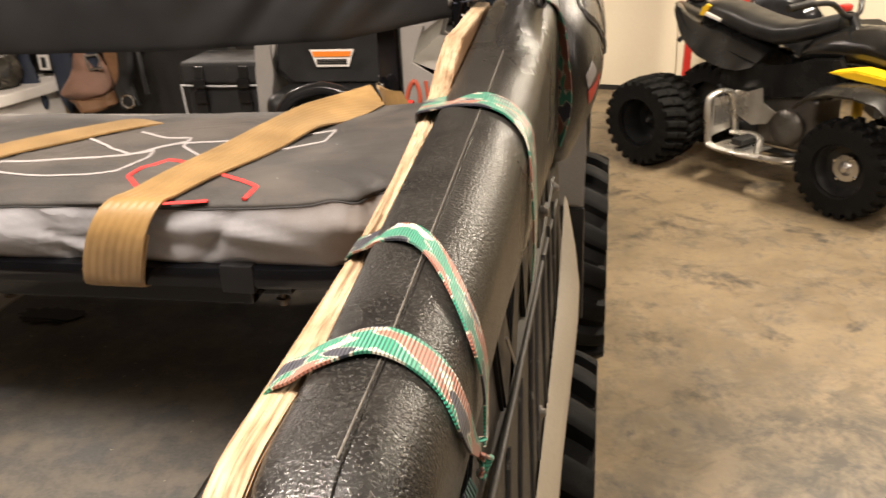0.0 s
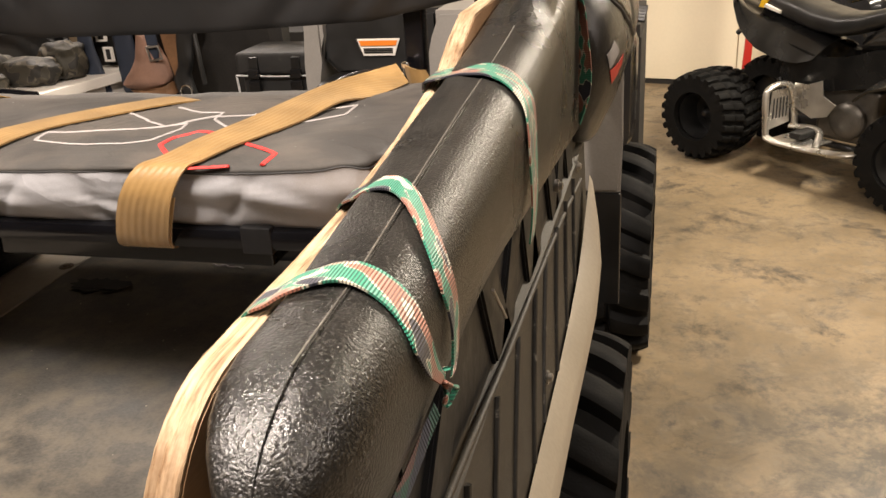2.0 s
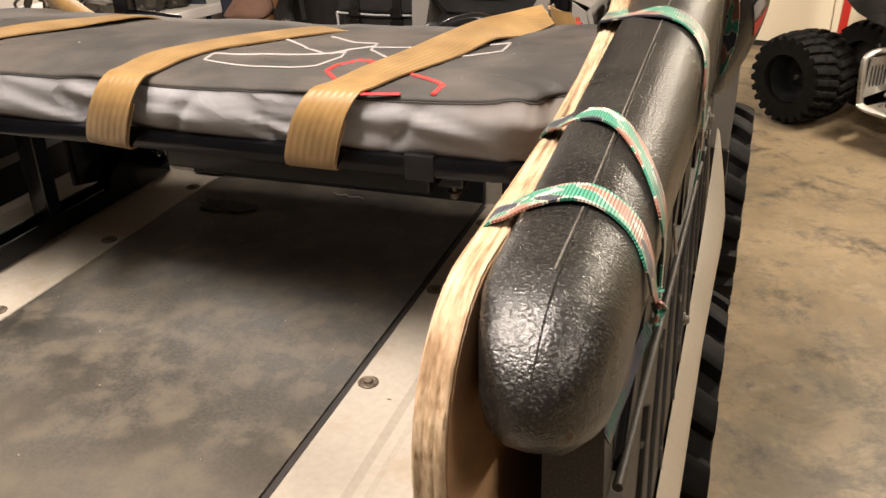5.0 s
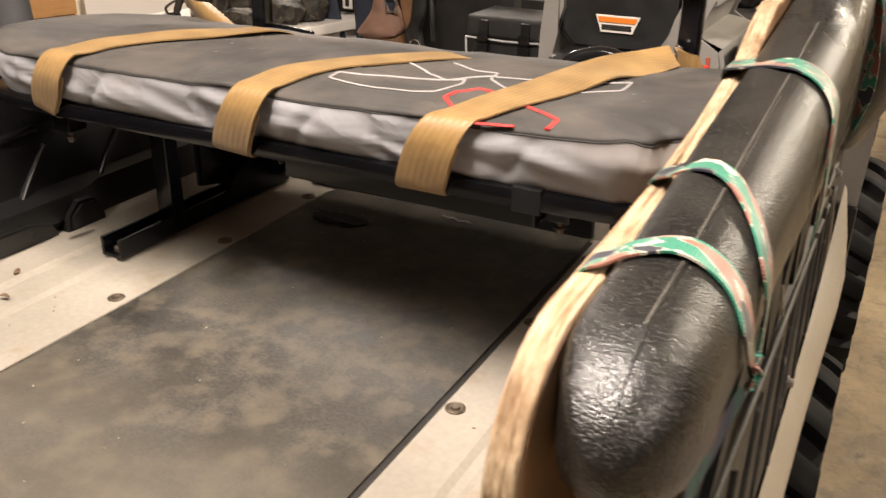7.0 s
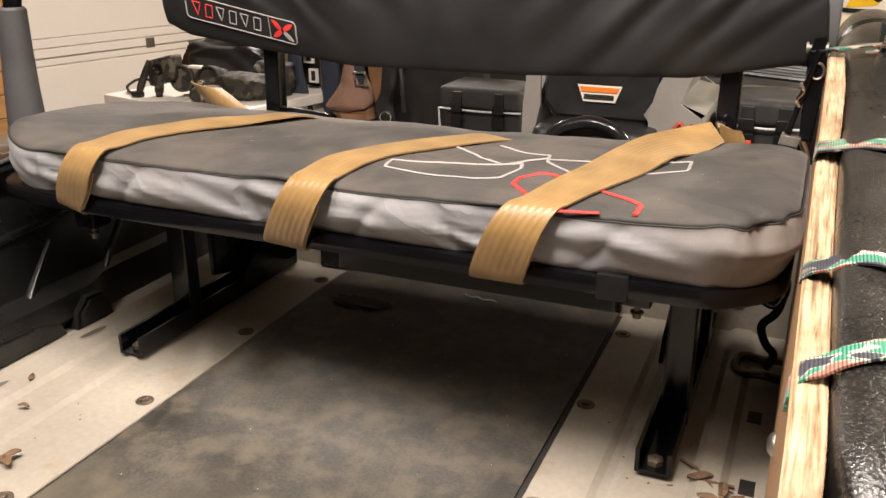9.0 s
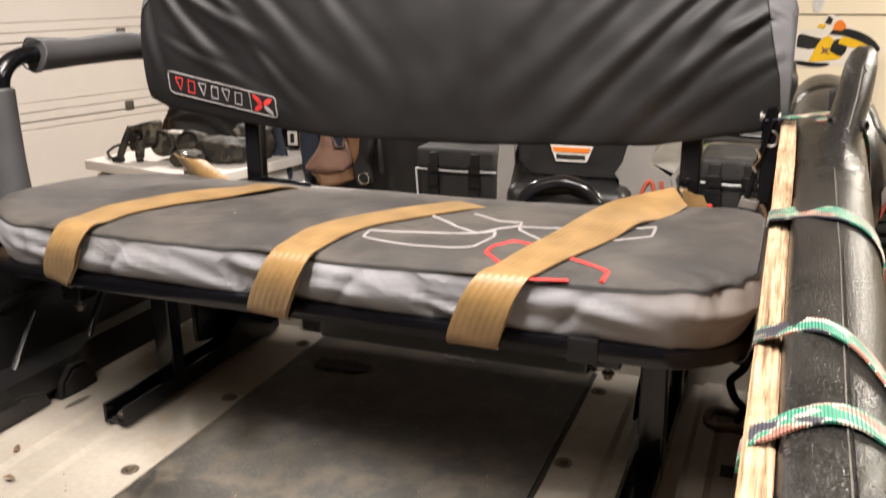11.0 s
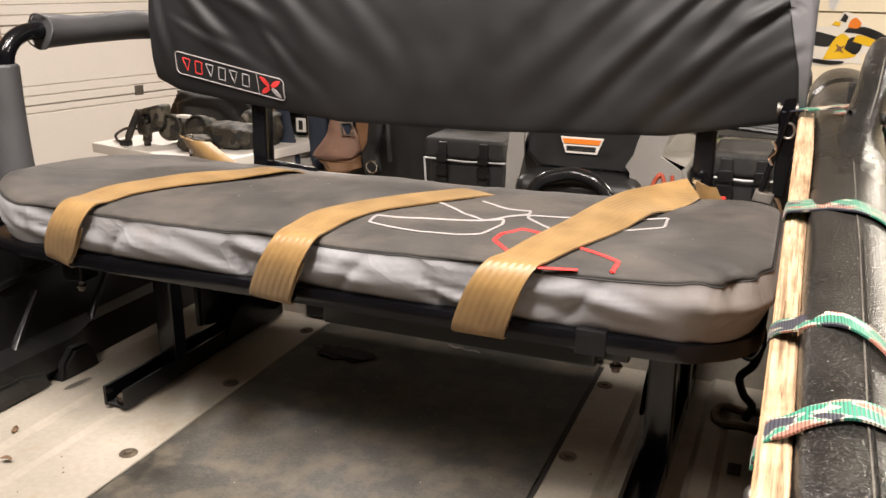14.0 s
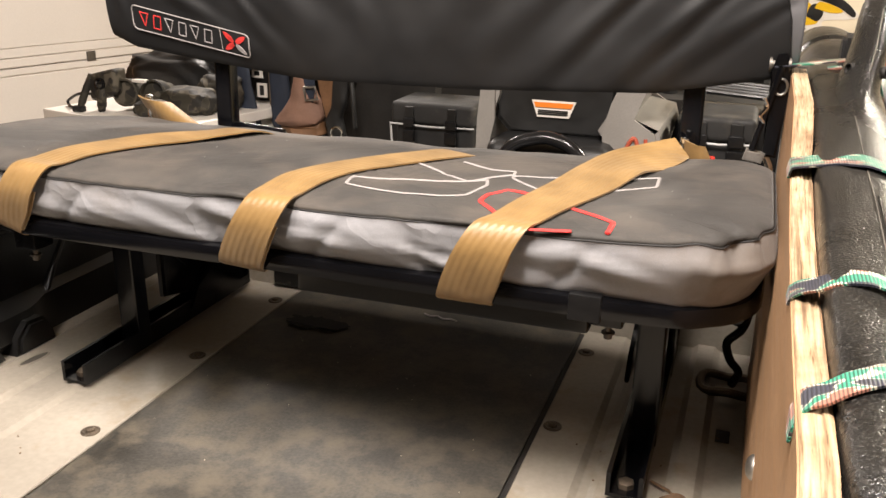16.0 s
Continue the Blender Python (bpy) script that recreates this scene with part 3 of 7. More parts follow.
# ---- the garage ----
def in_room(bm):
    bm.transform(ROOM)
    return bm


LEFT, RIGHT, FRONT, REAR, HIGH = -4.9, 4.3, 6.13, -3.6, 2.85
solo("floor", in_room(box(B(), (LEFT - 0.2, REAR - 0.2, -0.2), (RIGHT + 0.2, FRONT + 0.2, 0.0))), M["concrete"], "stained tan concrete garage floor with worn patches", "floor", kind="structure", smooth=0)
solo("ceiling", in_room(box(B(), (LEFT - 0.2, REAR - 0.2, HIGH), (RIGHT + 0.2, FRONT + 0.2, HIGH + 0.15))), M["ceiling"], "plain off-white garage ceiling", "ceiling", kind="structure", smooth=0)
solo("wall_north", in_room(box(B(), (LEFT, FRONT, 0.0), (RIGHT, FRONT + 0.15, HIGH))), M["wall"], "cream painted wall behind the parked quad", "wall", kind="structure", smooth=0)
# unseen east and south walls, coloured dark to cut light bounced from behind
solo("wall_east", in_room(box(B(), (RIGHT, REAR - 0.15, 0.0), (RIGHT + 0.15, FRONT + 0.15, HIGH))), M["dark_wall"], "unseen garage wall, coloured dark to cut bounced light", "wall", kind="structure", smooth=0)
solo("wall_south", in_room(box(B(), (LEFT, REAR - 0.15, 0.0), (RIGHT, REAR, HIGH))), M["dark_wall"], "unseen garage wall, coloured dark to cut bounced light", "wall", kind="structure", smooth=0)
solo("wall_west", in_room(box(B(), (LEFT - 0.15, REAR - 0.15, 0.0), (LEFT, FRONT + 0.15, HIGH))), M["wall"], "plain garage wall beside the roll-up door", "wall", kind="structure", smooth=0)


def cream_door():
    """Wide flat door in the far wall: two leaves one above the other, with a dark gap at the floor."""
    ob = thing("door_1", ROOM @ Vector((-0.2, FRONT, 0)), "wide cream door with a horizontal seam and dark gap below", "door", kind="structure")
    part("panel", in_room(box(B(), (-2.3, FRONT - 0.05, 0.035), (-0.245, FRONT - 0.004, 1.205), 0.004)), M["wall"], ob)
    part("panel", in_room(box(B(), (-2.3, FRONT - 0.05, 1.215), (-0.245, FRONT - 0.004, 2.3), 0.004)), M["wall"], ob)
    part("gap_seal", in_room(box(B(), (-2.3, FRONT - 0.045, 0.0), (-0.245, FRONT - 0.006, 0.035))), M["dark"], ob)
    part("jamb", in_room(box(B(), (-0.24, FRONT - 0.07, 0.0), (-0.20, FRONT - 0.004, 2.35), 0.004)), M["wall"], ob)
    return ob


cream_door()


def roll_door():
    """Sectional steel door: ribbed sections with a bead above and below each joint, and hinge plates."""
    ob = thing("garage_door", ROOM @ Vector((LEFT, 3.6, 0)), "white ribbed steel sectional garage door, closed", "garage door", kind="structure")
    x0, y0, y1 = LEFT + 0.05, 2.92, 6.0
    for n in range(5):
        lo = 0.02 + (0.60 if n else 0) + max(0, n - 1) * 0.50
        hi = lo + (0.595 if n == 0 else 0.495)
        zs, prof = [lo, lo + 0.006, lo + 0.05, lo + 0.058, lo + 0.066, lo + 0.115, lo + 0.121, lo + 0.127, hi - 0.055, hi - 0.047, hi - 0.039, hi - 0.004, hi], []
        ds = [0.0, 0.012, 0.012, -0.004, 0.012, 0.012, 0.000, 0.012, 0.012, -0.004, 0.012, 0.012, 0.0]
        prof = [(x0 + d, z) for d, z in zip(ds, zs)] + [(x0 - 0.03, hi), (x0 - 0.03, lo)]
        sec = part("door_section", in_room(prism(B(), [(u, v) for u, v in prof], y0, y1, "y")), M["door"], ob)
        if n:
            for y in (3.86, 5.2):
                part("hinge_plate", in_room(box(B(), (x0 + 0.012, y - 0.035, lo - 0.012), (x0 + 0.019, y + 0.035, lo + 0.055), 0.003)), M["cast"], sec)
    return ob


roll_door()


def plank_wall():
    ob = thing("plank_wall", ROOM @ Vector((LEFT, 1.0, 0)), "varnished knotty pine planks on the garage wall", "wall panelling", kind="structure")
    z, n = 0.0, 0
    while z < 2.5:
        h = 0.14
        part("plank", in_room(box(B(), (LEFT + 0.004, -2.5, z + 0.003), (LEFT + 0.03 + 0.004 * (n % 3), 2.88, z + h), 0.005)), M["plank"], ob)
        z, n = z + h + 0.003, n + 1
    return ob


plank_wall()

# ---- utility vehicle with its cargo bed ----
FLOOR = 0.845


def rail_section(y):
    """Top, lower edge, outer face, middle and radius of the bed rail at y."""
    top = interp(y, [0.22, 0.30, 0.36, 0.40, 0.46, 0.60, 0.68, 0.80, 0.90, 1.00, 1.14], [1.191, 1.194, 1.1965, 1.201, 1.208, 1.224, 1.230, 1.243, 1.256, 1.266, 1.262])
    low = interp(y, [0.22, 0.34, 0.53, 0.73, 0.92, 1.14], [1.107, 1.106, 1.117, 1.099, 1.082, 1.060])
    out = interp(y, [0.22, 0.36, 0.6, 1.0, 1.14], [0.555, 0.556, 0.560, 0.562, 0.563])
    return top, low, out, (0.4878 + out) / 2, (out - 0.4878) / 2


def over_rail(y, angle, lift=0.0022):
    top, low, out, cx, r = rail_section(y)
    a = radians(angle)
    return (cx + (r + lift) * math.cos(a), y, top - r + (r + lift) * math.sin(a))



def utility_vehicle():
    car = thing("utility_vehicle", (0.0, 1.2, 0.0), "black and grey utility vehicle with an open cargo bed", "utility vehicle")
    # bed floor: beige strips with pressed beads either side of the mat
    for sx in (-1, 1):
        bm = B()
        xs = [0.0, 0.30, 0.308, 0.318, 0.326, 0.395, 0.403, 0.425, 0.433, 0.535] if sx > 0 else [0.0, 0.336, 0.344, 0.351, 0.357, 0.402, 0.412, 0.470, 0.480, 0.545]
        dz = [0, 0, -0.004, -0.004, 0, 0, 0.006, 0.006, 0, 0] if sx > 0 else [0, 0, 0.0042, 0.0046, 0.0006, 0.0006, 0.0055, 0.0055, 0.001, 0]
        top = [(sx * x, FLOOR + d) for x, d in zip(xs, dz)]
        prism(bm, top + [(sx * xs[-1], FLOOR - 0.03), (0.0, FLOOR - 0.03)], 0.14, 1.13, "y")
        fl = part("bed_floor", bm, M["bed_metal"], car, "beige painted sheet metal with pressed beads and grime", smooth=20)
        for k in range(-1, 4):
            y = 0.639 + 0.2135 * k if sx < 0 else 0.631 + 0.2135 * k
            if y < 0.2:
                continue
            bm = lathe(B(), (sx * 0.254, y, FLOOR - 0.001), (0, 0, 1), [(0, 0.0115), (0.0022, 0.0112), (0.003, 0.009), (0.0022, 0.0075), (0.0024, 0.0055), (0.0052, 0.005), (0.006, 0.003)], 20)
            part("screw", bm, M["rust"], fl, "dull steel screw with a cup washer")
        for y, x in ((0.56, 0.452), (0.756, 0.452), (0.905, 0.448)):
            if x * sx > 0:
                part("drain_slot", box(B(), (x - 0.008, y - 0.026, FLOOR - 0.001), (x + 0.008, y + 0.002, FLOOR + 0.0006), 0.0002), M["dark"], fl)
        if sx < 0:
            for x, y in ((-0.448, 0.755), (-0.446, 0.580), (-0.444, 0.400)):
                ring = [(x + 0.008 * math.cos(a) + 0.002 * math.sin(a), y + 0.024 * math.sin(a), FLOOR + 0.0056) for a in (2 * math.pi * k / 24 for k in range(25))]
                part("pressed_rim", tube(B(), ring, 0.0014, 6), M["bed_metal"], fl, "rim of an oblong pressed hole")
                part("hole", prism(B(), [(u, v) for u, v, _ in ring[:-1]], FLOOR + 0.0045, FLOOR + 0.0058, "z"), M["seam"], fl)
            part("edge_lip", tube(B(), [(-0.2275, 0.15, FLOOR + 0.003), (-0.2285, 0.6, FLOOR + 0.003), (-0.2345, 1.10, FLOOR + 0.003)], 0.0019, 8), M["bed_metal"], fl, "bright bent edge beside the mat")
    # front wall of the bed
    bm = prism(B(), [(-0.55, FLOOR - 0.03), (0.55, FLOOR - 0.03), (0.55, 1.09), (0.40, 1.10), (-0.40, 1.10), (-0.55, 1.09)], 1.13, 1.155, "y")
    wl = part("bed_front_wall", bm, M["bed_metal"], car, "beige sheet metal front wall of the bed")
    part("black_insert", box(B(), (-0.285, 1.116, FLOOR + 0.004), (0.237, 1.130, 1.095), 0.003), M["liner"], wl, "black plastic insert on the front wall")
    for x in (-0.40, 0.36):
        part("bead", box(B(), (x - 0.05, 1.121, FLOOR + 0.05), (x + 0.05, 1.13, 1.06), 0.004), M["bed_metal"], wl)
    # left side wall: black moulded liner with a wheel-arch step and slanted ribs
    rows = []
    for y in np.linspace(0.14, 1.13, 40):
        arch = step(0.55, 0.62, y) * (1 - step(0.80, 0.86, y))
        prof = [(-0.508, FLOOR - 0.02), (-0.508, FLOOR + 0.002), (-0.512 + 0.022 * arch, FLOOR + 0.02), (-0.514 + 0.022 * arch, FLOOR + 0.055), (-0.528, FLOOR + 0.065), (-0.532, FLOOR + 0.14), (-0.538, FLOOR + 0.215), (-0.528, FLOOR + 0.228), (-0.522, FLOOR + 0.248), (-0.528, FLOOR + 0.258), (-0.555, FLOOR + 0.26), (-0.59, FLOOR + 0.25), (-0.60, FLOOR + 0.15), (-0.60, FLOOR - 0.02)]
        drop = 0.020 * (1 - step(0.60, 0.68, y))
        rows.append([(x, float(y), z - drop if z > FLOOR + 0.2 else z) for x, z in prof])
    lw = part("side_wall", rings(B(), rows), M["liner"], car, "black moulded plastic side wall of the bed", smooth=30)
    for y in (0.263, 0.411, 0.559, 0.707, 0.855):
        part("rib", bar(B(), [(-0.520, y + 0.005, 0.897), (-0.5285, y + 0.034, 0.928), (-0.5305, y + 0.058, 0.957), (-0.5315, y + 0.072, 0.974)], 0.011, 0.009, 0.003), M["liner"], lw, "slanted moulded rib")
    part("ledge", tube(B(), [(-0.5325, 0.16, 0.950), (-0.5325, 0.45, 0.976), (-0.5325, 0.60, 0.989), (-0.5330, 0.72, 0.999), (-0.5335, 1.12, 1.03)], 0.0065, 10), M["liner"], lw, "moulded ledge along the side wall")
    part("brace", tube(B(), curve_points([(-0.5235, 0.672, 1.084), (-0.5325, 0.661, 1.052), (-0.5335, 0.634, 1.023), (-0.533, 0.614, 1.014), (-0.533, 0.585, 1.009)], 5), 0.0045, 8), M["liner"], lw, "curved glossy brace below the lip")
    part("lip", tube(B(), [(-0.524, 0.16, 1.070), (-0.524, 0.604, 1.083), (-0.524, 0.645, 1.090), (-0.524, 0.672, 1.099), (-0.526, 0.731, 1.1055), (-0.527, 1.12, 1.1075)], 0.0032, 8), M["pad"], lw, "thin pale scuffed lip")
    part("tab", box(B(), (-0.548, 0.640, 1.094), (-0.517, 0.676, 1.1015), 0.002), M["zinc"], lw, "bright steel tab")
    for out, x in (([(0.575, FLOOR), (0.612, FLOOR + 0.038), (0.70, FLOOR + 0.034), (0.735, FLOOR + 0.024), (0.746, FLOOR)], -0.484), ([(0.758, FLOOR), (0.763, FLOOR + 0.026), (0.784, FLOOR + 0.044), (0.812, FLOOR + 0.042), (0.826, FLOOR + 0.022), (0.830, FLOOR)], -0.476), ([(0.26, FLOOR), (0.30, FLOOR + 0.036), (0.50, FLOOR + 0.036), (0.54, FLOOR)], -0.486)):
        part("step_block", prism(B(), out, -0.54, x, "x", 0.005), M["liner"], lw, "faceted black plastic step")
    # right side wall: outer panel with upright ribs below the rail
    bm = prism(B(), [(0.515, FLOOR - 0.03), (0.564, FLOOR - 0.03), (0.564, 0.89), (0.559, 0.96), (0.556, 1.034), (0.549, 1.041), (0.5455, 1.14), (0.515, 1.14)], 0.30, 1.16, "y")
    rw = part("side_wall", bm, M["skirt"], car, "dusty black moulded side panel of the bed", smooth=30)
    part("bead", tube(B(), [(0.5545, 0.31, 1.052), (0.5555, 0.43, 1.047), (0.556, 0.56, 1.037), (0.557, 0.72, 1.032), (0.557, 0.90, 1.020), (0.557, 1.10, 0.998)], 0.0030, 10), M["skirt"], rw, "long moulded bead")
    # near-black sheet that puts shade into the pockets between the webs
    part("pocket_shade", box(B(), (0.5465, 0.33, 1.046), (0.5488, 1.12, 1.128)), M["tape"], rw, "near-black sheet standing in for the shade in the pockets")
    for y, lean in ((0.42, 0.06), (0.52, 0.075), (0.61, 0.08), (0.70, 0.07), (0.77, 0.075), (0.85, 0.06), (0.93, 0.05), (1.01, 0.045)):
        part("rib", bar(B(), curve_points([(0.5565, y, 1.030), (0.558, y - 0.3 * lean, 0.985), (0.5605, y - 0.7 * lean, 0.93), (0.5635, y - lean, 0.890)], 4), 0.007, 0.008, 0.003), M["rib"], rw, "scuffed moulded rib")
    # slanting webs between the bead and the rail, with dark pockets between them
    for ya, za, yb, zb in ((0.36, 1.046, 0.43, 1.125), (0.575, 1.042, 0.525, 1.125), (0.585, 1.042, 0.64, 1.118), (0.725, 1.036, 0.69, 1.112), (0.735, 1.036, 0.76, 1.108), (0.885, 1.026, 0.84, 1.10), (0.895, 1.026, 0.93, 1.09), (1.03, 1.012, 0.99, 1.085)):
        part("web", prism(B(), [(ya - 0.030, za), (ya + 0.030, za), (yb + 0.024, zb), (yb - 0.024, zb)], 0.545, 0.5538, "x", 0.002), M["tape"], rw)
    part("wire_stay", tube(B(), [(0.5585, 0.515, 1.118), (0.5595, 0.552, 1.078)], 0.0012, 8), M["zinc"], rw, "thin bright wire stay")
    for p in ((0.558, 0.868, 1.070), (0.5655, 0.72, 0.925), (0.558, 1.06, 1.03)):
        part("bolt", lathe(B(), p, (1, 0, 0), [(-0.004, 0.007), (0.0006, 0.007), (0.0006, 0.0045), (0.004, 0.0043), (0.0048, 0.003)], 12), M["zinc"], rw, "bright zinc bolt head")
    # black rail on top: rounded moulding with a seam, closed by a round nose
    loops = []
    ys = [0.2265, 0.2275, 0.231, 0.237, 0.246, 0.258, 0.274, 0.295, 0.32, 0.36, 0.40, 0.44, 0.50, 0.56, 0.62, 0.68, 0.74, 0.80, 0.86, 0.92, 0.98, 1.04, 1.10, 1.14]
    for y in ys:
        k = math.sqrt(max(0.0, 1 - (max(0.0, 0.295 - y) / 0.0688) ** 2))
        k = max(k, 0.06)
        top, low, out, cx, r = rail_section(y)
        ins = 0.4878
        loop = []
        for a in [*range(0, 120, 12), 126, 138, 148, 156, 163, 169, 174, 177, 180]:
            q = radians(a)
            e = 1 - 0.38 * step(0.72, 0.90, y) if a < 90 else 0.32
            loop.append((cx + r * math.copysign(abs(math.cos(q)) ** e, math.cos(q)), top - r + r * math.sin(q) ** e))
        hi, lo = top - r, low + 0.012
        loop += [(ins, hi + (lo - hi) * 0.33), (ins, hi + (lo - hi) * 0.67), (ins + 0.003, lo), (ins + 0.014, low), (cx, low - 0.003), (out - 0.014, low), (out - 0.003, lo), (out, hi + (lo - hi) * 0.67), (out, hi + (lo - hi) * 0.33)]
        c = (cx, (low + top) / 2)
        loops.append([(c[0] + (x - c[0]) * k, y, c[1] + (z - c[1]) * (k if y < 0.3 else 1)) for x, z in loop])
    rail = part("top_rail", rings(B(), loops), M["rail"], car, "black pebbled plastic bed rail with a round nose", smooth=50)
    seam = [over_rail(y, 90, 0.0) for y in np.linspace(0.30, 1.0, 40)]
    for a in range(10, 100, 10):
        k = radians(a)
        seam.insert(0, (0.5215, 0.2958 - 0.0685 * math.sin(k), 1.147 + 0.0465 * math.cos(k)))
    part("seam", tube(B(), seam[8:], 0.0006, 6), M["seam"], rail, "scuffed mould seam along the rail")
    part("seam_ridge", tube(B(), [(x + 0.0025, y, z - 0.0004) for x, y, z in seam if y < 0.62], 0.0016, 10, squash=0.3), M["rail"], rail, "low moulded ridge beside the seam")
    part("plug", lathe(B(), (0.535, 0.240, 1.138), (0.2, -1, -0.2), [(0, 0.006), (0.003, 0.006), (0.004, 0.003)], 12), M["rust"], rail)
    # tie-down horn: a thumb-like grip leaning forward, ridged at the back, with a hole in each cheek
    horn = []
    for z, y0, y1, w in ((1.228, 0.770, 1.000, 0.036), (1.238, 0.795, 0.992, 0.031), (1.246, 0.822, 0.988, 0.026), (1.252, 0.842, 0.986, 0.0225), (1.260, 0.858, 0.985, 0.0200), (1.270, 0.873, 0.986, 0.0188), (1.285, 0.892, 0.990, 0.0182), (1.302, 0.914, 1.000, 0.018), (1.320, 0.940, 1.012, 0.0178), (1.334, 0.962, 1.020, 0.0168), (1.345, 0.982, 1.022, 0.0135), (1.351, 0.994, 1.018, 0.0075)):
        xc = interp(z, [1.225, 1.26, 1.30, 1.35], [0.524, 0.532, 0.542, 0.551])
        loop = []
        for k in range(24):
            q = 2 * math.pi * k / 24
            c, s = math.cos(q), math.sin(q)
            ridge = 0.006 * max(0.0, -s) ** 12
            e = 0.8 + 0.2 * max(0.0, -s)
            loop.append((xc + w * math.copysign(abs(c) ** e, c), (y0 + y1) / 2 + (y1 - y0) / 2 * math.copysign(abs(s) ** 0.9, s) - ridge, z))
        horn.append(loop)
    hn = part("tie_down_horn", rings(B(), horn), M["rail"], rail, "moulded tie-down horn with a hole in each cheek", smooth=60)
    for x, y, z, d in ((0.5205, 0.903, 1.278, (-0.85, -0.5, 0.1)), (0.5535, 0.901, 1.276, (0.85, -0.5, 0.1))):
        part("hole", lathe(B(), (x, y, z), d, [(-0.005, 0.0062), (0.0016, 0.0060), (0.0018, 0.0048), (-0.002, 0.0044)], 14), M["dark"], hn)
    ridge = [(interp(z, [1.225, 1.26, 1.30, 1.35], [0.524, 0.532, 0.542, 0.551]), y - 0.0062, z) for z, y in ((1.252, 0.863), (1.268, 0.874), (1.285, 0.892), (1.302, 0.914), (1.320, 0.940), (1.334, 0.962))]
    part("seam", tube(B(), ridge, 0.0007, 6), M["seam"], hn)
    part("hook_tab", prism(B(), [(1.02, 1.235), (1.05, 1.235), (1.052, 1.285), (1.035, 1.302), (1.015, 1.298), (1.018, 1.275)], 0.520, 0.542, "x", 0.004), M["black"], rail, "small black hook tab")
    # bulging fender pod ahead of the bed: domed top, underside slanting up and out
    shape = [(0.490, 1.06), (0.530, 1.035), (0.566, 1.035), (0.580, 1.058), (0.595, 1.090), (0.606, 1.122), (0.6125, 1.155), (0.6115, 1.188), (0.604, 1.220), (0.590, 1.246), (0.568, 1.264), (0.540, 1.274), (0.512, 1.272), (0.492, 1.258), (0.482, 1.232), (0.480, 1.15)]
    dense = [p.to_2d() for p in curve_points([(u, v, 0) for u, v in shape + shape[:1]], 3)][:-1]
    pod = []
    for y, k in ((1.050, 0.30), (1.056, 0.50), (1.070, 0.70), (1.095, 0.85), (1.13, 0.94), (1.18, 1.0), (1.25, 1.01), (1.272, 0.995), (1.280, 0.93), (1.290, 0.93), (1.300, 1.02), (1.38, 1.03), (1.48, 1.0), (1.56, 0.92), (1.60, 0.75), (1.615, 0.45)):
        cx, cz = 0.548 - 0.012 * step(1.05, 1.15, y) + 0.012, 1.165
        pod.append([(cx + (u - cx) * k, y, cz + (v - cz) * k) for u, v in dense])
    bm = rings(B(), pod)
    bmesh.ops.recalc_face_normals(bm, faces=bm.faces)
    skin = BVHTree.FromBMesh(bm)
    def on_pod(p, off):
        at, nrm, _, _ = skin.find_nearest(Vector(p))
        return at + nrm * off
    pd = part("fender_pod", bm, M["rail"], car, "bulging dusty black plastic pod with a deep groove", smooth=60)
    line = [(0.562, 1.23, 1.268), (0.573, 1.195, 1.261), (0.585, 1.154, 1.247), (0.587, 1.118, 1.236), (0.593, 1.116, 1.226), (0.604, 1.145, 1.210), (0.610, 1.171, 1.193), (0.6134, 1.24, 1.164)]
    fine = curve_points(line, 6)
    # dark tube laid on the skin for the shade of the parting line
    part("groove", tube(B(), [on_pod(p, -0.0004) for p in fine], 0.0034, 8), M["dark"], pd, "dark tube standing in for the shaded groove between two mouldings")
    part("lip", tube(B(), [on_pod((p[0] - 0.005, p[1] + 0.003, p[2] + 0.007), -0.0025) for p in fine], 0.0060, 10), M["rail"], pd)
    def decal(corners, key, label):
        a, b, c, d = (Vector(p) for p in corners)
        rows = [[on_pod(a.lerp(b, u).lerp(d.lerp(c, u), v), 0.0014) for u in np.linspace(0, 1, 7)] for v in np.linspace(0, 1, 7)]
        part("decal", sheet(B(), rows, 0.0006), M[key], pd, label, smooth=60)
    decal([(0.5915, 1.064, 1.170), (0.598, 1.082, 1.183), (0.602, 1.098, 1.168), (0.5945, 1.070, 1.152)], "white_thread", "torn white decal")
    decal([(0.5945, 1.071, 1.149), (0.6075, 1.124, 1.160), (0.606, 1.118, 1.147), (0.597, 1.086, 1.130)], "red", "small red decal")
    # light panel and flap ahead of the front wheel
    part("fender_liner", prism(B(), [(0.49, 0.795), (0.581, 0.795), (0.584, 0.90), (0.582, 1.12), (0.49, 1.12)], 1.618, 1.640, "y", 0.006), M["grey"], car, "grey plastic inner fender")
    part("mud_flap", box(B(), (0.50, 1.622, 0.55), (0.583, 1.634, 0.792), 0.004), M["black"], car, "black rubber flap")
    # beige sill along the lower edge: a sloping lip with a pointed end
    rows = []
    for y, zi, zo, xo in ((0.10, 0.884, 0.846, 0.5825), (0.40, 0.886, 0.850, 0.583), (0.60, 0.888, 0.856, 0.584), (0.78, 0.891, 0.861, 0.585), (0.90, 0.900, 0.869, 0.588), (0.99, 0.915, 0.884, 0.591), (1.04, 0.935, 0.905, 0.591), (1.09, 0.965, 0.940, 0.583), (1.13, 0.995, 0.985, 0.571)):
        xi = 0.5665
        rows.append([(xi, y, zi), (xi + 0.35 * (xo - xi), y, zi - 0.2 * (zi - zo)), (xi + 0.8 * (xo - xi), y, zo + 0.35 * (zi - zo)), (xo, y, zo), (xo - 0.002, y, zo - 0.030), (xi, y, zo - 0.030)])
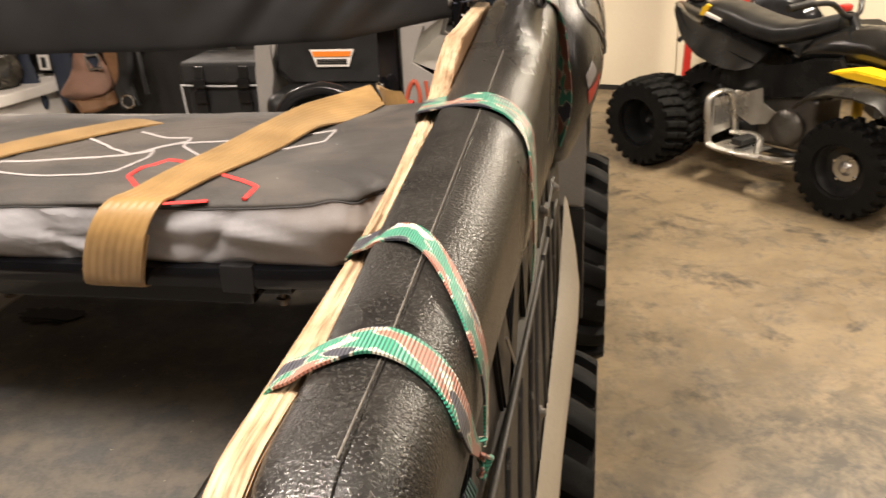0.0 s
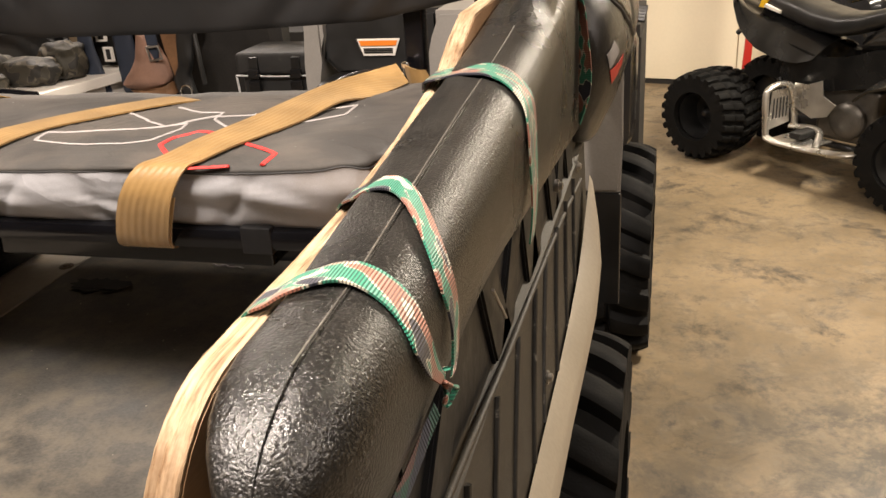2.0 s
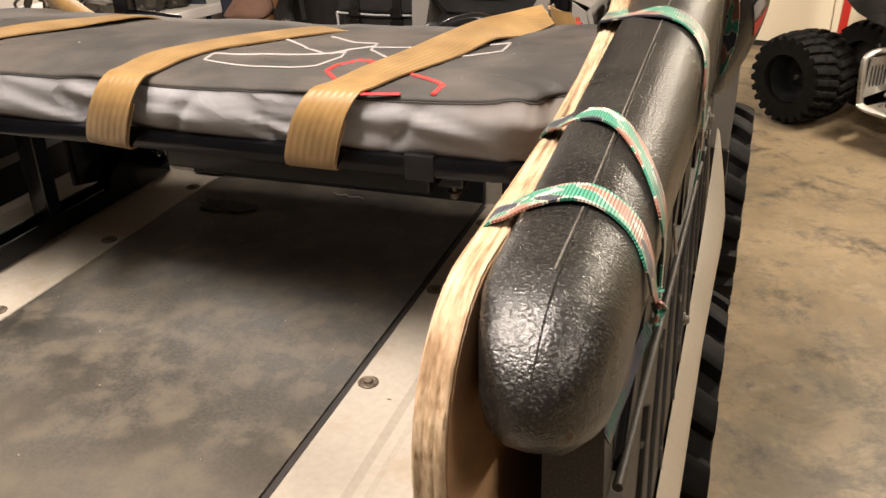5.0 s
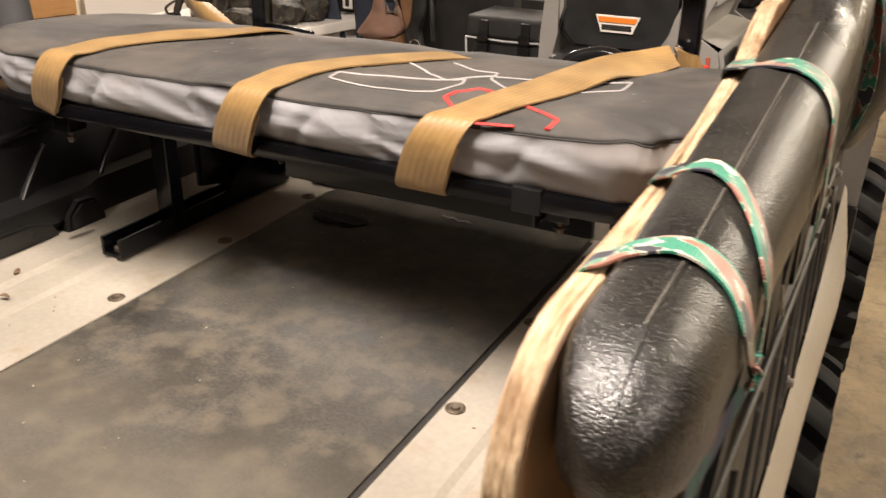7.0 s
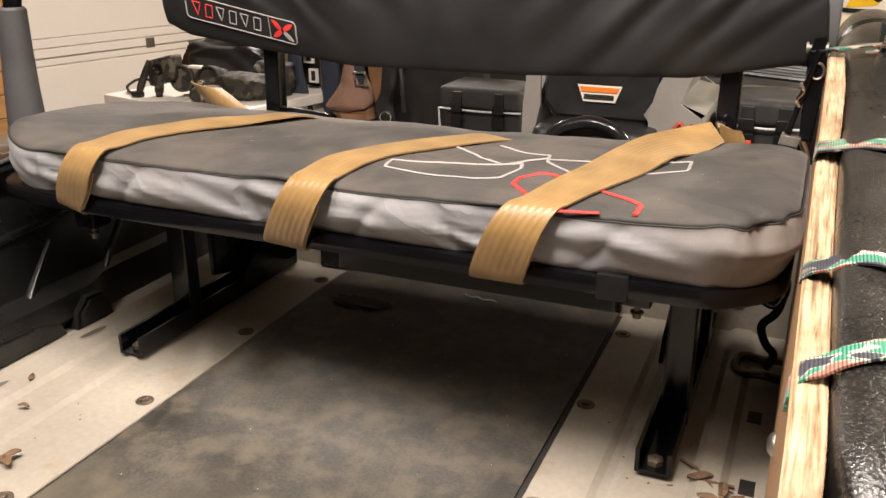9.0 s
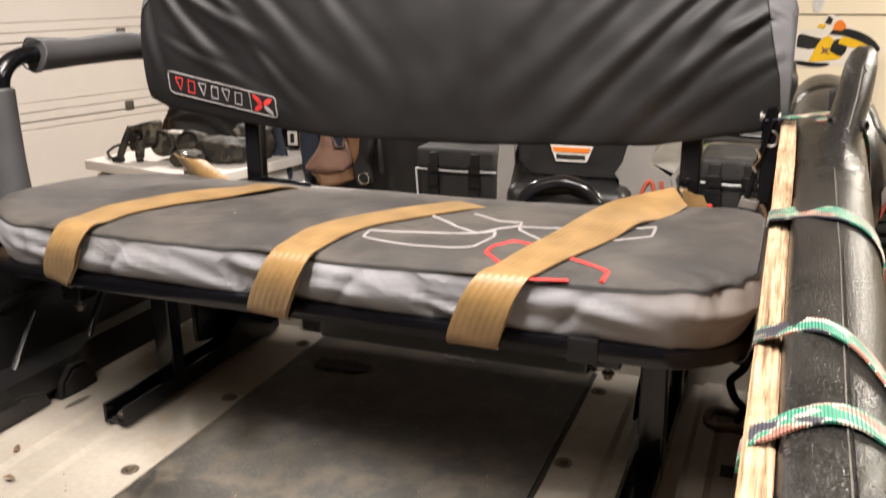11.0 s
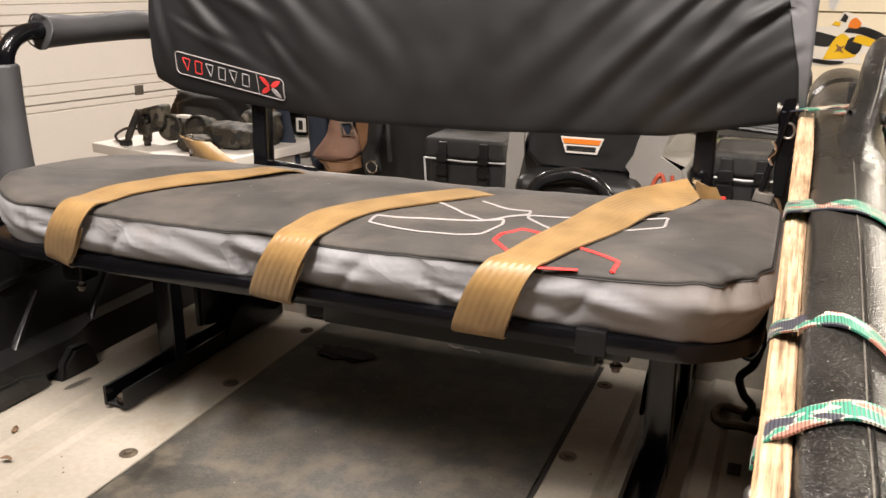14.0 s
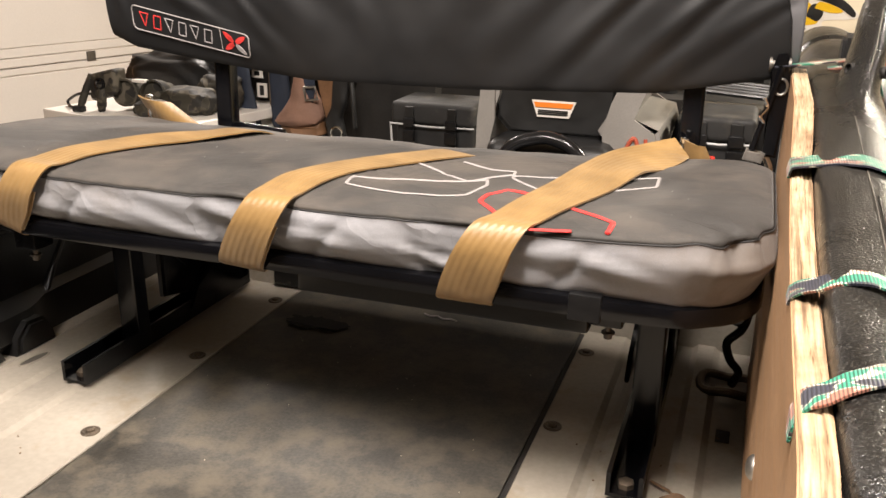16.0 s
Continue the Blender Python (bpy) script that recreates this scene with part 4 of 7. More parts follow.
    part("sill", rings(B(), rows), M["trim"], car, "dusty beige sill strip with a pointed end", smooth=50)
    # chassis and rear fenders under the bed
    part("chassis", box(B(), (-0.28, 0.2, 0.42), (0.28, 2.9, 0.66), 0.03), M["black"], car)
    # seat deck, body and tail
    part("rear_deck", box(B(), (-0.34, 1.40, 0.66), (0.34, 1.98, 0.80), 0.04), M["black"], car)
    part("tank_cover", prism(B(), [(-0.155, 1.10), (-0.155, 1.045), (-0.172, 0.985), (-0.135, 0.945), (0.115, 0.945), (0.092, 0.975), (0.13, 1.04), (0.13, 1.10)], 2.02, 2.40, "y", 0.012), M["black"], car, "charcoal plastic body cover")
    part("body_panel", prism(B(), [(-0.21, 1.11), (-0.158, 1.10), (-0.156, 1.045), (-0.174, 0.985), (-0.190, 0.80), (-0.225, 0.80), (-0.20, 0.98), (-0.205, 1.03)], 1.99, 2.42, "y", 0.01), M["grey"], car, "light grey moulded body panel")
    part("body_panel", prism(B(), [(0.132, 1.10), (0.132, 1.04), (0.093, 0.975), (0.118, 0.942), (0.125, 0.84), (0.215, 0.83), (0.245, 0.95), (0.235, 0.985), (0.165, 1.00), (0.185, 1.06), (0.24, 1.10)], 1.98, 2.42, "y", 0.01), M["grey"], car, "light grey moulded body panel")
    part("passenger_seat", box(B(), (-0.165, 1.90, 0.80), (0.140, 2.06, 0.950), 0.03, segments=3), M["black"], car, "black vinyl rear seat")
    part("grab_handle", tube(B(), curve_points([(-0.122, 1.86, 0.80), (-0.120, 1.865, 0.885), (-0.088, 1.87, 0.945), (-0.035, 1.875, 0.968), (0.01, 1.875, 0.970), (0.060, 1.87, 0.950), (0.096, 1.865, 0.895), (0.100, 1.86, 0.80)], 6), 0.016, 12), M["gloss"], car, "glossy black grab handle")
    mark = part("red_mark", tube(B(), curve_points([(0.155, 1.978, 0.885), (0.165, 1.978, 0.94), (0.182, 1.978, 0.965), (0.193, 1.978, 0.93), (0.185, 1.978, 0.885)], 6), 0.005, 8), M["orange_paint"], car, "orange-red painted mark")
    part("red_mark", tube(B(), [(0.208, 1.978, 0.965), (0.215, 1.978, 0.90)], 0.0045, 8), M["orange_paint"], car)
    # warning label on the cover
    lb = part("warning_label", prism(B(), [(-0.077, 1.034), (0.033, 1.034), (0.017, 0.993), (-0.062, 0.993)], 2.012, 2.0165, "y", 0.001), M["white"], car, "white warning label with an orange band")
    part("band", prism(B(), [(-0.071, 1.030), (0.027, 1.030), (0.0225, 1.018), (-0.0665, 1.018)], 2.009, 2.012, "y"), M["orange"], lb)
    for z in (1.0105, 1.006, 1.0015):
        part("text_bar", box(B(), (-0.060, 2.0095, z - 0.0013), (0.014, 2.012, z + 0.0013)), M["black"], lb)
    # cooling fins and rack bars beside the body
    for k in range(5):
        part("rack_bar", tube(B(), [(0.28, 2.24 + 0.05 * k, 1.05), (0.60, 2.20 + 0.05 * k, 1.035)], 0.007, 8), M["black"], car)
    part("side_cover", box(B(), (0.25, 2.20, 0.70), (0.58, 2.42, 1.00), 0.04), M["gloss"], car)
    part("side_cover", box(B(), (-0.62, 2.36, 0.60), (-0.22, 2.66, 0.70), 0.03), M["gloss"], car)
    for y, x in ((1.27, 0.505), (2.47, 0.522)):
        for sx in (1, -1):
            wheel(car, (sx * x, y, 0.3175), 0.3175, 0.22, sx, lugs=18)
    return car


def wheel(parent, centre, radius, width, sx, axis=None, rim="black", lugs=26, rim_ratio=0.5, hub="black", split=False):
    """Knobbly tyre on a dished rim."""
    axis = Vector(axis or (sx, 0, 0)).normalized()
    c, h, r = Vector(centre), width / 2, radius
    wh = part("wheel", lathe(B(), c, axis, [(-h * 0.5, r * rim_ratio * 0.96), (h * 0.55, r * rim_ratio * 0.98), (h * 0.75, r * rim_ratio), (h * 0.78, r * rim_ratio * 0.92), (h * 0.30, r * rim_ratio * 0.84), (-h * 0.05, r * rim_ratio * 0.80), (-h * 0.10, r * 0.25), (-h * 0.05, r * 0.1), (-h * 0.04, r * 0.02)], 32), M[rim], parent)
    u = axis.orthogonal().normalized()
    v = axis.cross(u)
    side = [(1.02 - 0.0, rim_ratio), (1.0, rim_ratio + 0.10), (1.0, 0.70), (0.99, 0.78)]
    profile = [(-0.80, rim_ratio * 0.97), *[(-f, k) for f, k in side], *[(float(f), 0.925 - 0.075 * abs(float(f)) ** 3) for f in np.linspace(-0.985, 0.985, 29)], *[(f, k) for f, k in side[::-1]], (0.80, rim_ratio * 0.97)]
    n, loops = lugs * 12, []
    for f, k in profile:
        tread = step(0.74, 0.80, k)
        loop = []
        for i in range(n):
            s = 1 if f > 0 else -1
            ph = (i * lugs / n) % 1.0
            on_lug = step(0.18, 0.27, ph) * (1 - step(0.73, 0.82, ph)) * step(0.03, 0.08, abs(f))
            if split:
                on_lug *= 1 - 0.8 * step(0.40, 0.46, abs(f)) * (1 - step(0.52, 0.58, abs(f)))
            rr = r * (k + 0.085 * tread * on_lug)
            ang = 2 * math.pi * (i / n + (0.25 * s * step(0.0, 0.06, abs(f)) + 0.42 * abs(f)) / lugs)
            loop.append(c + axis * (h * f * (1 + 0.03 * tread * on_lug)) + (u * math.cos(ang) + v * math.sin(ang)) * rr)
        loops.append(loop)
    bm = rings(B(), loops, True, False)
    part("tyre", bm, M["tyre"], wh, "black knobbly off-road tyre", smooth=35)
    bm = lathe(B(), c - axis * (h * 0.06), axis, [(0, r * 0.17), (h * 0.2, r * 0.16), (h * 0.24, r * 0.12), (h * 0.4, r * 0.08), (h * 0.45, r * 0.05)], 16)
    part("hub", bm, M[hub], wh)
    if hub == "silver":
        arms = [u * math.cos(math.pi * k / 2 + 0.4) + v * math.sin(math.pi * k / 2 + 0.4) for k in range(4)]
        part("hub_flange", lathe(B(), c + axis * (h * 0.08), axis, [(0, r * 0.27), (h * 0.05, r * 0.265), (h * 0.07, r * 0.15), (h * 0.16, r * 0.12), (h * 0.20, r * 0.06)], 24), M["silver"], wh, "round alloy hub flange")
        for d in arms:
            part("lug_nut", lathe(B(), c + axis * (h * 0.12) + d * (r * 0.26), axis, [(0, r * 0.035), (h * 0.16, r * 0.033), (h * 0.18, r * 0.02)], 6), M["chrome"], wh)
    return wh


utility_vehicle()

# rubber mat on the bed floor
# dark strip laid in for the shade in the gap at the mat's edge
solo("mat_edge_shade", box(B(), (0.233, 0.15, FLOOR + 0.0004), (0.2405, 1.115, FLOOR + 0.0012)), M["dark"], "dark strip standing in for the shade along the mat edge", "gap", kind="structure")
rows = []
for y in np.linspace(0.15, 1.118, 40):
    rows.append([(float(x), float(y), FLOOR + 0.004 + 0.0015 * noise.noise((x * 5, y * 5, 0))) for x in np.linspace(-0.222 - 0.008 * step(0.4, 1.1, y), 0.234, 24)])
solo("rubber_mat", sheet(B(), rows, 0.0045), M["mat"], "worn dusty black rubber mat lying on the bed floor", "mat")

# plywood board along the rail


def plywood_board():
    ob = thing("plywood_board", (0.48, 0.6, FLOOR), "plywood side board with a rounded end, strapped to the rail", "board")
    out = [(1.02, 0.87), (1.02, 1.262), (0.82, 1.258), (0.775, 1.243), (0.735, 1.225), (0.70, 1.217), (0.60, 1.200), (0.50, 1.190), (0.40, 1.187), (0.31, 1.186)]
    for a in range(90, 181, 10):
        out.append((0.298 + 0.074 * math.cos(radians(a)), 1.112 + 0.074 * math.sin(radians(a))))
    out += [(0.224, 1.05), (0.226, 0.94)]
    for a in range(180, 271, 15):
        out.append((0.286 + 0.06 * math.cos(radians(a)), 0.93 + 0.06 * math.sin(radians(a))))
    dense = []
    for (ya, za), (yb, zb) in zip(out, out[1:] + out[:1]):
        n = max(1, int(math.hypot(yb - ya, zb - za) / 0.004))
        dense += [(ya + (yb - ya) * k / n, za + (zb - za) * k / n) for k in range(n)]
    loops = []
    for x in np.linspace(0.4712, 0.4868, 13):
        x = float(x)
        rim = 0.0014 if x < 0.4715 or x > 0.4865 else 0.0
        loop = []
        for y, z in dense:
            way = Vector((y - 0.62, z - 1.03)).normalized()
            torn = 0.0022 * noise.noise((x * 420, y * 14, z * 14)) + 0.0010 * noise.noise((x * 900, y * 90, z * 90)) - rim
            loop.append((x, y + 0.6 * way.x * torn, z + (1.0 if z > 1.15 else 0.6) * way.y * torn))
        loops.append(loop)
    part("core", rings(B(), loops), M["ply_edge"], ob, "splintery layered plywood edge", smooth=30)
    inner = [(0.62 + (y - 0.62) * 0.993, 1.06 + (z - 1.06) * 0.985) for y, z in out]
    part("face_veneer", prism(B(), inner, 0.4702, 0.4714, "x"), M["ply_face"], ob, "reddish brown plywood face")
    part("face_veneer", prism(B(), inner, 0.4862, 0.4874, "x"), M["ply_face"], ob, "reddish brown plywood face")
    for p in ((0.4702, 0.60, 0.99), (0.4702, 0.34, 1.02)):
        part("bolt", lathe(B(), p, (-1, 0, 0), [(0, 0.011), (0.002, 0.0105), (0.005, 0.007), (0.006, 0.003)], 16), M["zinc"], ob, "round steel bolt head")
    return ob


plywood_board()


def camo_strap(name, label, pts, width=0.0232, group="camouflage straps"):
    """pts: centre line x, y, z with the half-width direction along y, drawn in and twisted where a fourth value says so."""
    left, right = [], []
    for x, y, z, *w in pts:
        k = w[0] if w else 1.0
        dx = w[1] if len(w) > 1 else 0.0
        left.append((x - dx, y + width / 2 * k, z))
        right.append((x + dx, y - width / 2 * k, z))
    ob = thing(name, left[2], label, "strap", group)
    part("webbing", ribbon(B(), left[1:], right[1:], 0.0014, 8, 4), M["camo"], ob)
    part("strap_end", ribbon(B(), left[:2], right[:2], 0.0016, 6, 4), M["camo"], ob, "heat-sealed strap end")
    return ob


camo_strap("camo_strap", "woodland camouflage webbing strap looped over the rail end", [(0.4688, 0.336, 1.1715, 0.6), (0.4695, 0.340, 1.1790, 0.95), (0.4745, 0.3445, 1.1875), (0.484, 0.347, 1.1915), (0.495, 0.352, 1.1968), (0.513, 0.362, 1.1995), (0.528, 0.360, 1.1988), (0.542, 0.357, 1.1918), (0.551, 0.355, 1.1818), (0.5575, 0.353, 1.167, 0.95), (0.560, 0.358, 1.151, 0.7), (0.5615, 0.368, 1.138, 0.4)])
camo_strap("camo_strap", "woodland camouflage webbing strap over rail and board", [(0.4692, 0.486, 1.1830, 0.8), (0.4700, 0.484, 1.1890), (0.4750, 0.480, 1.1945), (0.485, 0.474, 1.2005), (0.498, 0.469, 1.2080), (0.513, 0.462, 1.2112), (0.527, 0.446, 1.2100), (0.540, 0.427, 1.2030), (0.550, 0.412, 1.1925), (0.5565, 0.404, 1.180), (0.5595, 0.404, 1.166, 0.85), (0.5605, 0.404, 1.150, 0.6), (0.5610, 0.398, 1.135, 0.5), (0.5625, 0.386, 1.131, 0.4)])
camo_strap("camo_strap", "woodland camouflage webbing strap round the upper rail", [(0.4685, 0.707, 1.2120, 0.9), (0.4695, 0.705, 1.2185), (0.4722, 0.702, 1.2225), (0.487, 0.697, 1.2265), (0.503, 0.693, 1.2305), over_rail(0.688, 104), over_rail(0.683, 86), over_rail(0.679, 62), over_rail(0.675, 36), over_rail(0.671, 10), (0.5645, 0.664, 1.16, 0.85), (0.5655, 0.657, 1.125, 0.6), (0.564, 0.648, 1.10, 0.5)], 0.040)
camo_strap("camo_strap", "camouflage strap hanging down beside the fender pod", [(0.508, 1.012, 1.264, 1.0), (0.535, 1.018, 1.268, 1.0), (0.556, 1.022, 1.258, 0.7, 0.003), (0.566, 1.022, 1.235, 0.35, 0.004), (0.569, 1.020, 1.20, 0.3, 0.0055), (0.571, 1.018, 1.17, 0.3, 0.0075), (0.571, 1.015, 1.14, 0.3, 0.0075), (0.569, 1.010, 1.118, 0.3, 0.004), (0.566, 1.005, 1.100, 0.2, 0.001)])
bm = B()
twist = [(0.5615 + 0.0016 * math.cos(2.3 * k), 0.372 + 0.004 * math.sin(1.9 * k), 1.142 - 0.0030 * k) for k in range(9)]
tube(bm, curve_points(twist, 4), 0.0023, 8, squash=0.6)
tube(bm, curve_points([(0.5635, 0.366, 1.138), (0.566, 0.373, 1.131), (0.5655, 0.380, 1.126), (0.5625, 0.377, 1.120)], 5), 0.0018, 8, squash=0.6)
uvl = bm.loops.layers.uv.new("UVMap")
for f in bm.faces:
    for l in f.loops:
        l[uvl].uv = (l.vert.co.z * 1.2, l.vert.co.y)
solo("strap_knot", bm, M["camo"], "small twisted camouflage knot below the rail", "knot")
tail = [(0.5585, 0.364, 1.124, 0.003), (0.5545, 0.350, 1.114, 0.004), (0.5510, 0.330, 1.104, 0.0048), (0.5490, 0.316, 1.100, 0.005), (0.548, 0.304, 1.096, 0.0045), (0.5475, 0.298, 1.094, 0.002)]
# darkened copy of the camouflage webbing, with the rail's shade in its colour
solo("strap_tail", ribbon(B(), [(x - 0.001, y, z + 0.7 * w) for x, y, z, w in tail], [(x + 0.003, y - 0.004, z - 0.8 * w) for x, y, z, w in tail], 0.0014, 8, 4), M["camo_shaded"], "loose camouflage strap tail trailing from the knot, coloured for the rail's shade", "strap", "camouflage straps")

# ---- bench seat ----


def seat_outline(n=340, inset=0.0):
    """Rounded plan of the cushion."""
    x0, x1, y0, y1 = -0.492 + inset, 0.466 - inset, 0.648 + inset, 0.975 - inset
    corners = [(x1, y0, 0.075), (x1, y1, 0.03), (x0, y1, 0.09), (x0, y0, 0.115)]
    pts = []
    for i, (cx, cy, r) in enumerate(corners):
        sx, sy = (1 if cx > 0 else -1), (1 if cy > 0.8 else -1)
        start = {(1, -1): 270, (1, 1): 0, (-1, 1): 90, (-1, -1): 180}[(sx, sy)]
        for a in range(0, 91, 9):
            q = radians(start + a)
            pts.append(Vector((cx - sx * r + r * math.cos(q), cy - sy * r + r * math.sin(q), 0)))
    total = [0.0]
    for a, b in zip(pts, pts[1:] + pts[:1]):
        total.append(total[-1] + (b - a).length)
    loop = pts + pts[:1]
    xs = np.linspace(0, total[-1], n, endpoint=False)
    return [Vector((interp(s, total, [p.x for p in loop]), interp(s, total, [p.y for p in loop]), 0)) for s in xs]


STRAP_X = ((-0.335, 0.05), (-0.03, 0.05), (0.205, 0.055))


def pinch(x):
    return sum(math.exp(-((x - c) / w) ** 2) for c, w in STRAP_X)


def seat_height(x, y):
    z = 1.1525 + 0.003 * math.exp(-((x + 0.42) / 0.14) ** 2) * step(0.62, 0.8, y) + 0.010 * math.exp(-((x - 0.43) / 0.09) ** 2)
    z += 0.012 * math.exp(-((x + 0.49) / 0.06) ** 2) * (1 - step(0.66, 0.90, y))
    z += 0.006 * step(0.64, 0.72, y) * (1 - step(0.90, 0.98, y)) * 0.6
    z -= 0.004 * math.exp(-((x - 0.02) / 0.2) ** 2) * step(0.75, 0.95, y)
    z -= (0.004 + 0.005 * (1 - step(-0.30, 0.0, x))) * step(0.82, 0.97, y)
    tuck = math.exp(-((x - 0.405) / 0.035) ** 2 - ((y - 0.690) / 0.025) ** 2)
    z += tuck * 0.0045 * math.sin(x * 150 + y * 210)
    for c, d, k, w in ((0.10, 0.78, 0.5, 0.006), (-0.20, 0.72, -0.4, 0.007), (0.36, 0.76, 0.7, 0.006), (-0.38, 0.76, 0.5, 0.008)):
        z -= 0.0018 * math.exp(-((y - d - k * (x - c)) / w) ** 2 - ((x - c) / 0.07) ** 2)
    return z + 0.0022 * noise.noise((x * 9, y * 9, 1)) + 0.0014 * noise.noise((x * 30, y * 18, 4))


def bench():
    ob = thing("bench_seat", (0.0, 0.82, FLOOR), "charcoal and grey padded bench with backrest on a black steel frame", "bench seat")
    outline = seat_outline()
    n = len(outline)
    centre = Vector((-0.02, 0.81, 0))
    # grey side band with folds
    loops = []
    for k, t in enumerate((0.0, 0.04, 0.10, 0.18, 0.26, 0.34, 0.42, 0.5, 0.58, 0.66, 0.74, 0.82, 0.89, 0.95, 1.0)):
        row = []
        for i, p in enumerate(outline):
            d = (outline[(i + 1) % n] - outline[i - 1]).normalized()
            out = Vector((d.y, -d.x, 0))
            front = 1.0 if p.y < 0.7 else 0.45
            near = pinch(p.x)
            fold = 0.0100 * noise.noise((p.x * 9 + t * 2.2, p.y * 9, t * 1.8)) + (0.003 + 0.0095 * near) * noise.noise((p.x * 30 + t * 5.5, t * 2.6, 3))
            belly = 0.009 * math.sin(math.pi * min(1.0, 0.12 + t * 0.9)) - 0.019 * (1 - t) ** 1.6
            amount = belly + fold * math.sin(math.pi * t) * front - 0.007 * near * (1 if p.y < 0.69 else 0)
            top = seat_height(p.x, p.y) - 0.004
            low = 1.089 + 0.003 * math.sin(p.x * 23) + (0.006 if p.x > 0.4 else 0.0)
            if p.y < 0.69 or p.x > 0.43:
                for c, w in STRAP_X:
                    d = p.x - c - w - 0.012 - 0.05 * t
                    amount -= 0.006 * math.exp(-(d / 0.007) ** 2) * math.sin(math.pi * t)
                    d = p.x - c + w + 0.012 - 0.03 * (1 - t)
                    amount -= 0.005 * math.exp(-(d / 0.006) ** 2) * math.sin(math.pi * t)
            tuck = math.exp(-((p.x - 0.437) / 0.03) ** 2 - ((p.y - 0.675) / 0.04) ** 2)
            amount += tuck * (0.006 * math.sin(p.x * 130 + p.y * 120) * t * t - 0.004 * t)
            top += tuck * 0.004 * math.sin(p.x * 150 - p.y * 100)
            q = p + out * amount
            row.append((q.x, q.y, low + (top - low) * t))
        loops.append(row)
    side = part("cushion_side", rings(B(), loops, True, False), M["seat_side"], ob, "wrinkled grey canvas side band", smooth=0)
    for f in side.data.polygons:
        f.use_smooth = True
    # charcoal top
    top = [loops[-1]]
    for s in (0.985, 0.95, 0.90, 0.82, 0.74, 0.66, 0.58, 0.50, 0.42, 0.34, 0.26, 0.18, 0.10):
        row = []
        for p in outline:
            across = 1 - (1 - s) * 0.6 if s > 0.6 else 0.76 * s / 0.6
            q = Vector((centre.x + (p.x - centre.x) * across, centre.y + (p.y - centre.y) * s, 0))
            lift = 0.0 if s > 0.98 else 0.0025
            row.append((q.x, q.y, seat_height(q.x, q.y) + lift))
        top.append(row)
    tp = part("cushion_top", rings(B(), top), M["seat_top"], ob, "faded charcoal canvas top with embroidery", smooth=0)
    for f in tp.data.polygons:
        f.use_smooth = True
    part("piping", tube(B(), [Vector(p) + Vector((0, 0, 0.0003)) for p in loops[-1]] + [Vector(loops[-1][0])], 0.0008, 6), M["bag"], ob)
    # embroidery
    white = [
        [(0.089, 0.826), (0.127, 0.799), (0.163, 0.773), (0.181, 0.788), (0.187, 0.766), (0.179, 0.720), (0.157, 0.706), (0.122, 0.700), (0.052, 0.712), (0.049, 0.737), (0.096, 0.745), (0.163, 0.771), (0.181, 0.800), (0.201, 0.819)],
        [(0.133, 0.854), (0.173, 0.832), (0.199, 0.834), (0.201, 0.819), (0.205, 0.802), (0.251, 0.753)],
        [(0.203, 0.814), (0.249, 0.819), (0.273, 0.836)],
        [(0.318, 0.826), (0.352, 0.841), (0.354, 0.797), (0.305, 0.781)],
    ]
    red = [[(0.228, 0.672), (0.198, 0.706), (0.198, 0.732), (0.212, 0.756), (0.246, 0.741)], [(0.284, 0.711), (0.331, 0.679), (0.330, 0.652)], [(0.262, 0.645), (0.299, 0.650)]]
    for lines, key, r in ((white, "white_thread", 0.0019), (red, "red_thread", 0.0025)):
        for line in lines:
            soft = [Vector(line[0])]
            for a, b, c in zip(line, line[1:], line[2:]):
                a, b, c = Vector(a), Vector(b), Vector(c)
                cut = min(0.006, 0.4 * (b - a).length, 0.4 * (c - b).length)
                soft += [b + (a - b).normalized() * cut, b.lerp((a + c) / 2, 0.04), b + (c - b).normalized() * cut]
            soft.append(Vector(line[-1]))
            pts = [p for a, b in zip(soft, soft[1:]) for p in (a.lerp(b, t) for t in (0, 0.34, 0.67))] + [soft[-1]]
            part("embroidery", tube(B(), [(p.x, p.y, seat_height(p.x, p.y) + 0.003) for p in pts], r, 8, squash=0.5), M[key], tp)
    # steel frame under the cushion
    loop = [(-0.47, 0.97, 1.0875), (-0.495, 0.93, 1.0875), (-0.495, 0.76, 1.0875), (-0.47, 0.69, 1.0875), (-0.42, 0.672, 1.0875), (-0.30, 0.662, 1.0875), (0.0, 0.662, 1.0875), (0.35, 0.662, 1.0875), (0.415, 0.676, 1.0875), (0.446, 0.71, 1.0875), (0.452, 0.76, 1.0875), (0.452, 0.97, 1.0875)]
    part("seat_frame", bar(B(), curve_points(loop, 4), 0.026, 0.021, 0.006), M["frame"], ob, "black powder-coated steel tube frame")
    part("apron", box(B(), (0.012, 0.674, 1.050), (0.316, 0.698, 1.086), 0.004), M["frame"], ob, "black steel apron under the frame")
    part("seat_board", prism(B(), [(p.x, p.y) for p in seat_outline(80, 0.055)], 1.086, 1.098, "z"), M["black"], ob)
    part("tape", box(B(), (0.300, 0.6475, 1.0745), (0.330, 0.678, 1.1005), 0.002), M["tape"], ob, "dark tape wrapped round the frame")
    for x, y in ((0.330, 0.706), (-0.338, 0.680)):
        br = part("bracket", box(B(), (x - 0.015, y - 0.014, 1.052), (x + 0.015, y + 0.016, 1.082), 0.003), M["frame"], ob)
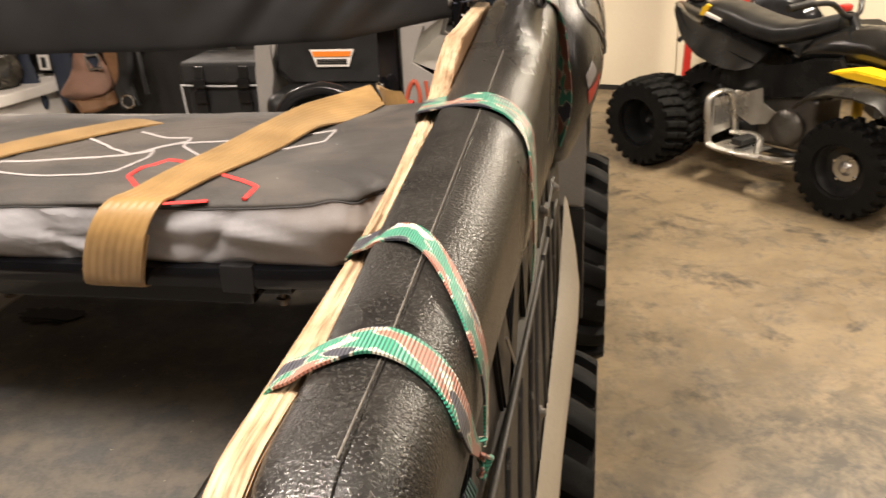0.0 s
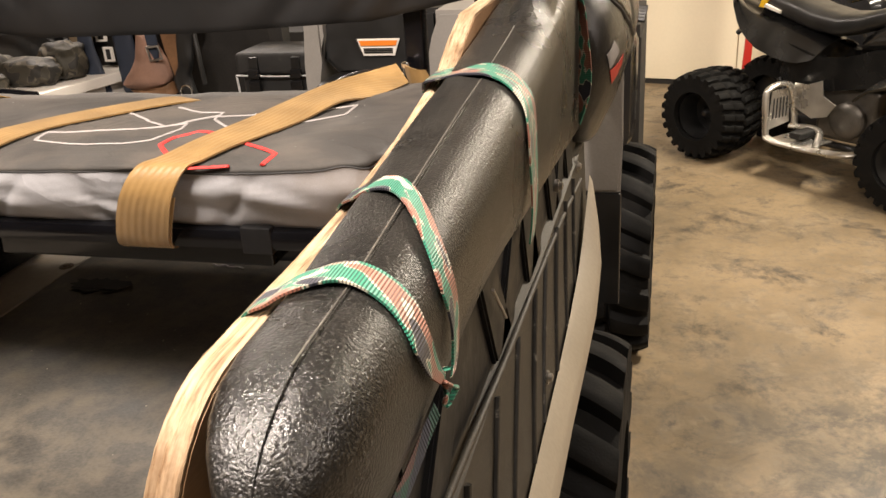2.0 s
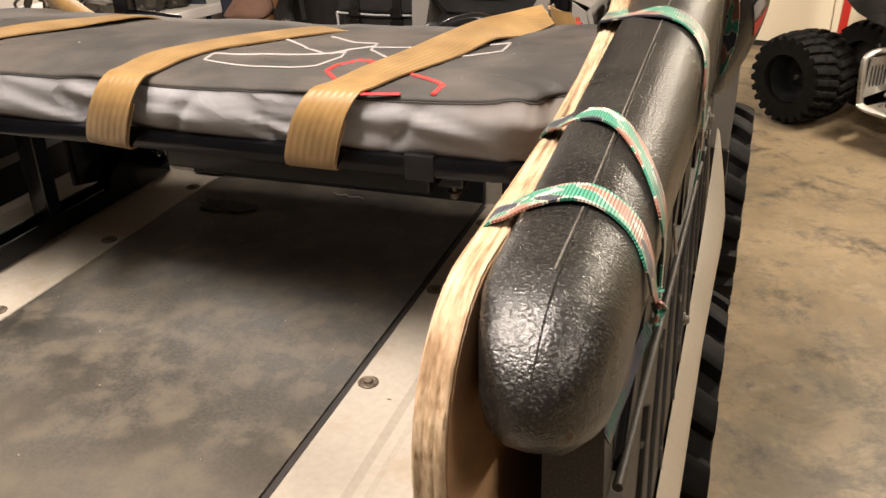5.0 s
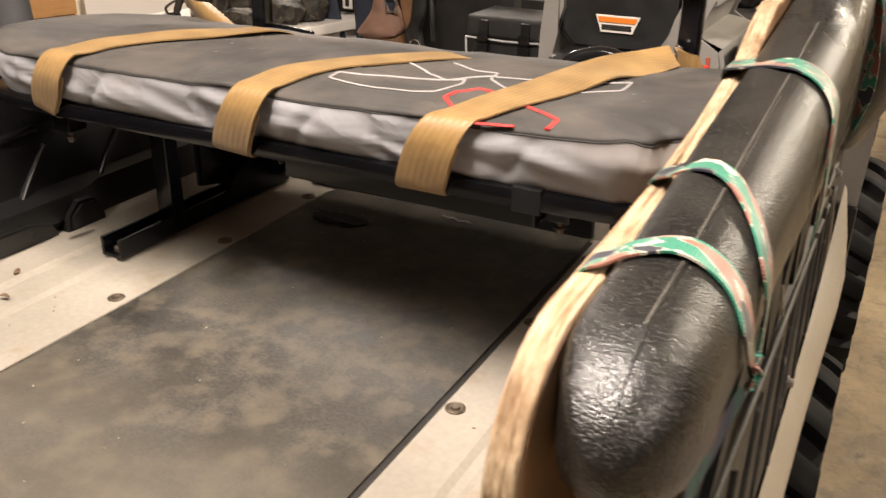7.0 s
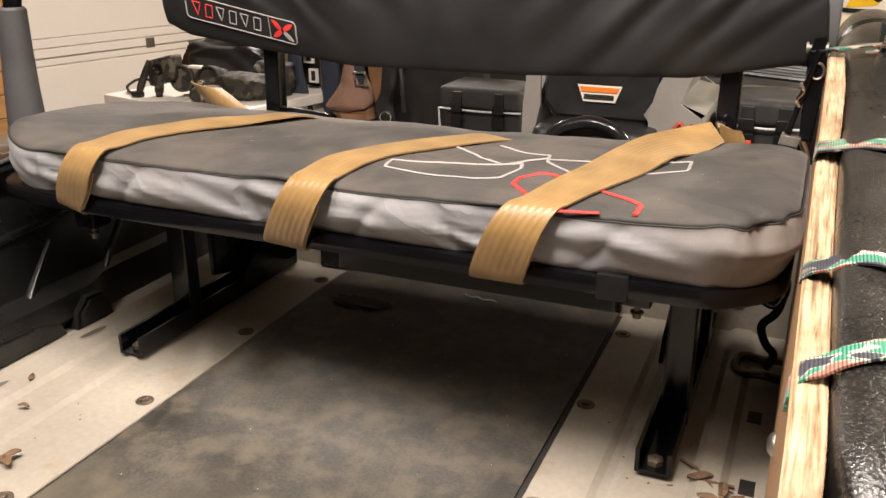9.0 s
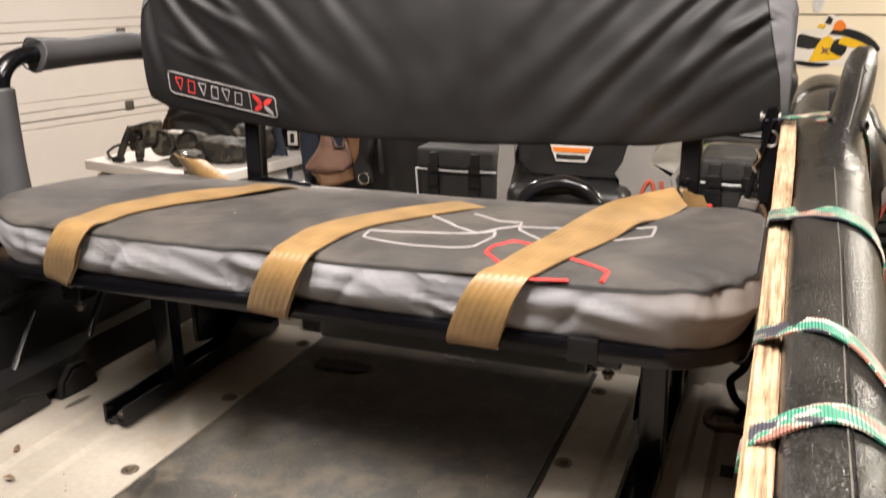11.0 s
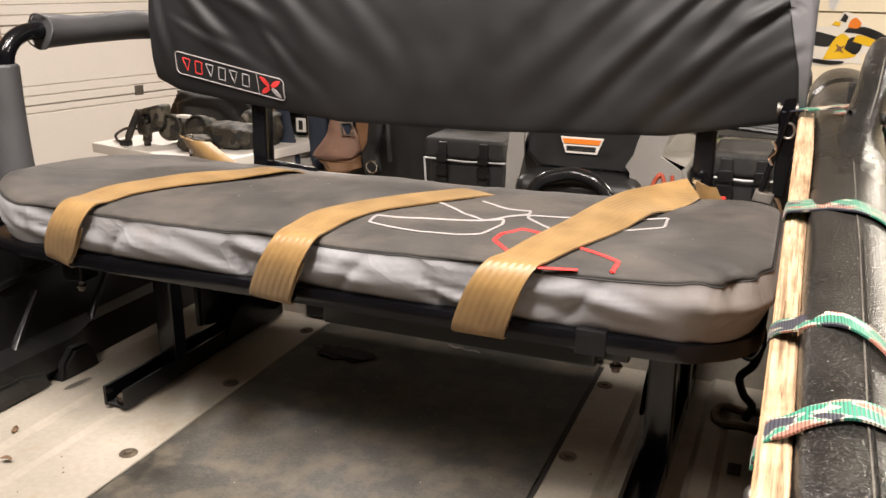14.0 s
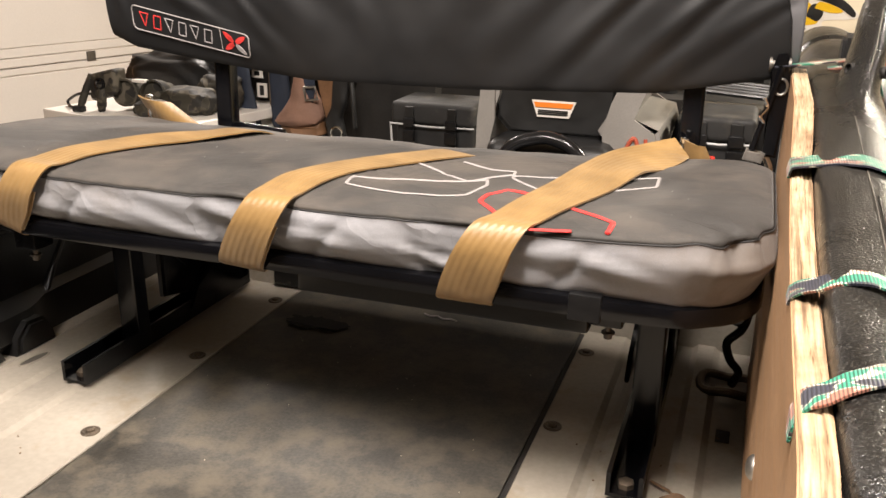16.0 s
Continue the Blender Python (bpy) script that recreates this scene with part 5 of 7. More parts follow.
        part("foot_bolt", lathe(B(), (x, y, 1.053), (0, 0, -1), [(0, 0.003), (0.010, 0.003), (0.010, 0.0065), (0.0115, 0.0068), (0.012, 0.0045), (0.017, 0.0042), (0.018, 0.002)], 12), M["cast"], br)
    # legs and floor rails
    for x, sx in ((-0.347, -1), (0.357, 1)):
        u = [(x - 0.019, FLOOR + 0.006), (x + 0.019, FLOOR + 0.006), (x + 0.019, FLOOR + 0.034), (x + 0.0145, FLOOR + 0.034), (x + 0.0145, FLOOR + 0.010), (x - 0.0145, FLOOR + 0.010), (x - 0.0145, FLOOR + 0.034), (x - 0.019, FLOOR + 0.034)]
        bm = prism(B(), u, 0.72, 1.11, "y")
        part("floor_rail", bm, M["frame"], ob, "black steel channel bolted to the floor")
        part("rail_bolt", lathe(B(), (x, 0.737, FLOOR + 0.010), (0, 0, 1), [(0, 0.009), (0.006, 0.009), (0.008, 0.006)], 6), M["rust"], ob)
        part("leg", bar(B(), [(x + 0.004, 0.84, FLOOR + 0.008), (x + 0.004, 0.84, 1.088)], 0.026, 0.032, 0.004), M["frame"], ob)
        part("leg", bar(B(), [(x + 0.004, 1.02, FLOOR + 0.008), (x + 0.004, 1.02, 1.088)], 0.026, 0.032, 0.004), M["frame"], ob)
        part("brace", bar(B(), [(x + 0.004, 0.86, 1.05), (x + 0.004, 1.0, FLOOR + 0.05)], 0.012, 0.022, 0.003), M["frame"], ob)
        part("latch_cover", prism(B(), [(0.905, 0.985), (0.95, 0.990), (1.03, 0.968), (1.085, 0.928), (1.092, 0.895), (1.02, 0.883), (0.95, 0.890), (0.905, 0.900)], x - 0.006, x + 0.008, "x", 0.004), M["gloss"], ob, "rounded black latch cover")
        part("latch_plate", prism(B(), [(0.93, FLOOR + 0.03), (1.09, FLOOR + 0.03), (1.08, FLOOR + 0.075), (1.02, FLOOR + 0.095), (0.95, FLOOR + 0.06)], x - sx * 0.03 - 0.003, x - sx * 0.03 + 0.003, "x", 0.001), M["frame"], ob)
        part("latch_pin", lathe(B(), (x - sx * 0.034, 1.065, FLOOR + 0.058), (-sx, 0, 0), [(0, 0.008), (0.006, 0.008), (0.007, 0.005)], 12), M["chrome"], ob)
    # backrest posts
    for x in (-0.2875, 0.367):
        part("post", bar(B(), [(x, 1.018, 1.06), (x, 1.03, 1.40)], 0.025, 0.025, 0.004), M["frame"], ob)
    part("rear_bar", tube(B(), [(-0.285, 1.035, 1.134), (-0.25, 1.035, 1.132), (-0.205, 1.035, 1.128)], 0.007, 10), M["frame"], ob)
    backrest(ob)
    # arm loop
    path = curve_points([(-0.500, 0.752, 1.085), (-0.500, 0.752, 1.20), (-0.500, 0.755, 1.295), (-0.500, 0.765, 1.325), (-0.500, 0.79, 1.340), (-0.500, 0.83, 1.342), (-0.500, 0.95, 1.340), (-0.500, 1.06, 1.337)], 6)
    part("arm_tube", tube(B(), path, 0.0115, 12), M["frame"], ob, "black bent steel arm tube")
    bm = tube(B(), [(-0.500, 0.820, 1.341), (-0.500, 0.824, 1.341), (-0.500, 0.90, 1.340), (-0.500, 0.99, 1.342), (-0.500, 1.06, 1.338)], [0.0235, 0.0225, 0.020, 0.0215, 0.0205], 20)
    for v in bm.verts:
        v.co += Vector((0.0, 0.004 if v.co.y > 0.83 else 0.012, 0.003)) * noise.noise(v.co * 55) + Vector((0, 0, 0.002 * noise.noise(v.co * 25)))
    part("arm_pad", bm, M["pad"], ob, "grey fabric sleeve on the arm tube")
    part("sleeve_lip", tube(B(), [(-0.500 + 0.0235 * math.cos(a), 0.8185 + 0.003 * math.sin(3 * a), 1.341 + 0.0235 * math.sin(a)) for a in (2 * math.pi * k / 24 for k in range(25))], 0.0013, 6), M["pad"], ob)
    bm = tube(B(), [(-0.504, 0.752, 1.14), (-0.503, 0.752, 1.20), (-0.502, 0.753, 1.25), (-0.501, 0.754, 1.300), (-0.501, 0.754, 1.303)], [0.0250, 0.0218, 0.0198, 0.0188, 0.016], 20)
    part("arm_pad", bm, M["pad"], ob, "grey fabric sleeve on the upright tube")
    return ob


def back_edges(x):
    low = interp(x, [-0.46, -0.42, -0.30, -0.14, 0.10, 0.32, 0.45, 0.478], [1.262, 1.246, 1.231, 1.215, 1.216, 1.226, 1.250, 1.268])
    top = interp(x, [-0.46, -0.44, -0.41, -0.37, -0.03, 0.40, 0.44, 0.468, 0.478], [1.40, 1.435, 1.457, 1.468, 1.472, 1.456, 1.444, 1.42, 1.39])
    return low, top


# slack folds of the cover: x, z of both ends, depth, width
FOLDS = ((0.370, 1.415, 0.165, 1.232, 0.0075, 0.010), (0.436, 1.383, 0.257, 1.235, 0.0060, 0.009), (0.415, 1.422, 0.345, 1.350, 0.0080, 0.008), (0.451, 1.389, 0.400, 1.358, 0.0070, 0.006),
         (0.462, 1.340, 0.300, 1.240, 0.0035, 0.010), (-0.416, 1.426, -0.298, 1.293, 0.0070, 0.009), (-0.375, 1.421, -0.243, 1.344, 0.0060, 0.008),
         (-0.274, 1.436, -0.120, 1.277, 0.0052, 0.013), (-0.154, 1.430, -0.037, 1.265, 0.0036, 0.014), (0.291, 1.428, 0.100, 1.260, 0.0045, 0.014), (-0.448, 1.42, -0.428, 1.29, 0.0050, 0.007),
         (-0.395, 1.350, -0.190, 1.238, 0.0035, 0.008), (0.200, 1.430, 0.060, 1.300, 0.0026, 0.016), (-0.33, 1.43, -0.27, 1.37, 0.0050, 0.007), (-0.25, 1.33, -0.16, 1.235, 0.0040, 0.009))


def back_surface(x, s):
    """Front of the backrest at x, with s from its lower to its upper edge: place with folds."""
    low, top = back_edges(x)
    z = low + (top - low) * s
    calm = 1 - 0.85 * math.exp(-((x + 0.32) / 0.10) ** 2 - ((z - 1.272) / 0.03) ** 2)
    y = 1.0 - 0.014 * math.sin(math.pi * min(1, max(0, s))) ** 0.6
    wob = 0.010 * noise.noise((x * 7, z * 7, 2))
    for ax, az, bx, bz, depth, width in FOLDS:
        ux, uz = bx - ax, bz - az
        n = math.hypot(ux, uz)
        t = ((x - ax) * ux + (z - az) * uz) / n ** 2
        if -0.2 < t < 1.25:
            d = ((x - ax) * uz - (z - az) * ux) / n + wob
            w = width * (0.65 + 0.9 * max(0.0, t))
            fade = step(-0.2, 0.1, t) * (1 - step(0.6, 1.25, t))
            y -= 0.62 * calm * fade * depth * (math.exp(-(d / w) ** 2) - 0.75 * math.exp(-((d + 1.5 * w) / (0.8 * w)) ** 2))
    y += calm * (0.005 * noise.noise((x * 5 + 3, z * 6, 7)) + 0.0012 * noise.noise((x * 26, z * 20, 9)))
    seam = math.exp(-((s - 0.865) / 0.035) ** 2)
    y += seam * 0.0022 * noise.noise((x * 60, 0, 4))
    return Vector((x, y, z))


def backrest(ob):
    xs = [float(v) for v in np.linspace(-0.458, 0.477, 170)]
    ss = [float(v) for v in np.linspace(0, 1, 66)]
    cut = 56
    def turn(s):
        return interp(s, [0.0, 0.35, 1.0], [0.469, 0.463, 0.434])
    front = [float(v) for v in np.linspace(0, 1, 165)]
    dark = part("back_front", sheet(B(), [[back_surface(-0.458 + (turn(s) + 0.458) * u, s) for u in front] for s in ss[: cut + 1]]), M["back_dark"], ob, "black coated canvas backrest front with slack folds", smooth=0)
    cap = sheet(B(), [[back_surface(x, s) for x in xs] for s in ss[cut:]])
    sheet(cap, [[back_surface(turn(s) + (xs[-1] - turn(s)) * u, s) for u in (0, 0.25, 0.5, 0.75, 1.0)] for s in ss[: cut + 1]])
    edge = [back_surface(x, 1.0) for x in xs]
    low = [back_surface(x, 0.0) for x in xs]
    sheet(cap, [[Vector((p.x * (1 - 0.05 * t), p.y + d, p.z + 0.010 * math.sin(math.pi * t) + 0.004 * noise.noise((p.x * 22, d * 30, 3)) * math.sin(math.pi * t))) for p in edge] for d, t in ((0, 0), (0.006, 0.12), (0.014, 0.25), (0.024, 0.42), (0.036, 0.6), (0.052, 0.85), (0.06, 1.0))])
    sheet(cap, [[Vector((p.x * (1 - 0.05 * t), p.y + 0.06 * t, p.z)) for p in low] for t in (0, 0.5, 1)])
    for x in (xs[0], xs[-1]):
        sgn = -1 if x < 0 else 1
        sheet(cap, [[back_surface(x, s) + Vector((sgn * (0.003 * math.sin(math.pi * t) - 0.0235 * t), d, 0)) for s in ss] for d, t in ((0, 0), (0.008, 0.18), (0.02, 0.35), (0.036, 0.6), (0.052, 0.9), (0.06, 1.0))])
    sheet(cap, [[Vector((p.x * 0.95, p.y + 0.06, lo.z + (p.z - lo.z) * t)) for p, lo in zip(edge, low)] for t in (0, 0.5, 1)])
    bmesh.ops.remove_doubles(cap, verts=cap.verts, dist=0.0002)
    cp = part("back_cap", cap, M["back_grey"], ob, "grey canvas top and ends of the backrest cover", smooth=0)
    for me in (dark.data, cp.data):
        for f in me.polygons:
            f.use_smooth = True
    part("seam", tube(B(), [back_surface(x, ss[cut]) + Vector((0, -0.0006, 0)) for x in xs if x < turn(ss[cut])], 0.0008, 6), M["black"], ob)
    part("seam", tube(B(), [back_surface(turn(s), s) + Vector((0, -0.0006, 0)) for s in ss[: cut + 1]], 0.0008, 6), M["black"], ob)
    # brand patch drawn as plain shapes
    def on(u, v, lift=0.002):
        x = -0.412 + 0.187 * u
        z = 1.3065 - 0.0355 * u - (0.033 - 0.002 * u) * v
        lo, hi = back_edges(x)
        return back_surface(x, (z - lo) / (hi - lo)) + Vector((0, -lift, 0))
    def stroke(pts, r, key, parent, name):
        dense = [(a[0] + (b[0] - a[0]) * t, a[1] + (b[1] - a[1]) * t) for a, b in zip(pts, pts[1:]) for t in (0, 0.2, 0.4, 0.6, 0.8)] + [pts[-1]]
        return part(name, tube(B(), [on(u, v, 0.0022) for u, v in dense], r, 6), M[key], parent)
    badge = part("badge", sheet(B(), [[on(float(u), float(v), 0.0014) for u in np.linspace(0, 1, 40)] for v in np.linspace(0, 1, 9)], 0.0008), M["back_dark"], ob, "embroidered badge outlined in white")
    stroke([(0.03, 0), (0.97, 0), (0.99, 0.05), (1, 0.15), (1, 0.85), (0.99, 0.95), (0.97, 1), (0.03, 1), (0.01, 0.95), (0, 0.85), (0, 0.15), (0.01, 0.05), (0.03, 0)], 0.0010, "white_thread", badge, "badge_outline")
    stroke([(0.765, 0.02), (0.765, 0.98)], 0.0007, "white_thread", badge, "badge_divider")
    for k, u in enumerate((0.07, 0.18, 0.29, 0.40, 0.51, 0.62)):
        w, h0, h1 = 0.072, 0.22, 0.78
        stroke([(u + 0.012, h0), (u + w, h0), (u + w - 0.012, h1), (u, h1), (u + 0.012, h0)] if k % 2 else [(u, h0), (u + w, h0), (u + w / 2, h1), (u, h0)], 0.0008, "red_thread" if k < 2 else "dull_thread", badge, "badge_shape")
    for du, dv, key in ((-0.047, -0.20, "red_thread"), (0.047, -0.20, "red_thread"), (-0.047, 0.20, "red_thread"), (0.047, 0.20, "dull_thread")):
        rows = []
        for t in np.linspace(0.12, 1.0, 8):
            w = 0.16 * math.sin(math.pi * t) ** 0.7 + 0.01
            rows.append([on(0.883 + 1.9 * du * t - du * w * k, 0.5 + 1.9 * dv * t + dv * w * k * 3.2, 0.0026) for k in (-1, 0, 1)])
        part("petal", sheet(B(), rows, 0.0008), M[key], badge)


bench()


def belt(label, left, right):
    ob = thing("seat_belt", left[5], label, "seat belt", "gold seat belts")
    part("webbing", ribbon(B(), left, right, 0.0018, 8, 6), M["gold"], ob)
    part("front_fold", ribbon(B(), [Vector(p) + Vector((0, 0.004, -0.003)) for p in left[:4]], [Vector(p) + Vector((0, 0.004, -0.003)) for p in right[:4]], 0.0016, 6, 4), M["gold"], ob, "turned-under belt end")
    return ob


def on_seat(x, y, lift=0.0055):
    return (x, y, seat_height(x, y) + lift)


belt("gold webbing seat belt lying diagonally across the cushion",
     [(0.178, 0.680, 1.080), (0.176, 0.647, 1.0795), (0.184, 0.635, 1.103), (0.198, 0.631, 1.135), (0.212, 0.642, 1.157), on_seat(0.222, 0.668), on_seat(0.233, 0.716), on_seat(0.249, 0.791), on_seat(0.263, 0.869, 0.008), (0.286, 0.930, 1.167), (0.320, 0.962, 1.172), (0.352, 0.982, 1.178)],
     [(0.230, 0.680, 1.080), (0.229, 0.647, 1.0795), (0.238, 0.635, 1.103), (0.250, 0.631, 1.135), (0.262, 0.641, 1.157), on_seat(0.270, 0.660), on_seat(0.285, 0.699), on_seat(0.314, 0.777), on_seat(0.334, 0.838, 0.008), (0.350, 0.885, 1.161), (0.364, 0.925, 1.160), (0.372, 0.962, 1.160)])
belt("gold webbing seat belt across the middle of the cushion",
     [(-0.058, 0.680, 1.082), (-0.060, 0.647, 1.0825), (-0.050, 0.635, 1.103), (-0.032, 0.631, 1.135), (-0.020, 0.642, 1.157), on_seat(-0.022, 0.674), on_seat(-0.019, 0.718), on_seat(-0.004, 0.765), on_seat(0.025, 0.822), on_seat(0.060, 0.880), (0.085, 0.935, 1.150), (0.095, 0.985, 1.125)],
     [(-0.012, 0.680, 1.080), (-0.012, 0.647, 1.0795), (0.000, 0.635, 1.103), (0.016, 0.631, 1.135), (0.027, 0.642, 1.157), on_seat(0.027, 0.668), on_seat(0.034, 0.712), on_seat(0.048, 0.755), on_seat(0.075, 0.802), on_seat(0.108, 0.855), (0.132, 0.915, 1.150), (0.140, 0.975, 1.125)])
belt("gold webbing seat belt beside the arm tube",
     [(-0.352, 0.684, 1.084), (-0.355, 0.652, 1.087), (-0.346, 0.640, 1.108), (-0.330, 0.636, 1.137), (-0.318, 0.648, 1.160), on_seat(-0.318, 0.680), on_seat(-0.316, 0.727), on_seat(-0.298, 0.772), on_seat(-0.264, 0.820, 0.007), on_seat(-0.225, 0.872, 0.009), on_seat(-0.208, 0.925, 0.006), (-0.200, 0.985, 1.125)],
     [(-0.326, 0.684, 1.078), (-0.325, 0.652, 1.079), (-0.300, 0.640, 1.108), (-0.284, 0.636, 1.137), (-0.271, 0.648, 1.160), on_seat(-0.271, 0.674), on_seat(-0.264, 0.716), on_seat(-0.240, 0.765), on_seat(-0.206, 0.815, 0.007), on_seat(-0.178, 0.865, 0.009), on_seat(-0.165, 0.920, 0.006), (-0.155, 0.985, 1.125)])


def buckle(x, y, flip, lean=0.0, size=1.0):
    """Belt end rolled over a chrome pin, with its catch."""
    ob = thing("belt_buckle", (x, y, 1.10), "belt end rolled over a chrome pin behind the cushion", "buckle", "belt buckles")
    part("pin", lathe(B(), (x - 0.004 * flip, y, 1.138), (0, 0, 1), [(0, 0.0035), (0.034, 0.0035), (0.036, 0.0055), (0.041, 0.0055), (0.0425, 0.003)], 12), M["chrome"], ob, "chrome pin")
    rows = []
    for t in np.linspace(0, 1, 9):
        w = (0.0105 + 0.0075 * t) * size
        rows.append([(x + flip * (0.006 + 0.008 * t) + w * s + lean * t, y - 0.011 + 0.010 * s * s + 0.006 * t, 1.175 - 0.045 * t - 0.004 * s) for s in np.linspace(-1, 1, 9)])
    bm = sheet(B(), rows, 0.0018)
    uvl = bm.loops.layers.uv.new("UVMap")
    for f in bm.faces:
        for l in f.loops:
            l[uvl].uv = (l.vert.co.z, l.vert.co.x)
    part("belt_end", bm, M["gold"], ob)
    part("catch", box(B(), (x + flip * 0.028 - 0.004, y + 0.004, 1.13), (x + flip * 0.028 + 0.004, y + 0.014, 1.158), 0.003), M["red"] if x > 0 else M["black"], ob, "release button")
    return ob


buckle(0.368, 0.982, 1, 0.004, 1.35)
buckle(-0.392, 0.985, 1, 0.040, 2.6)

# ---- things on and round the bed ----


def clutter_bag(x0, x1, y, z0, z1, tilt=0.0):
    """Rear saddlebag: soft box, lid with reflective piping, two side-release buckles."""
    ob = thing("saddlebag", ((x0 + x1) / 2, y + 0.08, z0), "black cordura saddlebag with reflective piping and two buckles", "saddlebag", "saddlebags")
    w = x1 - x0
    bm = box(B(), (x0 + 0.01, y, z0), (x1 - 0.01, y + 0.18, z1 - 0.02), 0.018, segments=3)
    for v in bm.verts:
        v.co.y += 0.006 * noise.noise(v.co * 14)
    part("body", bm, M["bag"], ob)
    zl = z0 + (z1 - z0) * 0.71
    bm = box(B(), (x0, y - 0.012, zl), (x1, y + 0.19, z1), 0.014, segments=3)
    for v in bm.verts:
        v.co.y += 0.005 * noise.noise(v.co * 17)
    part("lid", bm, M["bag_lid"], ob, "charcoal fabric lid")
    part("piping", tube(B(), [(x0 + 0.002, y - 0.014, zl + 0.001), ((x0 + x1) / 2, y - 0.017, zl - 0.002), (x1 - 0.002, y - 0.014, zl + 0.001)], 0.0028, 8), M["reflective"], ob, "silver reflective piping")
    part("piping", tube(B(), [(x0 + 0.006, y - 0.004, z0 + 0.01), (x0 - 0.002, y - 0.006, zl)], 0.0035, 8), M["reflective"], ob)
    for u in (0.24, 0.74):
        x = x0 + w * u
        s = part("strap", box(B(), (x - 0.014, y - 0.022, z0 + 0.02), (x + 0.014, y - 0.010, z1 - 0.012), 0.003), M["black"], ob)
        part("buckle", box(B(), (x - 0.019, y - 0.034, zl - 0.050), (x + 0.019, y - 0.016, zl - 0.012), 0.004), M["gloss"], s, "black side-release buckle")
        part("buckle", box(B(), (x - 0.018, y - 0.032, zl - 0.006), (x + 0.018, y - 0.016, zl + 0.022), 0.004), M["gloss"], s)
    return ob


clutter_bag(-0.615, -0.342, 2.40, 0.70, 0.936)
clutter_bag(0.290, 0.450, 2.00, 0.82, 1.028)


def ratchet():
    """Ratchet tie-down hanging at the front end of the board."""
    ob = thing("ratchet_strap", (0.455, 0.99, 1.16), "black ratchet tie-down with a steel spool at the board end", "ratchet")
    part("ratchet_body", prism(B(), [(0.451, 1.165), (0.466, 1.163), (0.470, 1.235), (0.4695, 1.268), (0.464, 1.282), (0.454, 1.280), (0.449, 1.262), (0.453, 1.235)], 0.982, 1.008, "y", 0.003), M["frame"], ob, "black steel ratchet body")
    part("ring", tube(B(), [(0.461 + 0.007 * math.cos(a), 0.981, 1.245 + 0.009 * math.sin(a)) for a in (2 * math.pi * k / 18 for k in range(19))], 0.0016, 8), M["zinc"], ob)
    part("spool", lathe(B(), (0.446, 0.990, 1.268), (1, 0, 0), [(0, 0.008), (0.003, 0.008), (0.003, 0.005), (0.020, 0.005), (0.020, 0.008), (0.023, 0.008)], 14), M["cast"], ob, "steel spool")
    part("handle", bar(B(), [(0.460, 0.986, 1.268), (0.454, 0.986, 1.240), (0.439, 0.985, 1.172)], 0.017, 0.007, 0.002), M["frame"], ob, "black lever handle")
    part("end_plate", prism(B(), [(0.430, 1.160), (0.451, 1.157), (0.454, 1.168), (0.433, 1.172)], 0.976, 0.992, "y", 0.001), M["zinc"], ob, "bright steel end plate")
    part("pawl", tube(B(), curve_points([(0.446, 0.978, 1.232), (0.450, 0.978, 1.222), (0.444, 0.978, 1.212), (0.448, 0.978, 1.204)], 5), 0.0022, 8), M["chrome"], ob)
    part("hook", tube(B(), curve_points([(0.452, 1.0, 1.165), (0.460, 1.0, 1.15), (0.462, 1.0, 1.135), (0.452, 1.0, 1.128)], 5), 0.004, 8), M["chrome"], ob)
    return ob


ratchet()
camo_strap("ratchet_webbing", "narrow strap pulled across the board top and rail", [(0.452, 0.992, 1.266, 0.9), (0.475, 0.990, 1.270, 0.9), (0.49, 0.987, 1.272, 0.9), (0.51, 0.982, 1.276, 0.9), (0.532, 0.978, 1.279, 0.9)], 0.024)

# hook with its rusty ring on the bed floor
ob = thing("s_hook", (0.447, 1.0, FLOOR), "black steel hook standing in a rusty ring", "hook")
path = curve_points([(0.444, 0.955, 1.072), (0.456, 0.955, 1.02), (0.462, 0.955, 0.99), (0.452, 0.955, 0.968), (0.436, 0.955, 0.975), (0.432, 0.955, 0.992)], 6)
part("hook_top", tube(B(), path, 0.0055, 10), M["gloss"], ob)
part("hook_shank", tube(B(), curve_points([(0.462, 0.957, 0.992), (0.455, 0.965, 0.955), (0.440, 0.975, 0.93), (0.446, 0.99, 0.90), (0.458, 1.0, 0.88), (0.452, 1.01, 0.856)], 6), 0.0055, 10), M["gloss"], ob)
part("ring", tube(B(), [(0.447 + 0.034 * math.cos(a), 1.01 + 0.03 * math.sin(a), FLOOR + 0.010 + 0.004 * math.sin(3 * a)) for a in (2 * math.pi * k / 20 for k in range(21))], 0.006, 8), M["rust"], ob, "rusty steel ring")

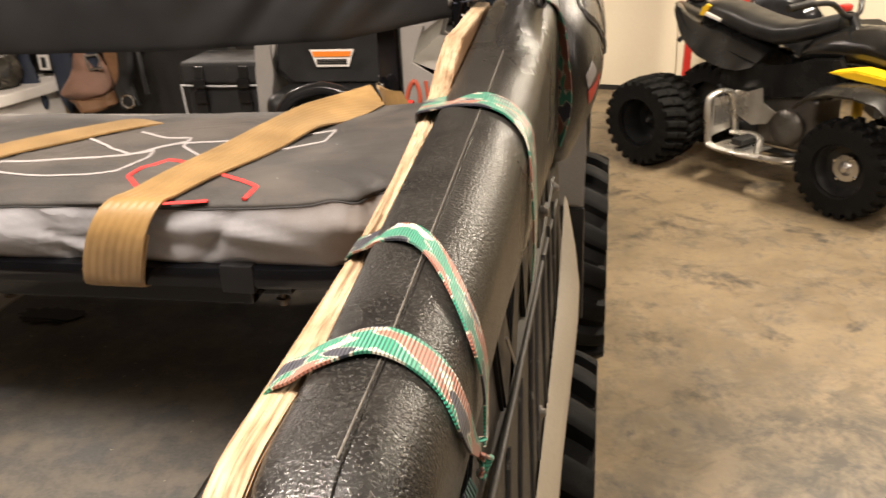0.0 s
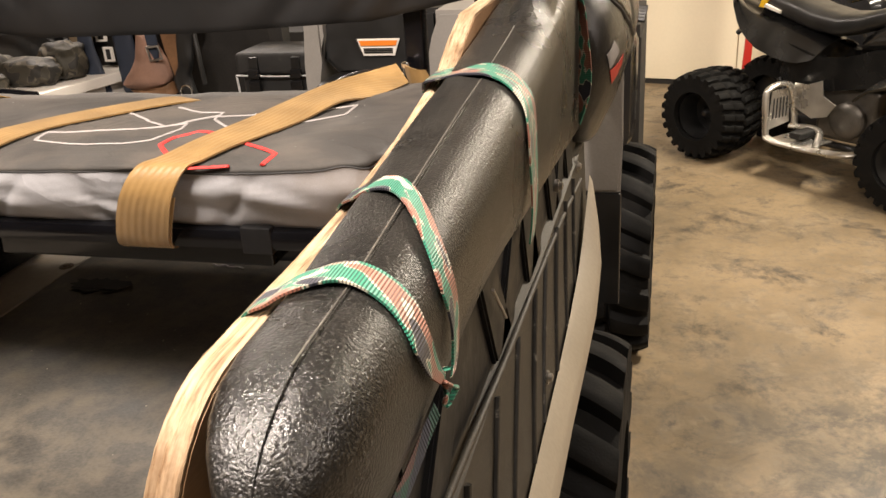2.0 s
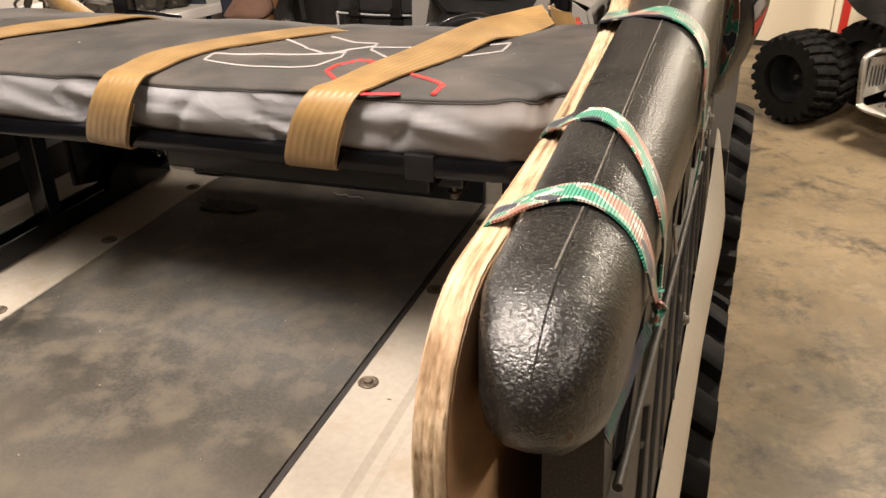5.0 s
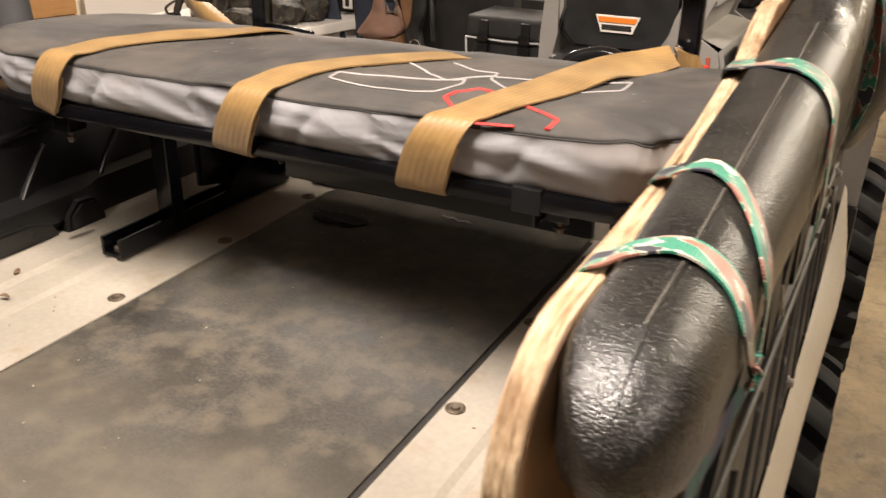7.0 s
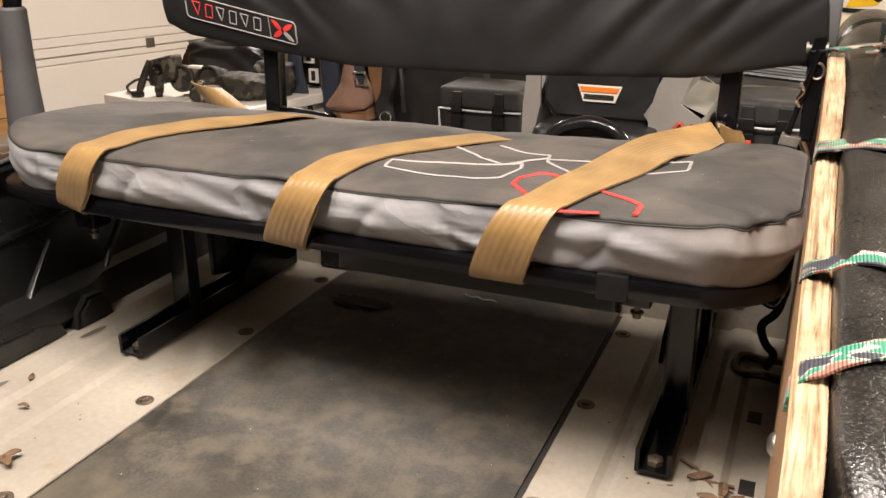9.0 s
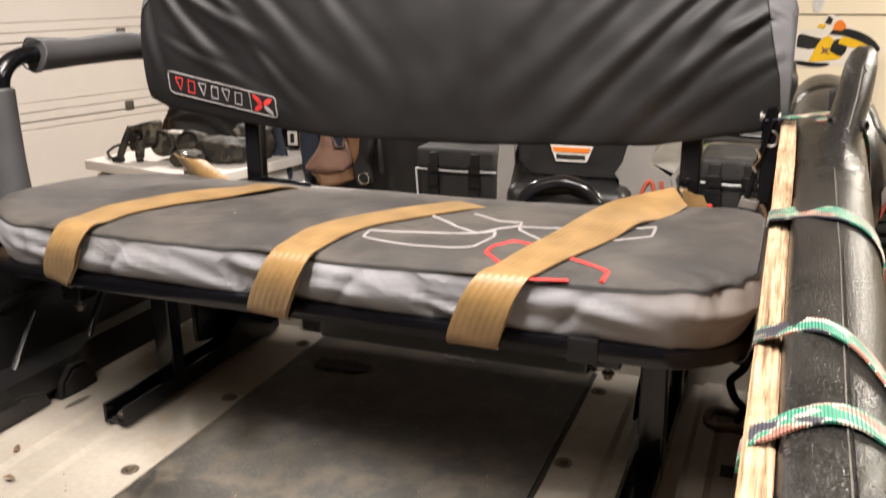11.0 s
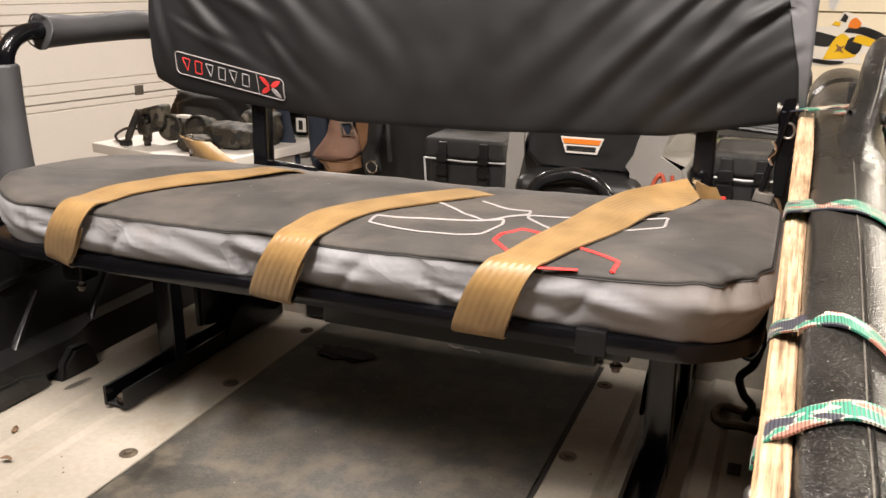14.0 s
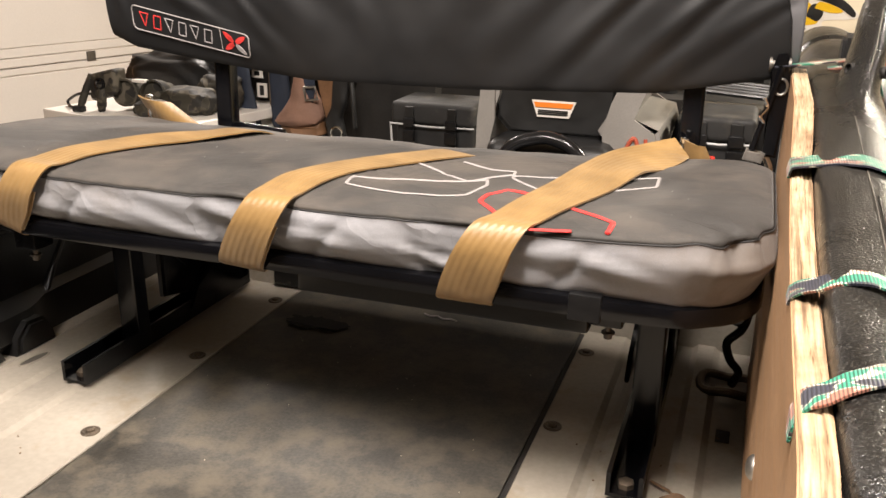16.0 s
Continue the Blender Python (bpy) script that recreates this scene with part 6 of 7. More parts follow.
# litter on the bed floor
for k, (x, y, s, r) in enumerate(((0.405, 0.735, 0.014, 0.4), (0.43, 0.722, 0.012, 1.7), (0.418, 0.700, 0.013, 2.8), (0.445, 0.71, 0.010, 0.9), (-0.488, 0.576, 0.018, 0.3), (-0.421, 0.619, 0.009, 2.2), (-0.302, 0.478, 0.013, 1.1), (-0.296, 0.470, 0.011, 2.6), (-0.375, 0.564, 0.008, 0.2))):
    rows = []
    for u in np.linspace(-1, 1, 9):
        w = 0.42 * (1 - u * u) ** 0.7 + 0.03
        rows.append([(s * u, s * w * v, 0.004 + 0.25 * s * v * v + 0.1 * s * math.sin(3 * u + k)) for v in (-1, -0.4, 0, 0.4, 1)])
    bm = sheet(B(), rows, 0.0006)
    bm.transform(Matrix.Translation((x, y, FLOOR + 0.002)) @ Matrix.Rotation(r, 4, "Z"))
    solo("dry_leaf", bm, M["leaf"], "curled brown dry leaf on the bed floor", "leaf", "dry leaves")
for k, pts in enumerate((((0.38, 0.765), (0.40, 0.75), (0.425, 0.715), (0.45, 0.69)), ((0.395, 0.74), (0.415, 0.73), (0.44, 0.735)))):
    solo("twig", tube(B(), [(x, y, FLOOR + 0.004 + 0.003 * (i % 2)) for i, (x, y) in enumerate(pts)], 0.0016, 6), M["leaf"], "thin dry twig on the bed floor", "twig", "dry twigs")
pts = [(-0.004, 1.088), (0.008, 1.082), (0.018, 1.086), (0.029, 1.079), (0.040, 1.083), (0.052, 1.078)]
solo("thread_scrap", tube(B(), curve_points([(x, y, FLOOR + 0.0075) for x, y in pts], 4), 0.0013, 6), M["white_thread"], "frayed white thread lying on the mat", "thread")
bm = B()
rim = [bm.verts.new((-0.145 + (0.048 + 0.024 * noise.noise((math.cos(a) * 2, math.sin(a) * 2, 3)) + 0.004 * noise.noise((math.cos(a) * 7, math.sin(a) * 7, 5))) * math.cos(a), 0.998 + (0.022 + 0.014 * noise.noise((math.cos(a) * 3, math.sin(a) * 3, 8)) + 0.006 * noise.noise((math.cos(a) * 9, math.sin(a) * 9, 2))) * math.sin(a), FLOOR + 0.0072)) for a in (2 * math.pi * k / 90 for k in range(90))]
bm.faces.new(rim)
solo("oil_stain", bm, M["dark"], "dark oily stain on the rubber mat", "stain", kind="stuff")

def lump(name, label, category, at, size, key, seed, group=""):
    bm = B()
    bmesh.ops.create_icosphere(bm, subdivisions=4, radius=1.0)
    for v in bm.verts:
        d = v.co.normalized()
        v.co = Vector((math.copysign(abs(c) ** 0.7, c) for c in d)) * (1 + 0.22 * noise.noise(d * 2.2 + Vector((seed, 0, 0))) + 0.06 * noise.noise(d * 7 + Vector((0, seed, 0))))
        v.co = Vector((v.co.x * size[0], v.co.y * size[1], max(v.co.z, -0.92) * size[2]))
    bm.transform(Matrix.Translation(Vector(at) + Vector((0, 0, size[2] * 0.92))))
    return solo(name, bm, M[key], label, category, group, smooth=60)


rng = random.Random(5)
bm = B()
for k in range(55):
    x, y, r = rng.uniform(-0.20, 0.20), rng.uniform(0.2, 1.08), rng.uniform(0.0003, 0.0009)
    bmesh.ops.create_icosphere(bm, subdivisions=1, radius=r, matrix=Matrix.Translation((x, y, FLOOR + 0.0068)) @ Matrix.Diagonal((1, rng.uniform(1, 2.2), 0.5, 1)))
solo("mat_crumb", bm, M["trim"], "pale crumbs and grit scattered on the mat", "grit", kind="stuff")
bm = B()
for k in range(70):
    sx = rng.choice((-1, 1))
    x, y, r = sx * rng.uniform(0.27, 0.45), rng.uniform(0.2, 0.95), rng.uniform(0.0006, 0.0016)
    bmesh.ops.create_icosphere(bm, subdivisions=1, radius=r, matrix=Matrix.Translation((x, y, FLOOR + 0.001)) @ Matrix.Rotation(rng.uniform(0, 3), 4, "Z") @ Matrix.Diagonal((1, rng.uniform(1, 3), 0.5, 1)))
solo("bed_grit", bm, M["leaf"], "brown grit and bark bits on the bed floor", "grit", kind="stuff")
bm = B()
for k in range(26):
    x, y = rng.uniform(-0.42, 0.42), rng.uniform(0.68, 0.93)
    bmesh.ops.create_icosphere(bm, subdivisions=1, radius=rng.uniform(0.0004, 0.0009), matrix=Matrix.Translation((x, y, seat_height(x, y) + 0.003)) @ Matrix.Diagonal((1, rng.uniform(1, 3), 0.6, 1)))
solo("lint", bm, M["white_thread"], "white lint specks on the cushion", "lint", kind="stuff")

# ---- parked quad ----
QUAD = Matrix.Translation((1.435, 4.29, 0)) @ Matrix.Rotation(radians(-43.8), 4, "Z")


def q(bm):
    bm.transform(QUAD)
    return bm


def qf(bm):
    """Foot rests: raised to the height of the pegs and lower by a fifth."""
    bm.transform(Matrix.Translation((0, 0, 0.115)) @ Matrix.Diagonal((1, 1, 0.80, 1)))
    return q(bm)


def quad():
    ob = thing("quad_bike", (1.435, 4.29, 0), "small black and yellow quad bike parked on the concrete", "quad bike")
    ax = QUAD.to_3x3() @ Vector((0, -1, 0))
    for x, y, r, w, s in ((-0.535, -0.265, 0.222, 0.26, 1), (-0.535, 0.265, 0.222, 0.26, -1), (0.535, -0.30, 0.212, 0.15, 1), (0.535, 0.30, 0.212, 0.15, -1)):
        wheel(ob, QUAD @ Vector((x, y, r)), r, w, s, ax * s, "black", 24, 0.55, "silver" if x > 0 else "black", True)
    # rear fenders and tail: raised lip behind, wings sweeping down to the foot wells
    rows = []
    for x, zi, zo, yo in ((-0.628, 0.768, 0.764, 0.075), (-0.617, 0.765, 0.757, 0.125), (-0.592, 0.758, 0.747, 0.168), (-0.555, 0.747, 0.728, 0.208), (-0.51, 0.736, 0.705, 0.238), (-0.475, 0.728, 0.672, 0.255), (-0.43, 0.722, 0.632, 0.27), (-0.38, 0.715, 0.595, 0.278), (-0.33, 0.705, 0.560, 0.277), (-0.28, 0.695, 0.540, 0.266), (-0.24, 0.68, 0.522, 0.25), (-0.19, 0.665, 0.510, 0.235), (-0.13, 0.65, 0.508, 0.22), (-0.07, 0.62, 0.525, 0.20), (-0.04, 0.60, 0.56, 0.18)):
        row = []
        for v in np.linspace(-1, 1, 31):
            t = abs(v)
            lip = 0.020 * step(0.40, 0.72, t) * (1 - step(0.75, 1.0, t)) * step(-0.30, -0.46, x) * step(-0.63, -0.57, x) - 0.010 * step(0.15, 0.4, t) * (1 - step(0.4, 0.62, t)) * step(-0.25, -0.45, x)
            row.append((x + 0.04 * t * t * step(-0.40, -0.60, x), math.copysign(0.8 * yo * t, v), zi - (zi - zo) * t ** 2.2 + lip))
        rows.append(row)
    part("rear_fender", q(sheet(B(), rows, 0.005)), M["quad_plastic"], ob, "black plastic rear fender with upswept tail", smooth=60)
    part("tail_lamp", q(box(B(), (-0.575, -0.05, 0.655), (-0.54, 0.05, 0.690), 0.008)), M["red"], ob, "small red tail lamp")
    part("tail_bracket", q(tube(B(), curve_points([(-0.60, -0.03, 0.575), (-0.57, -0.02, 0.60), (-0.50, 0, 0.62), (-0.40, 0, 0.58)], 4), [0.012] * 12 + [0.018], 8)), M["black"], ob)
    # seat
    loops = []
    for x, zt, zb, w in ((-0.445, 0.752, 0.725, 0.045), (-0.43, 0.772, 0.715, 0.075), (-0.40, 0.790, 0.710, 0.092), (-0.33, 0.796, 0.695, 0.105), (-0.245, 0.782, 0.670, 0.112), (-0.12, 0.748, 0.635, 0.115), (0.0, 0.728, 0.622, 0.11), (0.10, 0.738, 0.645, 0.10), (0.20, 0.768, 0.68, 0.085), (0.28, 0.79, 0.71, 0.06)):
        zc, h = (zt + zb) / 2, (zt - zb) / 2
        loops.append([(x, w * math.copysign(abs(math.cos(a)) ** 0.6, math.cos(a)), zc + h * math.copysign(abs(math.sin(a)) ** 0.7, math.sin(a))) for a in (2 * math.pi * k / 28 for k in range(28))])
    part("seat", q(rings(B(), loops)), M["black"], ob, "black vinyl saddle", smooth=60)
    part("seat_flash", q(prism(B(), [(-0.425, 0.728), (-0.395, 0.725), (-0.362, 0.775), (-0.385, 0.782), (-0.410, 0.765)], -0.104, -0.08, "y", 0.004)), M["yellow"], ob, "yellow seat flash")
    part("seat_text_bar", q(prism(B(), [(-0.385, 0.733), (-0.375, 0.747), (-0.285, 0.722), (-0.292, 0.708)], -0.1165, -0.10, "y", 0.002)), M["white"], ob, "white lettering bar")
    # side panels
    for s in (-1, 1):
        out = [(-0.22, 0.60), (-0.12, 0.555), (-0.02, 0.53), (0.08, 0.545), (0.22, 0.60), (0.36, 0.62), (0.42, 0.52), (0.32, 0.44), (0.18, 0.43), (0.05, 0.40), (-0.08, 0.38), (-0.20, 0.385), (-0.25, 0.44)]
        part("side_panel", q(prism(B(), out, s * 0.115, s * 0.145, "y", 0.008)), M["quad_plastic"], ob, "black plastic side panel")
    # tank and nose
    loops = []
    for x, z, w, h in ((0.12, 0.60, 0.08, 0.04), (0.20, 0.63, 0.115, 0.07), (0.32, 0.655, 0.13, 0.085), (0.44, 0.655, 0.125, 0.09), (0.56, 0.63, 0.13, 0.085), (0.68, 0.58, 0.14, 0.06), (0.75, 0.54, 0.10, 0.03)):
        loops.append([(x, w * math.cos(a), z + h * math.sin(a)) for a in (2 * math.pi * k / 24 for k in range(24))])
    part("nose", q(rings(B(), loops)), M["quad_plastic"], ob, "black plastic tank cover and nose", smooth=60)
    for s in (-1, 1):
        rows = []
        for x, z in ((0.30, 0.47), (0.36, 0.52), (0.45, 0.55), (0.56, 0.555), (0.66, 0.535), (0.74, 0.48)):
            rows.append([(x, s * y, z + 0.03 * (1 - ((y - 0.25) / 0.13) ** 2) - 0.03) for y in np.linspace(0.10, 0.38, 8)])
        part("front_fender", q(sheet(B(), rows, 0.01)), M["quad_plastic"], ob, "black plastic front fender", smooth=60)
        part("fender_flash", q(prism(B(), [(0.36, 0.575), (0.48, 0.60), (0.62, 0.585), (0.70, 0.545), (0.58, 0.555), (0.44, 0.565)], s * 0.12, s * 0.24, "y", 0.006)), M["yellow"], ob, "bright yellow fender panel")
        part("shock", q(tube(B(), [(0.50, s * 0.20, 0.22), (0.44, s * 0.12, 0.52)], 0.022, 12)), M["yellow"], ob, "yellow front shock absorber")
        part("axle_arm", q(tube(B(), [(0.535, s * 0.26, 0.21), (0.42, s * 0.08, 0.20)], 0.014, 8)), M["black"], ob)
        # foot rest with heel guard
        y = s * 0.335
        g = 0.085
        guard = part("heel_guard", qf(tube(B(), curve_points([(g - 0.225, y, 0.09), (g - 0.235, y, 0.20), (g - 0.24, y, 0.33), (g - 0.235, y - s * 0.02, 0.37), (g - 0.225, y - s * 0.08, 0.385), (g - 0.215, y - s * 0.135, 0.365), (g - 0.21, y - s * 0.155, 0.28), (g - 0.20, y - s * 0.165, 0.17), (g - 0.20, y - s * 0.165, 0.12)], 5), 0.016, 10)), M["silver"], ob, "aluminium heel guard")
        part("guard_plate", qf(prism(B(), [(y - s * 0.01, 0.13), (y - s * 0.155, 0.15), (y - s * 0.14, 0.355), (y - s * 0.02, 0.355)], g - 0.226, g - 0.220, "x", 0.001)), M["silver"], guard)
        for k in range(5):
            yy = y - s * (0.032 + 0.023 * k)
            part("slot", qf(box(B(), (g - 0.219, yy - 0.0035, 0.19), (g - 0.217, yy + 0.0035, 0.31))), M["dark"], guard)
        part("side_bar", qf(tube(B(), curve_points([(g - 0.225, y, 0.09), (g - 0.17, y + s * 0.005, 0.078), (g, y + s * 0.01, 0.078), (g + 0.16, y, 0.088), (g + 0.22, y - s * 0.04, 0.10), (g + 0.26, y - s * 0.12, 0.12)], 5), 0.019, 10)), M["silver"], ob, "aluminium nerf bar")
        part("side_bar", qf(tube(B(), curve_points([(g - 0.21, y - s * 0.15, 0.125), (g - 0.10, y - s * 0.155, 0.14), (g - 0.03, y - s * 0.12, 0.135), (g + 0.02, y - s * 0.04, 0.11), (g + 0.04, y, 0.09)], 5), 0.016, 10)), M["silver"], ob)
        part("foot_plate", qf(box(B(), (g - 0.20, min(y, y - s * 0.15), 0.085), (g + 0.02, max(y, y - s * 0.15), 0.091), 0.001)), M["silver"], ob)
        part("foot_peg", q(box(B(), (-0.03, min(y - s * 0.02, y - s * 0.16), 0.20), (0.03, max(y - s * 0.02, y - s * 0.16), 0.23), 0.006)), M["black"], ob, "black toothed foot peg")
        part("handle_grip", q(tube(B(), [(0.24, s * 0.22, 0.845), (0.21, s * 0.34, 0.835)], 0.017, 12)), M["black"], ob)
    part("engine", q(box(B(), (-0.06, -0.10, 0.16), (0.26, 0.10, 0.42), 0.03, segments=3)), M["cast"], ob, "grey cast alloy engine")
    part("engine_cover", q(lathe(B(), (0.12, -0.10, 0.27), (0, -1, 0), [(0, 0.085), (0.02, 0.085), (0.035, 0.07), (0.04, 0.03)], 24)), M["cast"], ob, "round alloy clutch cover")
    part("cylinder", q(box(B(), (0.10, -0.08, 0.38), (0.24, 0.08, 0.52), 0.02)), M["black"], ob)
    part("heat_shield", q(prism(B(), [(-0.14, 0.32), (-0.02, 0.27), (0.06, 0.29), (0.10, 0.35), (0.03, 0.38), (0.02, 0.45), (-0.05, 0.42), (-0.12, 0.42)], -0.185, -0.177, "y", 0.002)), M["silver"], ob, "drilled aluminium heat shield")
    part("swing_arm", q(box(B(), (-0.52, -0.05, 0.18), (-0.02, 0.05, 0.24), 0.02)), M["black"], ob)
    part("axle", q(tube(B(), [(-0.535, -0.25, 0.218), (-0.535, 0.25, 0.218)], 0.025, 12)), M["black"], ob)
    part("front_axle", q(box(B(), (0.40, -0.12, 0.16), (0.60, 0.12, 0.30), 0.03)), M["black"], ob)
    part("frame_tube", q(tube(B(), [(0.55, 0.08, 0.22), (0.30, 0.08, 0.13), (-0.15, 0.08, 0.14), (-0.30, 0.06, 0.40)], 0.017, 10)), M["black"], ob)
    part("frame_tube", q(tube(B(), [(0.55, -0.08, 0.22), (0.30, -0.08, 0.13), (-0.15, -0.08, 0.14), (-0.30, -0.06, 0.40)], 0.017, 10)), M["black"], ob)
    part("rear_shock", q(tube(B(), [(-0.33, 0, 0.25), (-0.18, 0, 0.50)], 0.03, 12)), M["yellow"], ob)
    part("handlebar", q(tube(B(), curve_points([(0.24, -0.24, 0.842), (0.27, -0.12, 0.835), (0.30, -0.05, 0.78), (0.30, 0.05, 0.78), (0.27, 0.12, 0.835), (0.24, 0.24, 0.842)], 5), 0.012, 10)), M["black"], ob)
    part("stem", q(tube(B(), [(0.30, 0, 0.78), (0.38, 0, 0.62)], 0.022, 10)), M["black"], ob)
    part("kill_switch", q(box(B(), (0.245, -0.03, 0.79), (0.285, 0.03, 0.82), 0.008)), M["red"], ob, "red switch cap")
    return ob


quad()


def red_stand():
    ob = thing("red_jack_stand", (1.10, 5.5, 0), "tall red steel jack standing behind the quad", "jack")
    part("post", bar(B(), [(1.088, 5.5, 0.02), (1.145, 5.5, 1.25)], 0.042, 0.045, 0.004), M["red"], ob)
    part("base_plate", box(B(), (0.99, 5.38, 0.0), (1.19, 5.62, 0.02), 0.004), M["red"], ob)
    return ob


red_stand()
for k, (x, z0, w, h, key, word) in enumerate(((1.41, 0.60, 0.085, 0.24, "red", "red"), (1.50, 0.58, 0.07, 0.26, "red", "red"), (1.58, 0.57, 0.075, 0.25, "blue", "blue"), (1.67, 0.58, 0.085, 0.24, "white", "white"))):
    at = Vector((x, 5.45, 0.52))
    o = thing("oil_jug", at, f"{word} plastic jug on a low shelf", "jug", "jugs on the shelf")
    part("jug_body", box(B(), (x - w / 2, 5.38, 0.52), (x + w / 2, 5.52, 0.52 + h), 0.02, segments=3), M[key], o)
    part("jug_cap", lathe(B(), (x, 5.45, 0.52 + h), (0, 0, 1), [(0, 0.02), (0.03, 0.02), (0.032, 0.015)], 14), M["black"], o)
o = thing("low_shelf", (1.6, 5.45, 0), "dark wooden low shelf against the wall", "shelf")
part("board", box(B(), (1.32, 5.28, 0.49), (2.2, 5.62, 0.52), 0.003), M["dark"], o)
for x in (1.34, 2.17):
    part("leg", box(B(), (x - 0.02, 5.30, 0.0), (x + 0.02, 5.60, 0.49), 0.003), M["dark"], o)

lump("machine_cover", "black vinyl cover over a low machine behind the quad", "machine cover", (1.52, 5.02, 0.0), (0.26, 0.14, 0.395), "gloss", 15.0)
# stickers on the cream door: plain shapes
DOOR_B = FRONT - 0.052


def sticker(name, label, shapes, base):
    """shapes: colour key, outline of (a, z) on the door."""
    c = ROOM @ Vector((base[0][0], DOOR_B, base[0][1]))
    o = thing(name, c, label, "sticker", "stickers on the door")
    def rounded(out):
        return [(p.x, p.y) for p in curve_points([(u, v, 0) for u, v in out + out[:1]], 4)][:-1]
    part("backing", in_room(prism(B(), rounded(base), DOOR_B - 0.002, DOOR_B, "y")), M["white"], o)
    for k, (key, out) in enumerate(shapes):
        out = rounded(out) if len(out) > 4 else out
        part("shape", in_room(prism(B(), out, DOOR_B - 0.004 - 0.0006 * k, DOOR_B - 0.002, "y")), M[key], o)


sticker("vehicle_sticker", "cut-out yellow and black vehicle sticker on the door", [
    ("black", [(-0.85, 1.005), (-0.76, 0.995), (-0.70, 1.02), (-0.69, 1.055), (-0.76, 1.075), (-0.84, 1.085)]),
    ("yellow", [(-0.765, 0.915), (-0.66, 0.925), (-0.575, 0.945), (-0.585, 1.0), (-0.625, 1.055), (-0.67, 1.08), (-0.72, 1.03)]),
    ("black", [(-0.645, 0.985), (-0.575, 0.955), (-0.545, 1.01), (-0.575, 1.06), (-0.625, 1.05)]),
    ("yellow", [(-0.60, 1.035), (-0.50, 1.01), (-0.43, 1.02), (-0.49, 1.055), (-0.575, 1.075)]),
    ("black", [(-0.66, 1.09), (-0.56, 1.08), (-0.45, 1.04), (-0.37, 0.99), (-0.36, 1.02), (-0.43, 1.085), (-0.54, 1.125), (-0.63, 1.12)]),
    ("orange", [(-0.64, 1.12), (-0.585, 1.115), (-0.565, 1.145), (-0.60, 1.18), (-0.63, 1.16)]),
    ("black", [(-0.69, 1.16), (-0.655, 1.15), (-0.645, 1.185), (-0.67, 1.205)]),
    ("yellow", [(-0.735, 1.135), (-0.69, 1.125), (-0.685, 1.15), (-0.72, 1.155)]),
    ("black", [(-0.86, 0.90), (-0.74, 0.885), (-0.66, 0.893), (-0.64, 0.91), (-0.74, 0.912), (-0.85, 0.92)]),
    ("leather", [(-0.70, 0.965), (-0.672, 0.975), (-0.645, 0.962), (-0.66, 0.985), (-0.64, 1.008), (-0.67, 1.0), (-0.695, 1.015), (-0.685, 0.99)]),
], [(-0.87, 0.885), (-0.74, 0.875), (-0.60, 0.90), (-0.53, 0.90), (-0.54, 0.96), (-0.36, 0.98), (-0.36, 1.03), (-0.54, 1.14), (-0.61, 1.195), (-0.68, 1.21), (-0.72, 1.13), (-0.86, 1.095)])
sticker("leaf_sticker", "red four-lobed sticker with a black bar below", [
    ("red", [(-0.585, 1.40), (-0.555, 1.43), (-0.53, 1.41), (-0.535, 1.445), (-0.50, 1.46), (-0.535, 1.475), (-0.54, 1.51), (-0.56, 1.485), (-0.59, 1.50), (-0.58, 1.455)]),
    ("black", [(-0.60, 1.36), (-0.50, 1.36), (-0.50, 1.378), (-0.60, 1.378)]),
], [(-0.61, 1.35), (-0.48, 1.35), (-0.47, 1.52), (-0.61, 1.52)])
sticker("pennant", "pale triangular pennant hanging on the door", [("reflective", [(-0.76, 1.24), (-0.73, 1.24), (-0.66, 1.50), (-0.66, 1.56), (-0.82, 1.56)]), ("red", [(-0.80, 1.50), (-0.70, 1.50), (-0.69, 1.54), (-0.80, 1.54)])], [(-0.77, 1.235), (-0.72, 1.235), (-0.645, 1.50), (-0.65, 1.58), (-0.83, 1.58)])

# ---- left of the vehicle: white cabinet with hunting gear, hanging tool belt ----
o = thing("white_cabinet", ROOM @ Vector((-1.95, 2.1, 0)), "white laminate cabinet with a thick top", "cabinet")
part("top", in_room(box(B(), (-2.280, 1.790, 0.815), (-1.66, 2.46, 0.850), 0.005)), M["white"], o)
part("body", in_room(box(B(), (-2.25, 1.83, 0.06), (-1.69, 2.44, 0.815), 0.004)), M["white"], o)
for a0, a1 in ((-2.245, -1.975), (-1.965, -1.695)):
    d = part("door", in_room(box(B(), (a0, 1.812, 0.10), (a1, 1.828, 0.800), 0.003)), M["white"], o)
    part("handle", in_room(tube(B(), [((a0 + a1) / 2 - 0.05, 1.800, 0.72), ((a0 + a1) / 2 + 0.05, 1.800, 0.72)], 0.006, 8)), M["zinc"], d)
part("plinth", in_room(box(B(), (-2.23, 1.86, 0.0), (-1.71, 2.42, 0.06))), M["dark"], o)


TOP = 0.850


